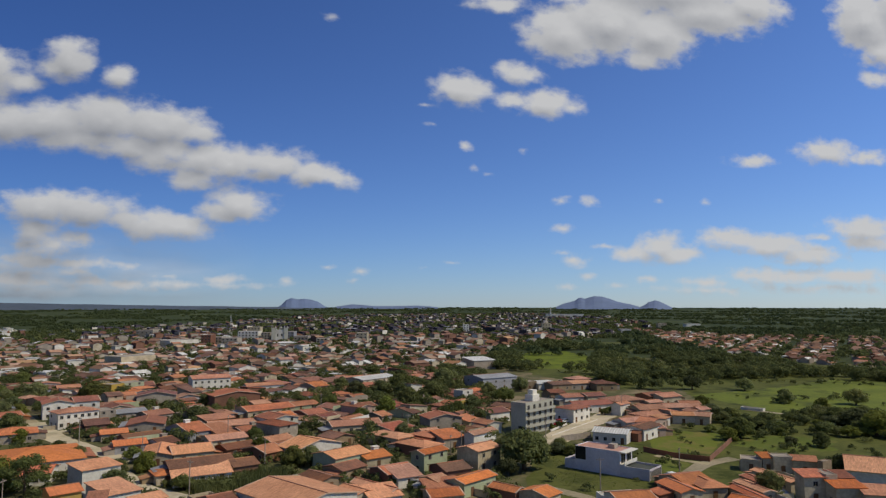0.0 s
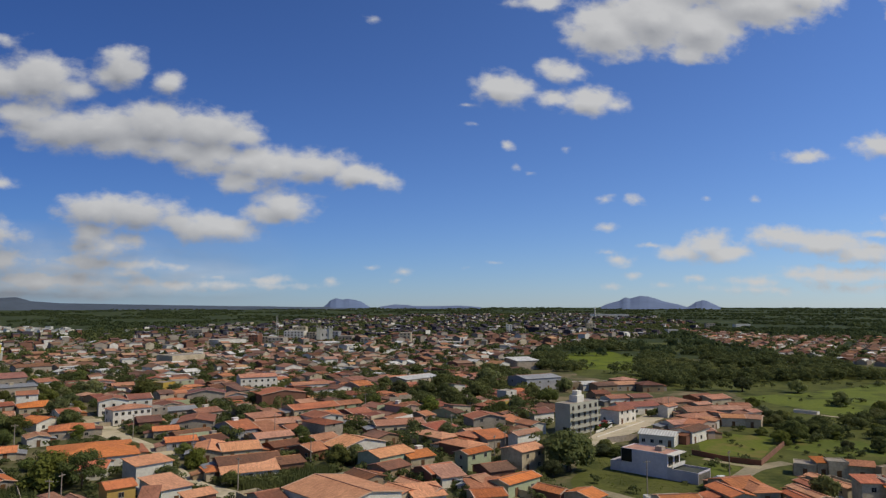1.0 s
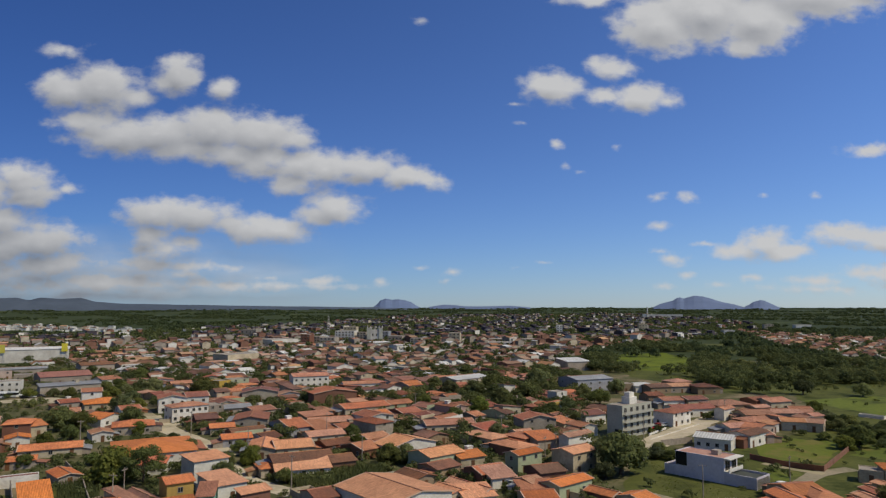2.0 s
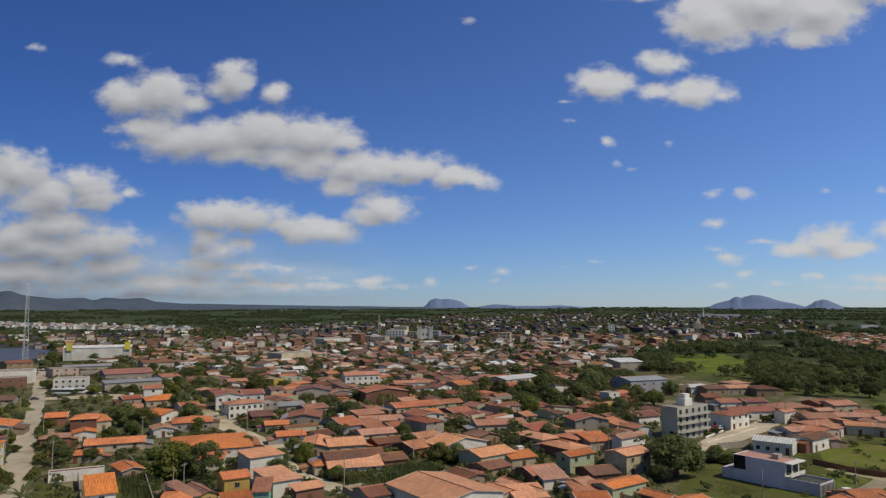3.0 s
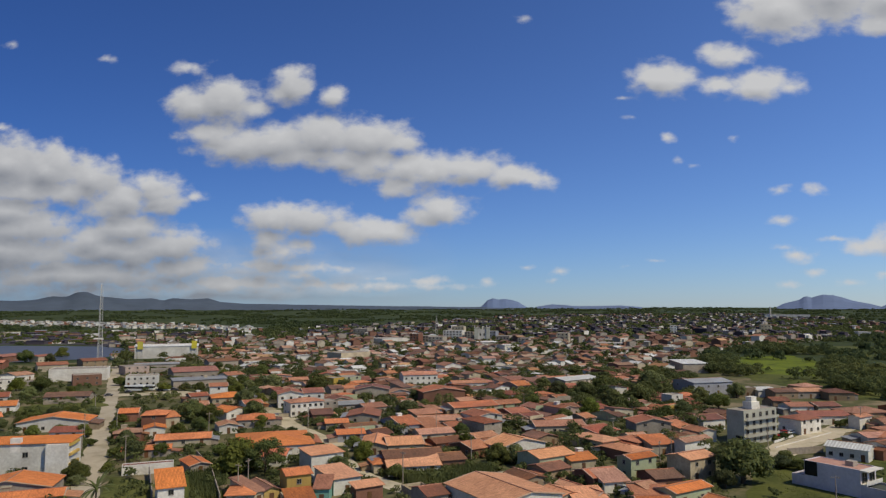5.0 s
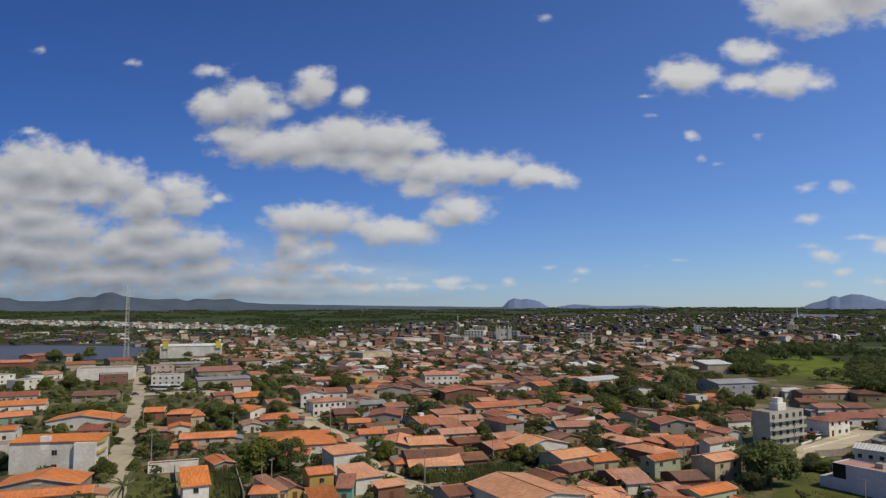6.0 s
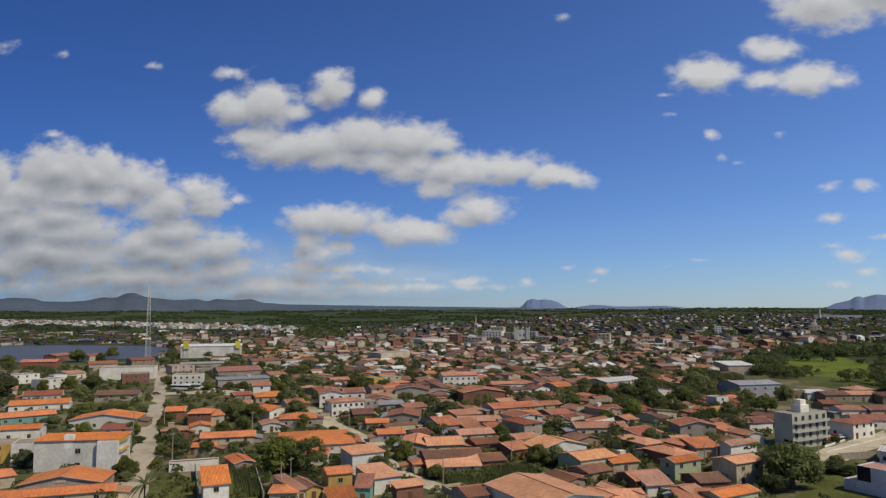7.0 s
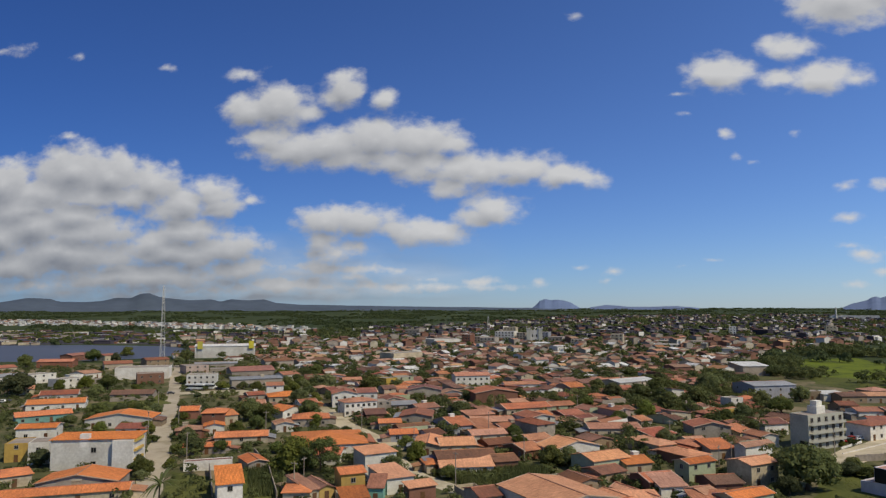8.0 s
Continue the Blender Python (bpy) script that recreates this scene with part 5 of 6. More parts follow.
house(-243.2, 539.7, 57, 29.0, 22.0, 7.4, "f", 0, "cream", "slab", wins=0)
house(-296.4, 767.3, 59, 37.5, 30.0, 8.3, "f", 0, "white", "slab", wins=0)
house(-135.9, 685.8, 48, 17.0, 14.0, 6.9, "g", 0.6, "white", "metal_white", wins=3)
house(-178.2, 763.1, 44, 22.3, 24.0, 5.5, "g", 0.8, "grey", "metal_white", wins=0)
house(-41.6, 394.3, 53, 27.2, 16.0, 5.5, "g", 1.2, "cream", "metal_white")
house(26.5, 511.6, 27, 18.5, 18.0, 6.4, "s", 1.5, "grey", "metal_white", wins=0)
house(26.8, 392.3, 33, 23.5, 18.0, 6.4, "g", 1.2, "blue", "metal_grey")
house(-41.0, 216.0, 48, 16.7, 10.1, 3.5, "x", 2.2, "white", "fresh_salmon")
house(-28.9, 200.1, 48, 12.5, 10.0, 4.2, "g", 1.4, "green", "fresh_salmon")
house(-21.0, 203.2, 39, 8.2, 9.0, 3.0, "g", 1.4, "cream", "orange")
house(-26.6, 189.5, 51, 8.3, 8.0, 2.9, "g", 1.2, "tan", "brown")
house(-3.8, 197.0, 48, 9.6, 5.0, 5.5, "g", 1.5, "green", "orange")
house(10.3, 200.4, 48, 10.2, 7.6, 5.8, "g", 1.0, "cream", "fresh_salmon")
house(-17.3, 233.8, 48, 8.5, 15.3, 3.2, "h", 1.4, "cream", "fresh_salmon")
house(-7.4, 219.2, 48, 8.6, 12.6, 3.2, "h", 1.3, "brick", "fresh_salmon")
house(-5.0, 232.4, 48, 7.6, 9.8, 3.5, "h", 1.3, "brick", "orange")
house(1.7, 229.4, 32, 8.2, 8.0, 3.5, "s", 1.4, "grey", "orange")
house(12.4, 229.6, 48, 12.0, 4.0, 4.8, "g", 1.2, "white", "salmon")
house(-0.8, 260.6, 23, 12.7, 10.0, 5.0, "x", 1.4, "grey", "orange")
house(9.9, 337.8, 47, 7.4, 6.0, 5.5, "f", 0, "white", "slab")
house(-16.1, 168.6, 48, 2.9, 13.9, 3.0, "x", 1.8, "white", "fresh_salmon")
house(-20.5, 164.3, 48, 7.1, 7.5, 3.0, "x", 1.4, "cream", "fresh_salmon")
house(-14.3, 163.3, 26, 7.6, 7.0, 2.7, "s", 1.2, "white", "fresh_salmon")
house(-10.2, 181.7, 32, 6.7, 7.0, 2.7, "s", 1.4, "white", "salmon")
house(-2.1, 176.1, 48, 4.6, 6.3, 3.0, "g", 1.4, "white", "salmon")
house(7.1, 175.3, 48, 12.3, 5.8, 3.4, "g", 1.8, "green", "fresh_orange")
house(-0.5, 172.4, 19, 8.8, 5.0, 2.5, "s", 0.8, "pink", "salmon")
house(-0.1, 164.2, 19, 7.5, 7.0, 2.7, "g", 1.2, "cream", "orange")
house(-13.2, 185.1, 37, 8.7, 9.0, 3.2, "g", 1.6, "brick", "orange")
house(1.9, 188.7, 31, 7.6, 9.0, 3.0, "g", 1.4, "brick", "brown")
house(-31.1, 178.6, 47, 6.1, 9.0, 2.9, "x", 1.2, "tan", "brown")
house(-32.9, 257.5, 24, 18.3, 10.0, 3.0, "g", 1.2, "cream", "salmon")
house(-36.9, 303.0, 43, 13.2, 9.0, 2.7, "g", 1.2, "grey", "red")
house(-35.3, 233.0, 46, 8.8, 8.0, 2.9, "x", 1.2, "tan", "brown")
house(-65.3, 275.4, 44, 11.1, 9.0, 3.0, "g", 1.6, "grey", "orange")
house(-75.2, 295.4, 41, 21.2, 12.0, 3.0, "g", 1.8, "cream", "orange")
house(-76.7, 257.2, 28, 18.7, 10.0, 3.0, "g", 1.4, "cream", "salmon")
house(-68.2, 248.2, 49, 11.9, 8.0, 2.7, "g", 1.4, "grey", "red")
house(-72.4, 231.7, 37, 12.3, 9.0, 2.7, "g", 1.2, "cream", "salmon")
house(-64.2, 217.4, 46, 9.9, 8.0, 2.7, "g", 1.2, "brick", "brown")
house(-54.7, 228.0, 52, 9.2, 8.0, 2.9, "g", 1.2, "tan", "salmon")
house(-100.1, 286.7, 60, 9.0, 8.0, 2.9, "g", 1.2, "grey", "brown")
house(-88.0, 270.7, 43, 11.3, 8.0, 2.7, "s", 0.8, "tan", "salmon")
house(-5.3, 242.7, 32, 6.1, 6.0, 2.9, "g", 1, "white", "salmon")
house(-131.5, 434.5, 12, 3.7, 8.0, 4.6, "f", 0, "white", "slab")
house(52.3, 282.3, 45, 11.4, 9.1, 5.2, "h", 1.1, "white", "red", wins=3)
house(63.9, 305.7, 21, 18.9, 10.0, 3.4, "g", 1.6, "white", "red")
house(75.7, 296.9, 48, 8.6, 4.2, 4.6, "g", 1, "white", "salmon")
house(81.2, 317.0, 25, 17.3, 12.0, 3.9, "h", 1.8, "tan", "salmon")
house(99.1, 332.0, 32, 11.7, 9.0, 3.9, "g", 1.6, "brick", "red")
house(104.3, 328.5, 30, 12.0, 10.0, 3.9, "g", 1.4, "cream", "salmon")
house(57.9, 238.7, -27, 11.3, 9.0, 3.5, "g", 1.2, "white", "metal_white", wins=4)
house(70.0, 246.0, 48, 13.4, 8.0, 3.9, "g", 0.8, "white", "brown")
house(77.4, 264.2, 48, 14.4, 8.5, 3.0, "x", 1, "pink", "salmon")
house(85.8, 293.0, 15, 12.1, 10.0, 3.4, "g", 1.4, "cream", "salmon")
house(80.9, 276.3, 31, 10.8, 10.0, 3.4, "h", 1.4, "brick", "salmon")
house(94.5, 276.2, -9, 8.4, 8.0, 3.4, "g", 0.9, "cream", "salmon")
house(101.9, 274.3, -26, 6.2, 8.0, 3.4, "g", 1, "cream", "salmon")
house(99.0, 298.2, 8, 11.4, 9.0, 3.4, "g", 1.2, "cream", "salmon")
house(56.6, 168.3, 15, 5.7, 10.0, 3.0, "x", 1.2, "cream", "fresh_orange")
house(63.9, 172.7, 9, 6.4, 11.0, 3.0, "h", 1.1, "cream", "orange")
house(60.7, 176.0, 23, 8.3, 10.0, 3.0, "g", 1.2, "cream", "orange")
house(71.2, 164.1, -80, 10.8, 3.2, 2.7, "g", 0.35, "cream", "orange")
house(75.1, 169.6, -77, 10.6, 3.2, 2.7, "g", 0.35, "cream", "fresh_salmon")
house(79.0, 174.9, -80, 11.2, 3.2, 2.7, "g", 0.35, "cream", "orange")
house(85.4, 180.3, -73, 13.4, 3.4, 2.7, "g", 0.35, "cream", "fresh_salmon")
house(67.8, 158.4, -45, 5.0, 5.0, 2.7, "g", 0.9, "tan", "orange")
house(87.0, 198.3, -23, 5.5, 6.0, 3.4, "f", 0, "cream", "slab")
house(90.4, 197.0, 0, 3.0, 4.0, 3.9, "s", 0.6, "cream", "orange")
house(94.1, 195.9, -8, 5.0, 5.0, 4.6, "f", 0, "cream", "slab")
house(99.7, 193.9, -20, 5.9, 4.0, 3.7, "s", 0.6, "cream", "salmon")
house(102.4, 188.4, -60, 1.5, 4.0, 4.8, "f", 0, "tan", "slab")
house(87.5, 167.5, 0, 5.2, 4.5, 5.9, "s", 0.7, "cream", "orange")
house(91.2, 167.9, 0, 2.7, 6.0, 6.6, "f", 0, "cream", "slab", wins=0)
house(94.4, 167.5, 0, 4.3, 4.0, 5.7, "s", 0.7, "grey", "red")
house(93.1, 162.7, 0, 6.7, 4.0, 4.6, "s", 0.7, "cream", "orange")
house(99.1, 159.8, -14, 7.6, 6.0, 3.9, "s", 0.9, "cream", "salmon")
house(116.0, 189.9, -28, 12.6, 20.0, 3.2, "g", 2.0, "white", "fresh_salmon", wins=0)
house(42.5, 160.2, 12, 9.0, 8.0, 3.0, "g", 1.6, "white", "orange")
house(22.5, 163.6, 48, 5.6, 7.8, 3.0, "g", 1.6, "cream", "fresh_orange")
house(15.3, 167.4, 48, 4.1, 7.7, 2.9, "x", 1.6, "brick", "orange")
house(62.7, 382.2, 26, 12.6, 10.0, 3.4, "g", 1.2, "tan", "brown")
house(78.7, 407.0, 31, 12.1, 10.0, 3.8, "h", 1.4, "tan", "salmon")
house(74.8, 387.9, 22, 14.7, 10.0, 3.4, "g", 1.2, "grey", "salmon")
house(87.8, 384.0, 13, 12.0, 12.0, 3.8, "h", 1.6, "tan", "brown")
house(55.8, 387.2, 27, 12.4, 9.0, 3.4, "s", 0.6, "white", "metal_white", wins=0)
house(46.3, 385.3, 19, 8.6, 8.0, 4.6, "f", 0, "tan", "slab")
house(55.3, 346.8, 17, 7.7, 9.0, 3.4, "g", 1.2, "tan", "brown")
house(19.8, 281.1, 36, 10.0, 10.0, 3.9, "g", 1.4, "white", "red")
house(16.0, 254.8, 40, 7.4, 8.0, 3.7, "x", 1.4, "white", "salmon")
apartment_block(33.2, 258.4, 48, 18.0, 6.5, 11.2)
modern_house(54.3, 184.6, 49.7)
lane([(-120.6, 125.1), (-128.5, 134.5), (-139.7, 147.8), (-164.4, 176.8), (-192.8, 209.5), (-233.0, 257.5), (-278.5, 310.3), (-343.0, 383.4), (-419.2, 470.9)], 7.5, "road_sand")
lane([(-50.7, 160.8), (-64.0, 169.4), (-75.0, 177.0), (-89.7, 194.6)], 6, "road_sand")
lane([(-93.1, 206.0), (-114.5, 225.1), (-134.7, 243.7), (-152.0, 263.2), (-160.3, 273.8)], 8, "road_sand")
lane([(-160.3, 273.8), (-178.5, 296.2), (-216.0, 343.8), (-270.6, 410.2), (-335.9, 486.0)], 5, "road_dirt")
lane([(25.0, 211.9), (32.7, 230.4), (44.1, 252.4), (63.9, 286.1), (93.8, 334.2)], 11, "road_sand")
lane([(52.7, 170.2), (62.3, 186.4), (76.0, 204.6), (88.2, 212.1)], 5, "road_dirt")
lane([(65.4, 216.0), (71.7, 209.0), (77.6, 204.6)], 3, "road_dirt")
lane([(27.2, 177.3), (34.7, 169.2), (38.7, 163.1)], 4, "road_dirt")
lane([(-263.2, 297.3), (-240.5, 316.0), (-213.2, 303.3)], 13, "road_sand")
lane([(134.3, 309.3), (150.4, 292.2)], 2.5, "road_sand")
lane([(-142.2, 248.8), (-136.1, 261.8), (-124.6, 270.8)], 5, "road_sand")
field([(37.4, 255.7), (21.9, 186.3), (26.3, 163.1), (67.5, 163.2), (112.0, 163.3), (334.8, 480.7), (305.7, 524.4), (242.4, 576.7), (171.8, 576.2), (106.0, 575.6), (54.4, 575.2), (62.1, 459.7), (98.3, 383.2), (134.2, 383.4), (108.6, 280.7), (79.8, 255.9), (45.8, 221.6)], "grass", "grassland")
field([(34.1, 221.6), (36.2, 199.0), (51.3, 179.5), (52.8, 172.7), (34.8, 163.1), (30.1, 186.3)], "grass", "lawn")
field([(70.9, 240.0), (67.2, 221.7), (83.5, 217.6), (101.5, 248.3), (96.8, 257.0), (84.3, 257.0)], "plot", "lawn")
field([(96.0, 230.6), (106.4, 250.4), (137.8, 245.3), (124.5, 221.9), (110.2, 221.8)], "plot", "lawn")
field([(61.8, 209.7), (61.7, 193.8), (71.1, 202.5), (72.8, 209.8)], "plot", "lawn")
field([(128.6, 359.4), (147.2, 295.2), (190.2, 288.0), (276.9, 417.5), (241.5, 433.0), (195.4, 396.9)], "meadow", "meadow")
field([(51.5, 522.6), (104.2, 500.1), (136.4, 606.4), (124.0, 703.5), (80.8, 678.0)], "meadow", "meadow")
field([(130.5, 740.1), (193.0, 704.2), (241.0, 878.3), (161.9, 877.3)], "grass", "meadow")
field([(-278.5, 250.7), (-244.9, 226.5), (-240.3, 264.7), (-271.2, 294.3)], "grass", "lawn")
field([(-141.9, 157.1), (-127.1, 155.8), (-112.4, 137.9), (-122.6, 134.1)], "grass", "lawn")
field([(-126.1, 166.5), (-111.7, 164.9), (-98.4, 143.1), (-104.8, 140.8)], "grass", "lawn")
field([(-69.6, 184.0), (-43.5, 196.7), (-39.5, 181.8), (-59.1, 168.3)], "grass", "lawn")
tree(22.8, 197.6, 16.0, 0.92)
tree(17.9, 191.1, 6.0)
tree(31.1, 221.6, 6.2)
tree(103.8, 244.1, 10.5, 0.9)
tree(98.1, 240.1, 6.7)
tree(117.6, 259.4, 6.5, 0.8)
tree(125.4, 259.4, 6.0, 0.7)
tree(139.7, 271.6, 7.0, 0.8)
tree(157.6, 292.3, 8.0, 0.8)
tree(152.9, 271.7, 12.6, 0.8)
tree(158.0, 265.5, 14.0, 0.75)
tree(154.1, 248.5, 14.5, 0.8)
tree(192.7, 325.3, 10.6)
tree(163.0, 330.7, 8.3)
tree(174.3, 357.4, 5.1)
tree(164.1, 378.5, 9.9)
tree(167.6, 307.8, 7.9)
tree(139.5, 259.5, 6.5, 0.8)
tree(110.4, 195.2, 6.9)
tree(79.0, 169.3, 7.7)
tree(124.0, 228.8, 6.3)
tree(114.0, 296.6, 8.4, 0.7)
tree(110.9, 276.0, 8.0, 0.75)
tree(117.3, 316.0, 8.2)
tree(137.3, 383.4, 9.8)
tree(68.3, 294.9, 4.4)
tree(72.5, 299.5, 4.5)
tree(79.9, 298.0, 3.5)
tree(40.4, 261.5, 3.0)
tree(44.2, 265.1, 3.0)
tree(121.6, 292.8, 6.5, 0.7)
tree(129.0, 282.1, 6.0, 0.7)
tree(114.6, 230.6, 4.2)
tree(36.8, 221.6, 6.5, 0.8)
tree(35.5, 218.0, 6.0, 0.8)
tree(39.8, 216.5, 5.5, 0.7)
tree(-110.3, 171.0, 13.0, 0.85)
tree(-116.5, 178.5, 7.0, 0.85)
tree(-334.5, 258.9, 17.0)
tree(-145.1, 150.4, 6.5)
tree(-153.9, 157.7, 5.4)
tree(-149.6, 152.1, 4.5)
tree(-195.6, 172.8, 8.5)
tree(-191.2, 200.2, 5.8)
tree(-213.8, 222.4, 7.5)
tree(-156.9, 176.9, 4.6)
tree(-176.6, 198.7, 5.2)
tree(-192.6, 216.2, 4.7)
tree(-201.3, 230.0, 4.4)
tree(-226.8, 257.8, 4.4)
tree(-221.0, 235.3, 6.3)
tree(-109.0, 209.9, 5.4)
tree(-123.5, 225.3, 3.8)
tree(-84.4, 180.6, 6.2)
tree(-88.4, 192.2, 5.2)
tree(-157.3, 254.0, 9.2)
tree(-180.9, 284.5, 9.2)
tree(-208.4, 319.9, 8.6)
tree(-232.8, 350.6, 8.1)
tree(-264.4, 391.4, 7.6)
tree(-304.4, 443.8, 7.8)
tree(-141.7, 235.0, 6.7)
tree(-159.2, 209.7, 6.4)
tree(-174.5, 236.9, 10.9)
tree(-168.0, 239.3, 9.5)
tree(-159.5, 221.9, 6.6)
tree(-229.3, 209.5, 6.5)
tree(-231.1, 200.6, 6.9)
tree(-241.8, 226.0, 6.9)
tree(-235.3, 230.0, 6.4)
tree(-232.0, 237.9, 5.9)
tree(-295.3, 334.1, 7.2)
tree(-122.9, 246.0, 5.3)
tree(-169.0, 194.9, 6.3)
tree(-150.5, 177.5, 7.6)
tree(-144.7, 182.3, 5.7)
tree(-145.3, 160.9, 3.9)
tree(-181.4, 148.9, 6.5)
tree(-412.9, 473.2, 12.1)
tree(-379.1, 427.2, 10.1)
tree(-252.8, 319.7, 6.6)
tree(-164.6, 325.9, 13.5)
tree(-197.9, 339.7, 12.6)
tree(-245.4, 406.3, 9.1)
tree(-42.8, 201.2, 8.4)
tree(-38.2, 203.7, 6.8)
tree(-65.0, 176.2, 5.2)
tree(-56.7, 218.5, 6.3)
tree(-60.5, 254.0, 6.4)
tree(-32.8, 279.5, 7.7)
tree(-24.0, 296.0, 9.6)
tree(-15.5, 314.0, 12.7)
tree(-6.0, 334.2, 12.4)
tree(-22.7, 373.5, 15.1)
tree(-31.9, 359.7, 11.6)
tree(-44.7, 356.9, 11.6)
tree(0.7, 391.2, 13.8)
tree(6.2, 302.7, 7.3)
tree(13.5, 312.1, 7.6)
tree(-55.2, 379.0, 9.2)
tree(-51.1, 315.0, 7.7)
tree(-14.0, 242.2, 6.7)
tree(-9.5, 224.6, 4.8)
tree(-18.9, 231.4, 5.7)
tree(-83.1, 196.0, 7.0)
tree(-93.1, 210.4, 5.6)
tree(-87.4, 336.5, 8.4)
tree(-98.4, 279.6, 9.6)
tree(-107.5, 321.6, 9.3)
tree(-64.8, 241.5, 5.3)
tree(-30.0, 238.7, 5.1)
tree(29.4, 332.7, 10.8)
tree(23.2, 350.4, 10.2)
tree(32.4, 398.2, 9.6)
tree(41.7, 375.9, 9.1)
tree(-34.9, 185.9, 4.0)
spiky_tree(-101.1, 170.2, 10.1)
palm(-117.0, 126.4, 9.4)
fence([(63.6, 221.7), (71.1, 212.1), (78.9, 207.6), (100.8, 242.1)], 1.6, "brick")
fence([(83.7, 197.8), (104.6, 193.9)], 2.6, "tan")
fence([(39.6, 256.6), (47.9, 270.9)], 0.7, "white")
fence([(38.6, 248.1), (62.3, 282.0)], 0.35, "white")
fence([(40.5, 237.9), (51.7, 245.0)], 2.0, "grey")
fence([(-271.8, 259.4), (-257.9, 273.1)], 2.0, "grey")
fence([(-138.1, 158.5), (-131.3, 163.2)], 2.0, "white")
fence([(-113.4, 140.2), (-131.4, 161.0)], 2.2, "grey")
fence([(-97.2, 143.6), (-115.8, 166.8), (-133.1, 184.0)], 2.0, "grey")
fence([(-40.9, 181.5), (-34.1, 186.7)], 2.0, "green")
fence([(-147.2, 257.7), (-135.2, 265.3)], 1.6, "cream")
pole(62.8, 186.4, 52)
pole(39.0, 174.2, 178)
pole(36.0, 244.9, 92)
pole(75.5, 294.9, 24)
pole(-168.2, 175.4, 93)
pole(-189.5, 198.5, 152)
pole(-228.2, 244.5, 105)
pole(-187.4, 211.5, 145)
pole(-355.4, 410.6, 136)
pole(-94.7, 147.1, 177)
pole(-95.3, 152.4, 85)
pole(-122.4, 235.6, 145)
pole(-147.4, 170.2, 80)
pole(-149.6, 213.3, 39)
pole(-73.6, 239.5, 100)
pole(2.3, 204.1, 68)
pole(-12.1, 242.6, 22)
pole(-50.6, 199.5, 159)
pole(-61.6, 171.1, 150)
pole(-88.7, 207.0, 118)
pole(-52.0, 297.7, 166)
pole(5.6, 212.0, 56)
vehicle(59.8, 187.0, 20, "car", "grey")
vehicle(61.6, 188.8, 15, "car", "white")
vehicle(39.5, 265.1, 40, "car", "red")
vehicle(41.5, 268.8, 40, "car", "red")
vehicle(44.1, 271.3, 40, "car", "grey")
vehicle(48.3, 276.5, 40, "car", "white")
vehicle(-267.7, 314.3, 10, "bus", "white")
vehicle(-264.5, 318.3, 10, "bus", "white")
vehicle(-263.3, 324.4, 12, "car", "white")
vehicle(-254.9, 318.9, 12, "car", "grey")
vehicle(-251.9, 320.0, 10, "car", "white")
vehicle(-249.5, 323.7, 10, "car", "grey")
vehicle(-265.3, 306.9, 10, "car", "grey")
vehicle(-332.1, 363.0, 50, "car", "white")
vehicle(-266.1, 293.7, 50, "car", "grey")
vehicle(-319.2, 239.9, 20, "car", "white")
vehicle(-321.2, 243.4, 20, "car", "grey")
vehicle(-290.7, 433.9, 50, "car", "white")
lattice_mast(-472, 508, 66)
block(-266, 785, 1, 10.7, 18, 13.1, "brick", 4, 3)
block(-261, 807, 1, 11.0, 18, 9.9, "grey", 3, 3)
block(-240, 787, 1, 17.7, 20, 9.6, "grey", 3, 4)
block(-246, 882, 1, 25.5, 20, 13.7, "white", 4, 6)
block(-293, 1078, 1, 20.0, 16, 13.1, "cream", 3, 4)
block(-224, 881, 1, 11.4, 16, 12.1, "grey", 4, 3)
block(-215, 940, 1, 28.8, 20, 11.3, "blue", 3, 6)
block(-174, 857, 1, 17.2, 20, 8.7, "grey", 2, 4)
block(-140, 809, 1, 13.0, 18, 8.2, "grey", 3, 3)
block(-97, 832, 1, 13.4, 18, 13.9, "cream", 4, 3)
block(-39, 780, 1, 28.2, 24, 5.8, "white", 2, 6)
block(-40, 890, 1, 89.2, 30, 4.4, "tan", 1, 10)
block(-20, 730, 1, 23.5, 20, 4.8, "grey", 2, 5)
church(-205, 868, 14, 20.5)
block(-429, 1003, 1, 24.2, 20, 10.9, "grey", 2, 4)
block(39, 1170, 1, 9.5, 14, 14.6, "white", 4, 2)
block(190, 1276, 1, 15.6, 14, 14.0, "cream", 3, 3)
block(426, 2422, -1, 130.0, 20, 13.5, "white", 1, 8)
block(443, 1401, 0, 17.1, 14, 11.0, "cream", 3, 3)
block(518, 1438, 0, 29.2, 20, 8.9, "white", 1, 4)
block(316, 1202, 1, 17.6, 20, 6.2, "white", 1, 3)
block(13, 1222, 1, 14.9, 20, 6.1, "white", 1, 3)
field([(-69.1, 182.8), (-44.0, 195.2), (-40.1, 182.9), (-57.7, 168.6)], "grass", "crop_plot")
reeds(FIELDS[-1], 5000, 3, 1.2, 2.6)
reeds(FIELDS[-2], 1500, 4, 0.5, 1.3)
house(87.5, 285.6, 30, 6.5, 5.5, 2.8, "g", 0.8, "cream", "salmon")
house(92.2, 284.0, 120, 6.0, 5.0, 3.4, "s", 0.5, "cream", "salmon")
house(103.4, 287.6, 20, 6.5, 6.0, 2.9, "x", 0.8, "white", "salmon")
house(107.5, 292.0, 30, 5.5, 6.0, 3.2, "g", 0.7, "cream", "salmon")
house(107.1, 303.0, 15, 7.0, 6.0, 3.0, "g", 0.8, "tan", "salmon")
house(93.7, 313.0, 25, 7.5, 6.0, 3.2, "g", 0.9, "cream", "salmon")
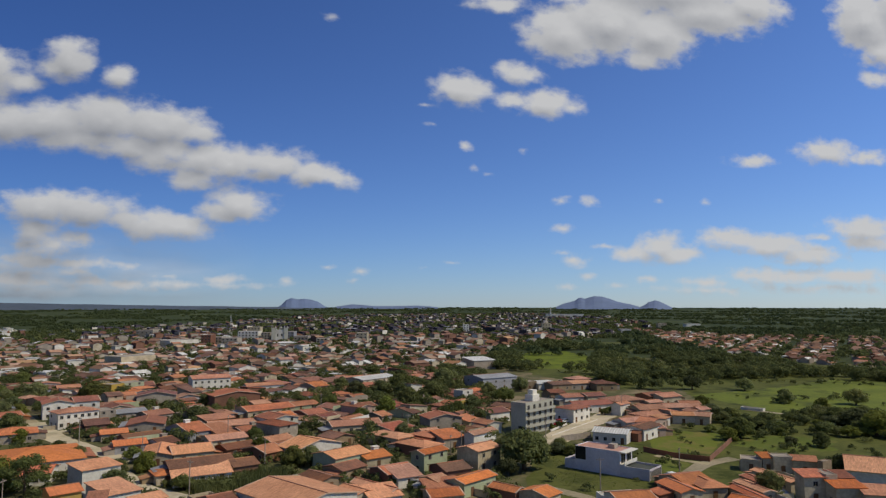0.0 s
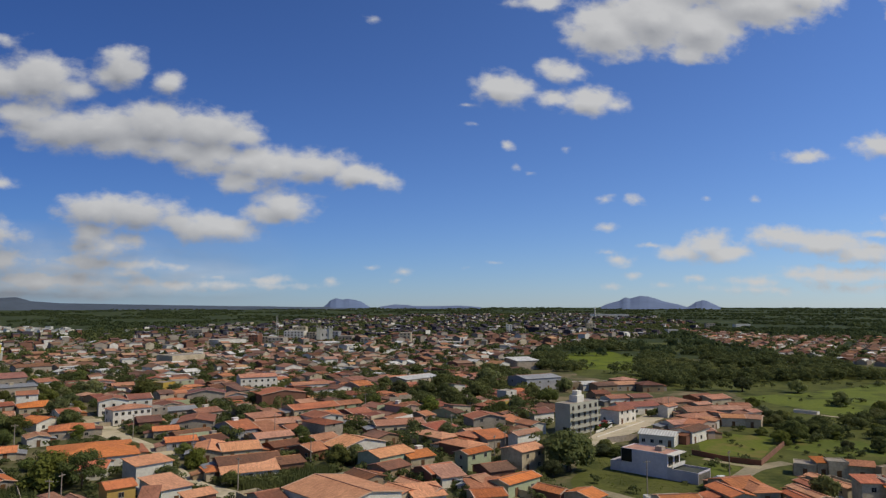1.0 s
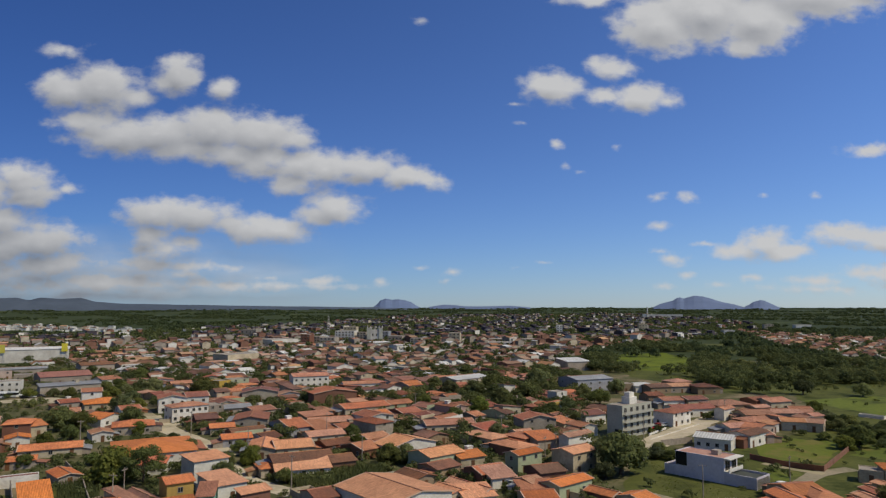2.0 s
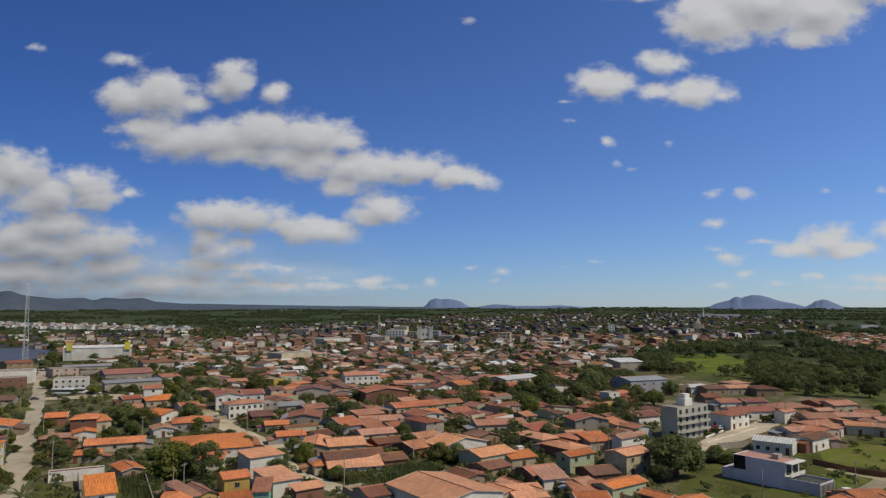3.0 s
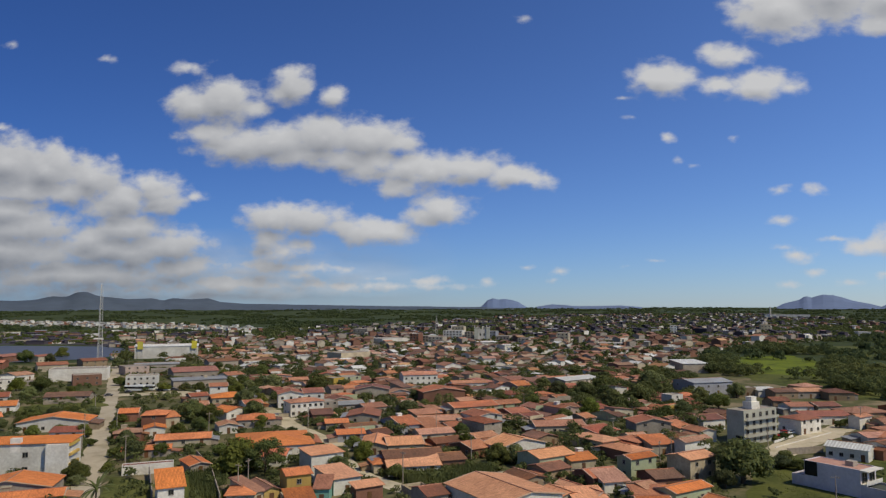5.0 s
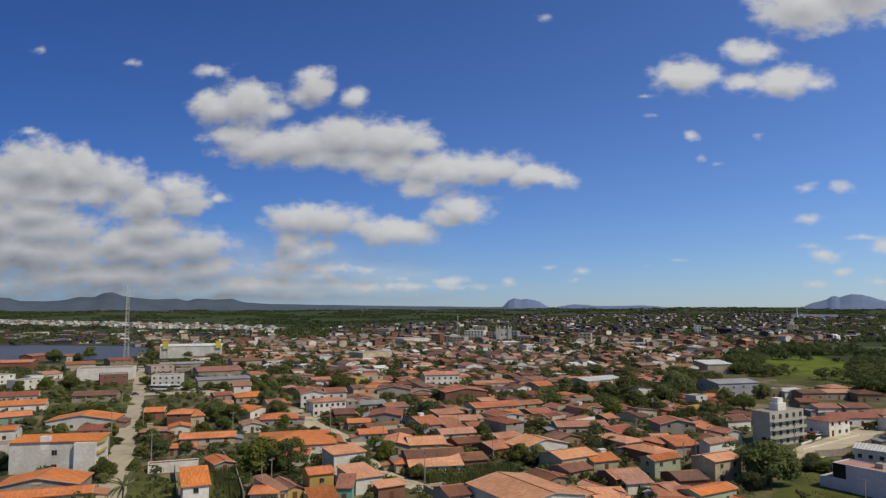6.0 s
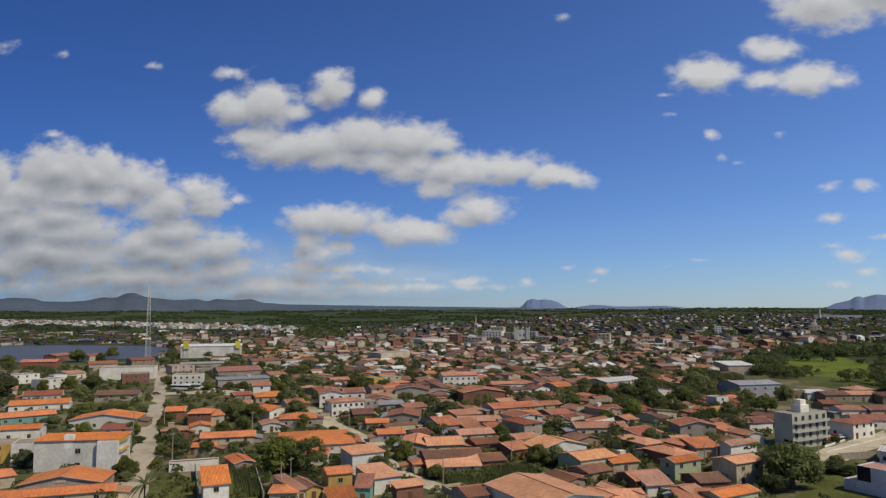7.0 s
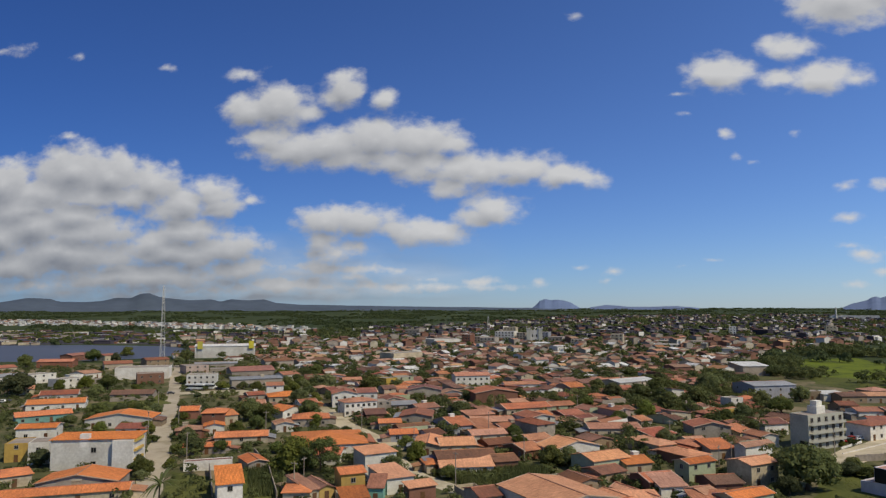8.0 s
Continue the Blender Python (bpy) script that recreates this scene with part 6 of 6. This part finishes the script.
house(84.0, 269.5, 48, 6.0, 5.0, 3.2, "s", 0.5, "white", "salmon")
house(137.0, 308.4, -45, 9.5, 3.0, 1.3, "f", 0, "white", "slab", wins=0)
tree(-179.3, 296.0, 6.7)
tree(-195.4, 317.1, 7.2)
tree(-212.6, 339.4, 7.1)
tree(-229.2, 360.0, 6.9)
tree(-248.2, 383.5, 6.6)
tree(-267.7, 407.1, 6.3)
tree(-292.4, 437.7, 6.8)
tree(-316.3, 464.6, 6.3)
tree(-204.0, 329.0, 6.2)
tree(-226.4, 357.8, 6.1)
tree(-239.6, 372.6, 5.7)
house(70.5, 263.9, 24, 9.4, 8.0, 3.0, "g", 1.2, "white", "salmon")
house(74.4, 250.3, 20, 6.7, 8.0, 2.9, "g", 1, "pink", "salmon")
house(70.7, 332.4, 24, 10.3, 9.0, 3.7, "g", 1.4, "cream", "red")
house(59.9, 329.6, 22, 10.5, 9.0, 3.5, "g", 1.2, "white", "red")
house(109.1, 310.5, 0, 8.5, 8.0, 2.9, "g", 1.2, "cream", "salmon")
house(-304.0, 258.8, 43, 16.7, 12.0, 3.0, "g", 1.6, "white", "red")
house(-350.9, 307.5, 79, 7.9, 6.0, 6.4, "f", 0, "white", "slab")
house(-349.2, 319.8, 52, 12.2, 8.0, 2.5, "f", 0, "grey", "slab", wins=0)
house(-515.2, 451.3, 101, 21.3, 12.0, 4.6, "g", 1.6, "brick", "red")
house(-485.2, 459.2, 87, 15.0, 10.0, 4.6, "g", 1.4, "cream", "red")
house(-349.3, 432.8, 40, 30.4, 10.0, 3.4, "g", 1, "grey", "metal_grey", wins=0)
house(-316.5, 396.6, 39, 13.3, 10.0, 3.8, "f", 0, "grey", "slab")
house(-251.4, 380.4, 61, 11.1, 12.0, 3.4, "g", 1.4, "white", "salmon")
house(-312.6, 459.2, 50, 22.0, 14.0, 4.6, "g", 1.4, "grey", "brown")
house(-469.0, 352.5, 75, 11.0, 12.0, 3.4, "g", 1.4, "cream", "orange")
house(-342.0, 268.1, 49, 10.2, 10.0, 2.9, "g", 1.4, "cream", "salmon")
tree(-492.0, 386.6, 12.0)
tree(-488.2, 446.3, 13.8)
tree(-514.1, 508.6, 12.7)
tree(-469.9, 452.8, 9.4)
tree(-330.4, 297.0, 8.6)
tree(-339.4, 288.1, 7.1)
tree(-353.4, 388.3, 5.9)
tree(-242.4, 323.5, 6.5)
tree(-231.9, 321.9, 7.0)
tree(-241.6, 285.9, 4.2)
tree(-228.1, 290.8, 4.8)
tree(-312.3, 426.1, 6.8)
tree(-314.0, 297.4, 10.4)
tree(-299.5, 276.5, 8.5)
tree(-287.3, 291.0, 6.6)
reeds(FIELDS[1], 1200, 5, 0.08, 0.25, "grass_tufts", "rough grass tufts beside the modern house", GRASS["meadow"])
pylon(-426.8, 506.1, 36, 4.5, 15)
pylon(-390.8, 532.2, 36, 4.5, 15)
stack(376, 2413, 36)
lattice_mast(-295, 961, 32)
vehicle(40.4, 271.3, 40, "car", "red")
vehicle(38.3, 266.3, 40, "car", "white")
vehicle(45.9, 275.2, 40, "car", "red")

# bushes along the sandy street and round the gardens
HEDGE = [
    (137.0, 250.0, 11.0), (143.0, 246.0, 10.0), (151.0, 250.0, 12.0), (156.0, 243.0, 12.5), (161.0, 237.0, 12.0), (150.0, 268.0, 11.0), (160.5, 272.0, 12.0), (169.0, 266.0, 12.5), (175.0, 252.0, 13.0), (157.0, 287.0, 8.0),
    (98.0, 256.0, 7.0), (107.0, 250.0, 8.0), (112.0, 246.0, 6.5), (121.0, 250.0, 6.0), (108.0, 282.0, 6.5), (104.0, 292.0, 7.0),
    (-243.0, 246.0, 8.0), (-236.0, 238.0, 8.5), (-228.0, 231.0, 8.0), (-250.0, 252.0, 7.0), (-246.0, 226.0, 7.0), (-240.3, 229.0, 7.0), (-127.6, 188.4, 7.5),
    (-205.0, 203.0, 8.0), (-212.0, 198.0, 7.5), (-142.7, 147.0, 6.5), (-177.7, 188.6, 6.0),
]
CROP = [(-128.1, 173.4), (-122.6, 177.8), (-96.7, 147.7), (-104.2, 142.6)]
for x, y, w in HEDGE:
    tree(x, y, w * 0.72, 0.8)
field(CROP, "grass", "crop_plot")
reeds(CROP, 2600, 8, 1.0, 2.4)

# ---- the rest of the town ----
def town_cells(poly, size_r, size_l, heading, seed, gap=4):
    """House plots on the street grid inside poly: x, y, heading."""
    rng = random.Random(seed)
    e2 = (math.sin(radians(heading)), math.cos(radians(heading)))
    e1 = (-e2[1], e2[0])
    xs, ys = [p[0] for p in poly], [p[1] for p in poly]
    reach = int(max(max(map(abs, xs)), max(map(abs, ys))) * 1.5 / size_r)
    for i in range(-reach, reach):
        for j in range(-reach, reach):
            if j % gap == 0 or i % 13 == 0:
                continue
            a, b = i * size_r + rng.uniform(-1, 1), j * size_l + rng.uniform(-1.5, 1.5)
            x, y = e2[0] * a + e1[0] * b, e2[1] * a + e1[1] * b
            if inside(x, y, poly):
                yield x, y, rng


def fill_town():
    made = 0
    walls = ["white", "white", "white", "cream", "grey", "brick", "tan", "tan", "green", "pink", "grey", "blue", "cream", "grey", "brick"]
    tiles = ["orange", "salmon", "red", "brown", "red", "brown", "salmon", "brown"]
    spots = sorted(town_cells(TOWN, 7.6, 12.2, 42, 3), key=lambda s: math.hypot(s[0], s[1]))
    for x, y, rng in spots:
        r = math.hypot(x, y)
        if r < 218 or any(inside(x, y, f) for f in OWN_STREETS) or not free(x, y, 3.4) or any(inside(x, y, f) for f in FIELDS) or any(math.hypot(x - a, y - b) < w * 0.5 + 2.5 for a, b, w in TREE_SPOTS):
            continue
        if rng.random() < (0.38 if inside(x, y, GROVE) else 0.32):
            if rng.random() < 0.9:
                TOWN_TREES.append((x, y, rng.uniform(4.5, 9)))
            continue
        if made < 130:
            made += 1
            kind = rng.choice("gggxhgs")
            house(x, y, 48 + rng.choice((0, 0, 90)) + rng.uniform(-5, 5) + 30 * noise.noise((x / 80, y / 80, 7)), rng.choice((5.5, 6.4, 7.2, 8.0, 9.5, 12.0)), rng.choice((6.5, 8.5, 9.5, 11, 13)), rng.choice((2.2, 2.3, 2.5, 2.5, 2.6, 2.8, 2.8, 3.3, 4.9)), kind, round(rng.uniform(1.0, 1.7), 1), rng.choice(walls), rng.choice(tiles), street_front=True)
        else:
            FAR_SPOTS.append((x, y, rng.choice((5, 6, 7, 8, 10, 13)), rng.choice((6, 8, 9.5, 11, 13)), 48 + rng.choice((0, 90)) + rng.uniform(-6, 6) + 30 * noise.noise((x / 80, y / 80, 7)), rng.choice((2.3, 2.4, 2.4, 2.6, 2.6, 2.8, 5.0))))


FAR_SPOTS, TOWN_TREES = [], []


def far_houses(name, spots, label, whites=0.12, metal=0.06, sheds=False):
    """Houses too far off to count, as one mesh of walls and pitched roofs."""
    rng = random.Random(11)
    mats = [WALL["white"], WALL["cream"], WALL["grey"], WALL["brick"], FAR_TILE, FAR_TILE_PALE, ROOF["metal_white"], FAR_TILE_DARK, SHED_ROOF, ROOF["metal_grey"]]
    verts, faces, index = [], [], []
    for x, y, w, d, turn, h in spots:
        a = radians(turn)
        z, rise = ground_z(x, y) - 0.3, rng.uniform(1.2, 2.0)
        far_off = math.hypot(x, y) > (540 if x > 200 else 780)
        wall = rng.choices((0, 1, 2, 3), (0.5, 0.8, 4, 3) if far_off else (3, 2.5, 3, 2))[0]
        tile = 6 if rng.random() < metal else rng.choices((4, 5, 7), (1.2, 1.5, 5) if far_off else (3, 2.5, 5))[0]
        if rng.random() < (whites if not far_off or whites > 0.3 else 0.06):
            wall, rise, tile = 0, 0.25, rng.choice((2, 6))
        # quarters under cloud shade: the shade is painted as dark walls and roofs
        if sheds:
            wall, rise, tile = rng.choice((8, 3, 8, 8, 2)), rng.uniform(0.3, 1.0), rng.choice((7, 8, 8, 8, 8, 9))
        put = lambda px, py, pz: verts.append((x + px * math.cos(a) - py * math.sin(a), y + px * math.sin(a) + py * math.cos(a), z + pz))
        n = len(verts)
        for pz in (0, h):
            for px, py in ((-w / 2, -d / 2), (w / 2, -d / 2), (w / 2, d / 2), (-w / 2, d / 2)):
                put(px, py, pz)
        put(-w / 2, 0, h + rise - 0.1), put(w / 2, 0, h + rise - 0.1)
        faces += [(n, n + 1, n + 5, n + 4), (n + 1, n + 2, n + 6, n + 9, n + 5), (n + 2, n + 3, n + 7, n + 6), (n + 3, n, n + 4, n + 8, n + 7)]
        index += [wall] * 4
        n = len(verts)
        if rng.random() < 0.55:
            # a lower annex with a shed roof at the rear or front
            s, aw, ad, ah = rng.choice((-1, 1)), w * rng.uniform(0.35, 0.9), rng.uniform(2, 4), h - 0.5
            ax = rng.uniform(-0.5, 0.5) * (w - aw)
            y0, y1 = sorted((s * d / 2, s * (d / 2 + ad)))
            for px, py, pz in ((ax - aw / 2, y0, 0), (ax + aw / 2, y0, 0), (ax + aw / 2, y1, 0), (ax - aw / 2, y1, 0)):
                put(px, py, pz)
            for px, py in ((ax - aw / 2, y0), (ax + aw / 2, y0), (ax + aw / 2, y1), (ax - aw / 2, y1)):
                put(px, py, ah - (0.6 if abs(py) > d / 2 + 0.1 else 0.0))
            faces += [(n, n + 1, n + 5, n + 4), (n + 1, n + 2, n + 6, n + 5), (n + 2, n + 3, n + 7, n + 6), (n + 3, n, n + 4, n + 7)]
            index += [rng.choice((0, 1, 2, 3))] * 4
            m = len(verts)
            for px, py in ((ax - aw / 2 - 0.3, y0), (ax + aw / 2 + 0.3, y0), (ax + aw / 2 + 0.3, y1), (ax - aw / 2 - 0.3, y1)):
                put(px, py, ah + 0.05 - (0.6 if abs(py) > d / 2 + 0.1 else 0.0))
            faces.append((m, m + 1, m + 2, m + 3))
            index.append(rng.choice((4, 5, 7, 7, 6)))
            n = len(verts)
        if rng.random() < 0.3:
            # a painted street front rising over the eaves
            fh = h + rng.uniform(0.4, 1.1)
            for py in (-d / 2 - 0.6, -d / 2 - 0.75):
                for px, pz in ((-w / 2, 0), (w / 2, 0), (w / 2, fh), (-w / 2, fh)):
                    put(px, py, pz)
            faces += [(n, n + 1, n + 2, n + 3), (n + 4, n + 7, n + 6, n + 5), (n + 3, n + 2, n + 6, n + 7), (n, n + 3, n + 7, n + 4), (n + 1, n + 5, n + 6, n + 2)]
            index += [rng.choice((2, 1, 2, 0) if far_off else (0, 0, 1))] * 5
            n = len(verts)
        o = 0.5
        for px, py, pz in ((-w / 2 - o, -d / 2 - o, h - 0.1), (w / 2 + o, -d / 2 - o, h - 0.1), (w / 2 + o, 0, h + rise), (-w / 2 - o, 0, h + rise), (w / 2 + o, d / 2 + o, h - 0.1), (-w / 2 - o, d / 2 + o, h - 0.1)):
            put(px, py, pz)
        faces += [(n, n + 1, n + 2, n + 3), (n + 3, n + 2, n + 4, n + 5)]
        index += [tile] * 2
    me = bpy.data.meshes.new(name)
    me.from_pydata(verts, [], faces)
    for m in mats:
        me.materials.append(m)
    me.polygons.foreach_set("material_index", index)
    tagged(new(name, me), label, "houses", kind="stuff")


FAR_TILE = material("far_tile", (0.36, 0.185, 0.125), dark=(0.22, 0.12, 0.085), grain=0.8, coarse=0.02, island=True, vary=0.3, gloss=0.06)
FAR_TILE_PALE = material("far_tile_pale", (0.42, 0.25, 0.17), dark=(0.25, 0.15, 0.11), grain=0.8, coarse=0.02, island=True, vary=0.3, gloss=0.06)
# near-black purple grey that stands in for a cloud's shadow
SHED_ROOF = material("cloud_shaded_roof", (0.08, 0.068, 0.075), dark=(0.045, 0.038, 0.045), grain=0.8, coarse=0.02, island=True, vary=0.3, warm_tint=False)
FAR_TILE_DARK = material("far_tile_dark", (0.20, 0.105, 0.075), dark=(0.12, 0.07, 0.055), grain=0.8, coarse=0.02, island=True, vary=0.3, gloss=0.06)


def woods(name, spots, sprays, label, mat=None, tall=0.75):
    """Tree crowns as one mesh: each a cloud of small leaf sprays round a few lobes."""
    rng = np.random.default_rng(4)
    verts, faces = [], []
    n = 0
    for x, y, w in spots:
        k = sprays
        lobe = rng.normal(0, 0.22, (7, 3)) * (1, 1, 0.7)
        c = lobe[rng.integers(0, 7, k)]
        d = rng.normal(0, 1, (k, 3))
        d /= np.linalg.norm(d, axis=1)[:, None]
        d[:, 2] = np.abs(d[:, 2]) * 1.0 - 0.15
        p = (c + d * rng.uniform(0.22, 0.31, (k, 1))) * (w, w, w * tall) + (x, y, ground_z(x, y) + w * tall * 0.5)
        s = w * 1.3 / math.sqrt(k)
        nrm = d + rng.normal(0, 0.28, (k, 3))
        a = np.cross(nrm, rng.normal(0, 1, (k, 3)))
        a /= np.linalg.norm(a, axis=1)[:, None]
        b = np.cross(nrm, a)
        b /= np.linalg.norm(b, axis=1)[:, None]
        q = np.stack((p + a * s, p + b * s * 0.8, p - a * s * 0.7 - b * s * 0.5), 1).reshape(-1, 3)
        verts.append(q)
        faces.append(np.arange(n, n + 3 * k).reshape(-1, 3))
        n += 3 * k
    me = bpy.data.meshes.new(name)
    me.from_pydata(np.concatenate(verts).tolist(), [], np.concatenate(faces).tolist())
    me.materials.append(mat or WOODS)
    tagged(new(name, me), label, "woods", kind="stuff")


TOWN = [(-170, 117), (-534, 361), (-406, 445), (-383, 571), (-257, 661), (-44, 639), (21, 547), (24, 383), (29, 295), (20, 250), (15, 199), (20, 168)]
OWN_STREETS = []
streets = [(-363, 244), (-605, 404), (-324, 505), (-186, 308)]
OWN_STREETS.append(streets)
streets = [(-372, 250), (-291, 317), (-130, 129), (-168, 114)]
OWN_STREETS.append(streets)
streets = [(-254, 281), (-208, 310), (-125, 222), (-70, 151), (-125, 131)]
OWN_STREETS.append(streets)
OLD_TOWN = [(-422, 470), (-706, 807), (-686, 1094), (-563, 1516), (-487, 2654), (297, 3120), (605, 2678), (474, 1463), (218, 967), (60, 769), (21, 547), (-44, 639), (-257, 661), (-383, 571)]
EAST_QUARTER = [(365, 1330), (394, 1218), (439, 1041), (649, 973), (341, 502), (309, 502), (290, 577), (275, 680), (274, 828)]
LAKE = [(-620, 386), (-882, 549), (-709, 634), (-599, 647), (-526, 615), (-471, 540), (-474, 485), (-509, 439)]
FAR_BANK = [(-850, 522), (-1330, 815), (-1098, 930), (-879, 1012), (-640, 941), (-590, 808), (-560, 640), (-612, 662), (-730, 662)]
WHITE_ROW = [(-1719, 1130), (-2203, 1447), (-1961, 1562), (-1274, 1456), (-804, 1293), (-697, 1121), (-1030, 1177), (-1518, 1210)]
BELT = [(24, 522), (79, 802), (227, 878), (222, 656), (268, 534), (306, 450), (261, 384), (247, 450), (183, 436), (136, 383), (111, 383), (98, 435), (104, 479), (61, 479)]
SCRUB = [(114, 300), (129, 282), (156, 294), (207, 306), (156, 231), (140, 248), (105, 253)]
GROVE = [(-52, 355), (-61, 475), (-24, 505), (20, 537), (35, 399), (15, 305), (-5, 300), (-26, 320)]

def make_lake():
    bm = bmesh.new()
    bm.faces.new([bm.verts.new((x, y, 0.05)) for x, y in LAKE])
    tagged(new("lake", to_mesh("lake", bm, WATER)), "still blue-grey lake behind the houses", "water", kind="structure")


def far_bank():
    bm = bmesh.new()
    pts = []
    for (x0, y0), (x1, y1) in zip(FAR_BANK, FAR_BANK[1:] + FAR_BANK[:1]):
        n = max(2, int(math.hypot(x1 - x0, y1 - y0) / 12))
        for i in range(n):
            x, y = x0 + (x1 - x0) * i / n, y0 + (y1 - y0) * i / n
            pts.append((x + 14 * noise.noise((x / 40, y / 40, 0)), y + 14 * noise.noise((x / 40, y / 40, 9))))
    bm.faces.new([bm.verts.new((x, y, 0.04 + ground_z(x, y))) for x, y in pts])
    bmesh.ops.triangulate(bm, faces=bm.faces[:])
    tagged(new("lake_bank", to_mesh("lake_bank", bm, SHORE)), "shore with scrub along the lake, its earth darkened for cloud shade", "ground", kind="structure")


# the cloud shade over the bank is put into this dark purplish colour
SHORE = material("cloud_shaded_shore", (0.062, 0.055, 0.055), dark=(0.036, 0.034, 0.035), grain=0.2, coarse=0.012, vary=0, patch=(0.15, 0.135, 0.125), patch_size=0.006, warm_tint=False)
far_bank()
make_lake()
FIELDS.append(LAKE)
# far bank trees take the dark leaves to imitate a cloud's shadow
woods("far_bank_trees", [(x, y, g.uniform(5, 9)) for x, y, g in scatter(FAR_BANK, 420, 1)], 70, "belt of trees along the lake's far bank, leaves darkened for cloud shade", LEAF_DARK)
woods("green_belt", [(x, y, g.uniform(5, 11)) for x, y, g in scatter(BELT, 3000, 2) if noise.noise((x / 48, y / 48, 1)) > -0.08 + 0.15 * (math.hypot(x, y) > 620) and not any(inside(x, y, f) for f in FIELDS[1:])], 230, "dense dark green woods and thickets")
woods("scrub", [(x, y, g.uniform(2, 6)) for x, y, g in scatter(SCRUB, 270, 3) if noise.noise((x / 16, y / 16, 8)) > 0.1 and free(x, y, 2.5)], 230, "bushes and small trees along the meadow")
woods("meadow_bushes", [(x, y, g.uniform(1.2, 3.6)) for x, y, g in scatter(FIELDS[0], 900, 6) if noise.noise((x / 40, y / 40, 2)) > 0.02 and free(x, y, 2.0)], 60, "low bushes and weeds over the grassland")
woods("grove", [(x, y, g.uniform(3, 7.5)) for x, y, g in scatter(GROVE, 460, 5) if free(x, y, 1.8) and noise.noise((x / 22, y / 22, 6)) > -0.12], 220, "garden trees crowding between the houses")


def old_town_share(x, y):
    """How many plots are built on: dense near the centre, in scattered quarters further out."""
    r, quarter = math.hypot(x, y), noise.noise((x / 240, y / 240, 5))
    if r < 800:
        return 0.7
    if r < 1000:
        return 0.4
    return (0.4 if r < 1450 else 0.28) if quarter > -0.12 else 0.03


for x, y, g in town_cells(OLD_TOWN, 10, 14.5, 44, 8):
    if free(x, y, 6) and not any(inside(x, y, f) for f in FIELDS) and g.random() < old_town_share(x, y):
        FAR_SPOTS.append((x, y, g.uniform(6.5, 12), g.uniform(8, 14), 46 + g.choice((0, 90)), g.choice((3.3, 3.6, 4.5, 6.0, 6.5, 9.0) if math.hypot(x, y) > 750 else (3.3, 3.6, 6.0))))
east = [(x, y, g.uniform(6, 10), g.uniform(6, 10), 30 + g.choice((0, 90)), g.choice((3.0, 3.4))) for x, y, g in town_cells(EAST_QUARTER, 9.5, 13, 30, 9) if g.random() < 0.75]
far_houses("east_quarter_houses", east, "far quarter of small houses with clay-tile roofs among trees")
west = [(x, y, g.uniform(6, 12), g.uniform(6, 12), g.uniform(0, 180), g.choice((3, 4, 4, 6))) for x, y, g in scatter(WHITE_ROW, 700, 12)]
shore = [(x, y, g.uniform(8, 22), g.uniform(8, 16), g.uniform(20, 70), g.choice((2.6, 3.0, 3.6, 4.5))) for x, y, g in scatter(FAR_BANK, 300, 17) if noise.noise((x / 70, y / 70, 4)) > -0.25]
far_houses("lake_bank_sheds", shore, "low sheds and houses crowding the far shore, coloured dark for cloud shade", sheds=True)
far_houses("west_quarter_houses", west, "row of far white houses beyond the lake", 0.8, 0.2)
woods("quarter_trees", [(x, y, g.uniform(5, 10)) for x, y, g in scatter(EAST_QUARTER, 240, 13)] + [(x, y, g.uniform(5, 10)) for x, y, g in scatter(OLD_TOWN, 8000, 14) if free(x, y, 4)], 34, "trees between the far houses")


def plain_trees():
    rng = random.Random(21)
    spots = []
    while len(spots) < 8600:
        a, r = radians(rng.uniform(-58, 38)), 640 + 4160 * rng.random() ** 0.8
        x, y = r * math.sin(a), r * math.cos(a)
        if (r > 950 or a > 0.05) and noise.noise((x / 260, y / 260, 3)) > (-0.4 if r < 1500 and a > 0.05 else 0.02) and not any(inside(x, y, f) for f in (LAKE, OLD_TOWN, EAST_QUARTER, WHITE_ROW, TOWN, FAR_BANK)):
            spots.append((x, y, rng.uniform(7, 17)))
    woods("plain_trees", spots, 40, "scattered woods over the far plain", PLAIN_WOODS, 0.42)


plain_trees()


fill_town()
woods("garden_shrubs", [(x, y, g.uniform(1.2, 4.2)) for x, y, g in scatter(TOWN, 12000, 31) if free(x, y, 0.5) and (g.random() < 0.45 or not any(inside(x, y, f) for f in OWN_STREETS))], 90, "weeds, shrubs and small garden trees in the yards", WOODS)
woods("town_trees", TOWN_TREES, 420, "dark green garden trees among the houses", WOODS, 0.85)
far_houses("far_houses", [s for s in FAR_SPOTS if math.hypot(s[0], s[1]) < 1000], "dense quarter of low houses with clay-tile roofs")
# dark palette in place of the cloud shadow on the far edge
far_houses("outskirts_houses", [s for s in FAR_SPOTS if math.hypot(s[0], s[1]) >= 1000], "grey and brown houses on the far edge of town, darkened for cloud shade", sheds=True)
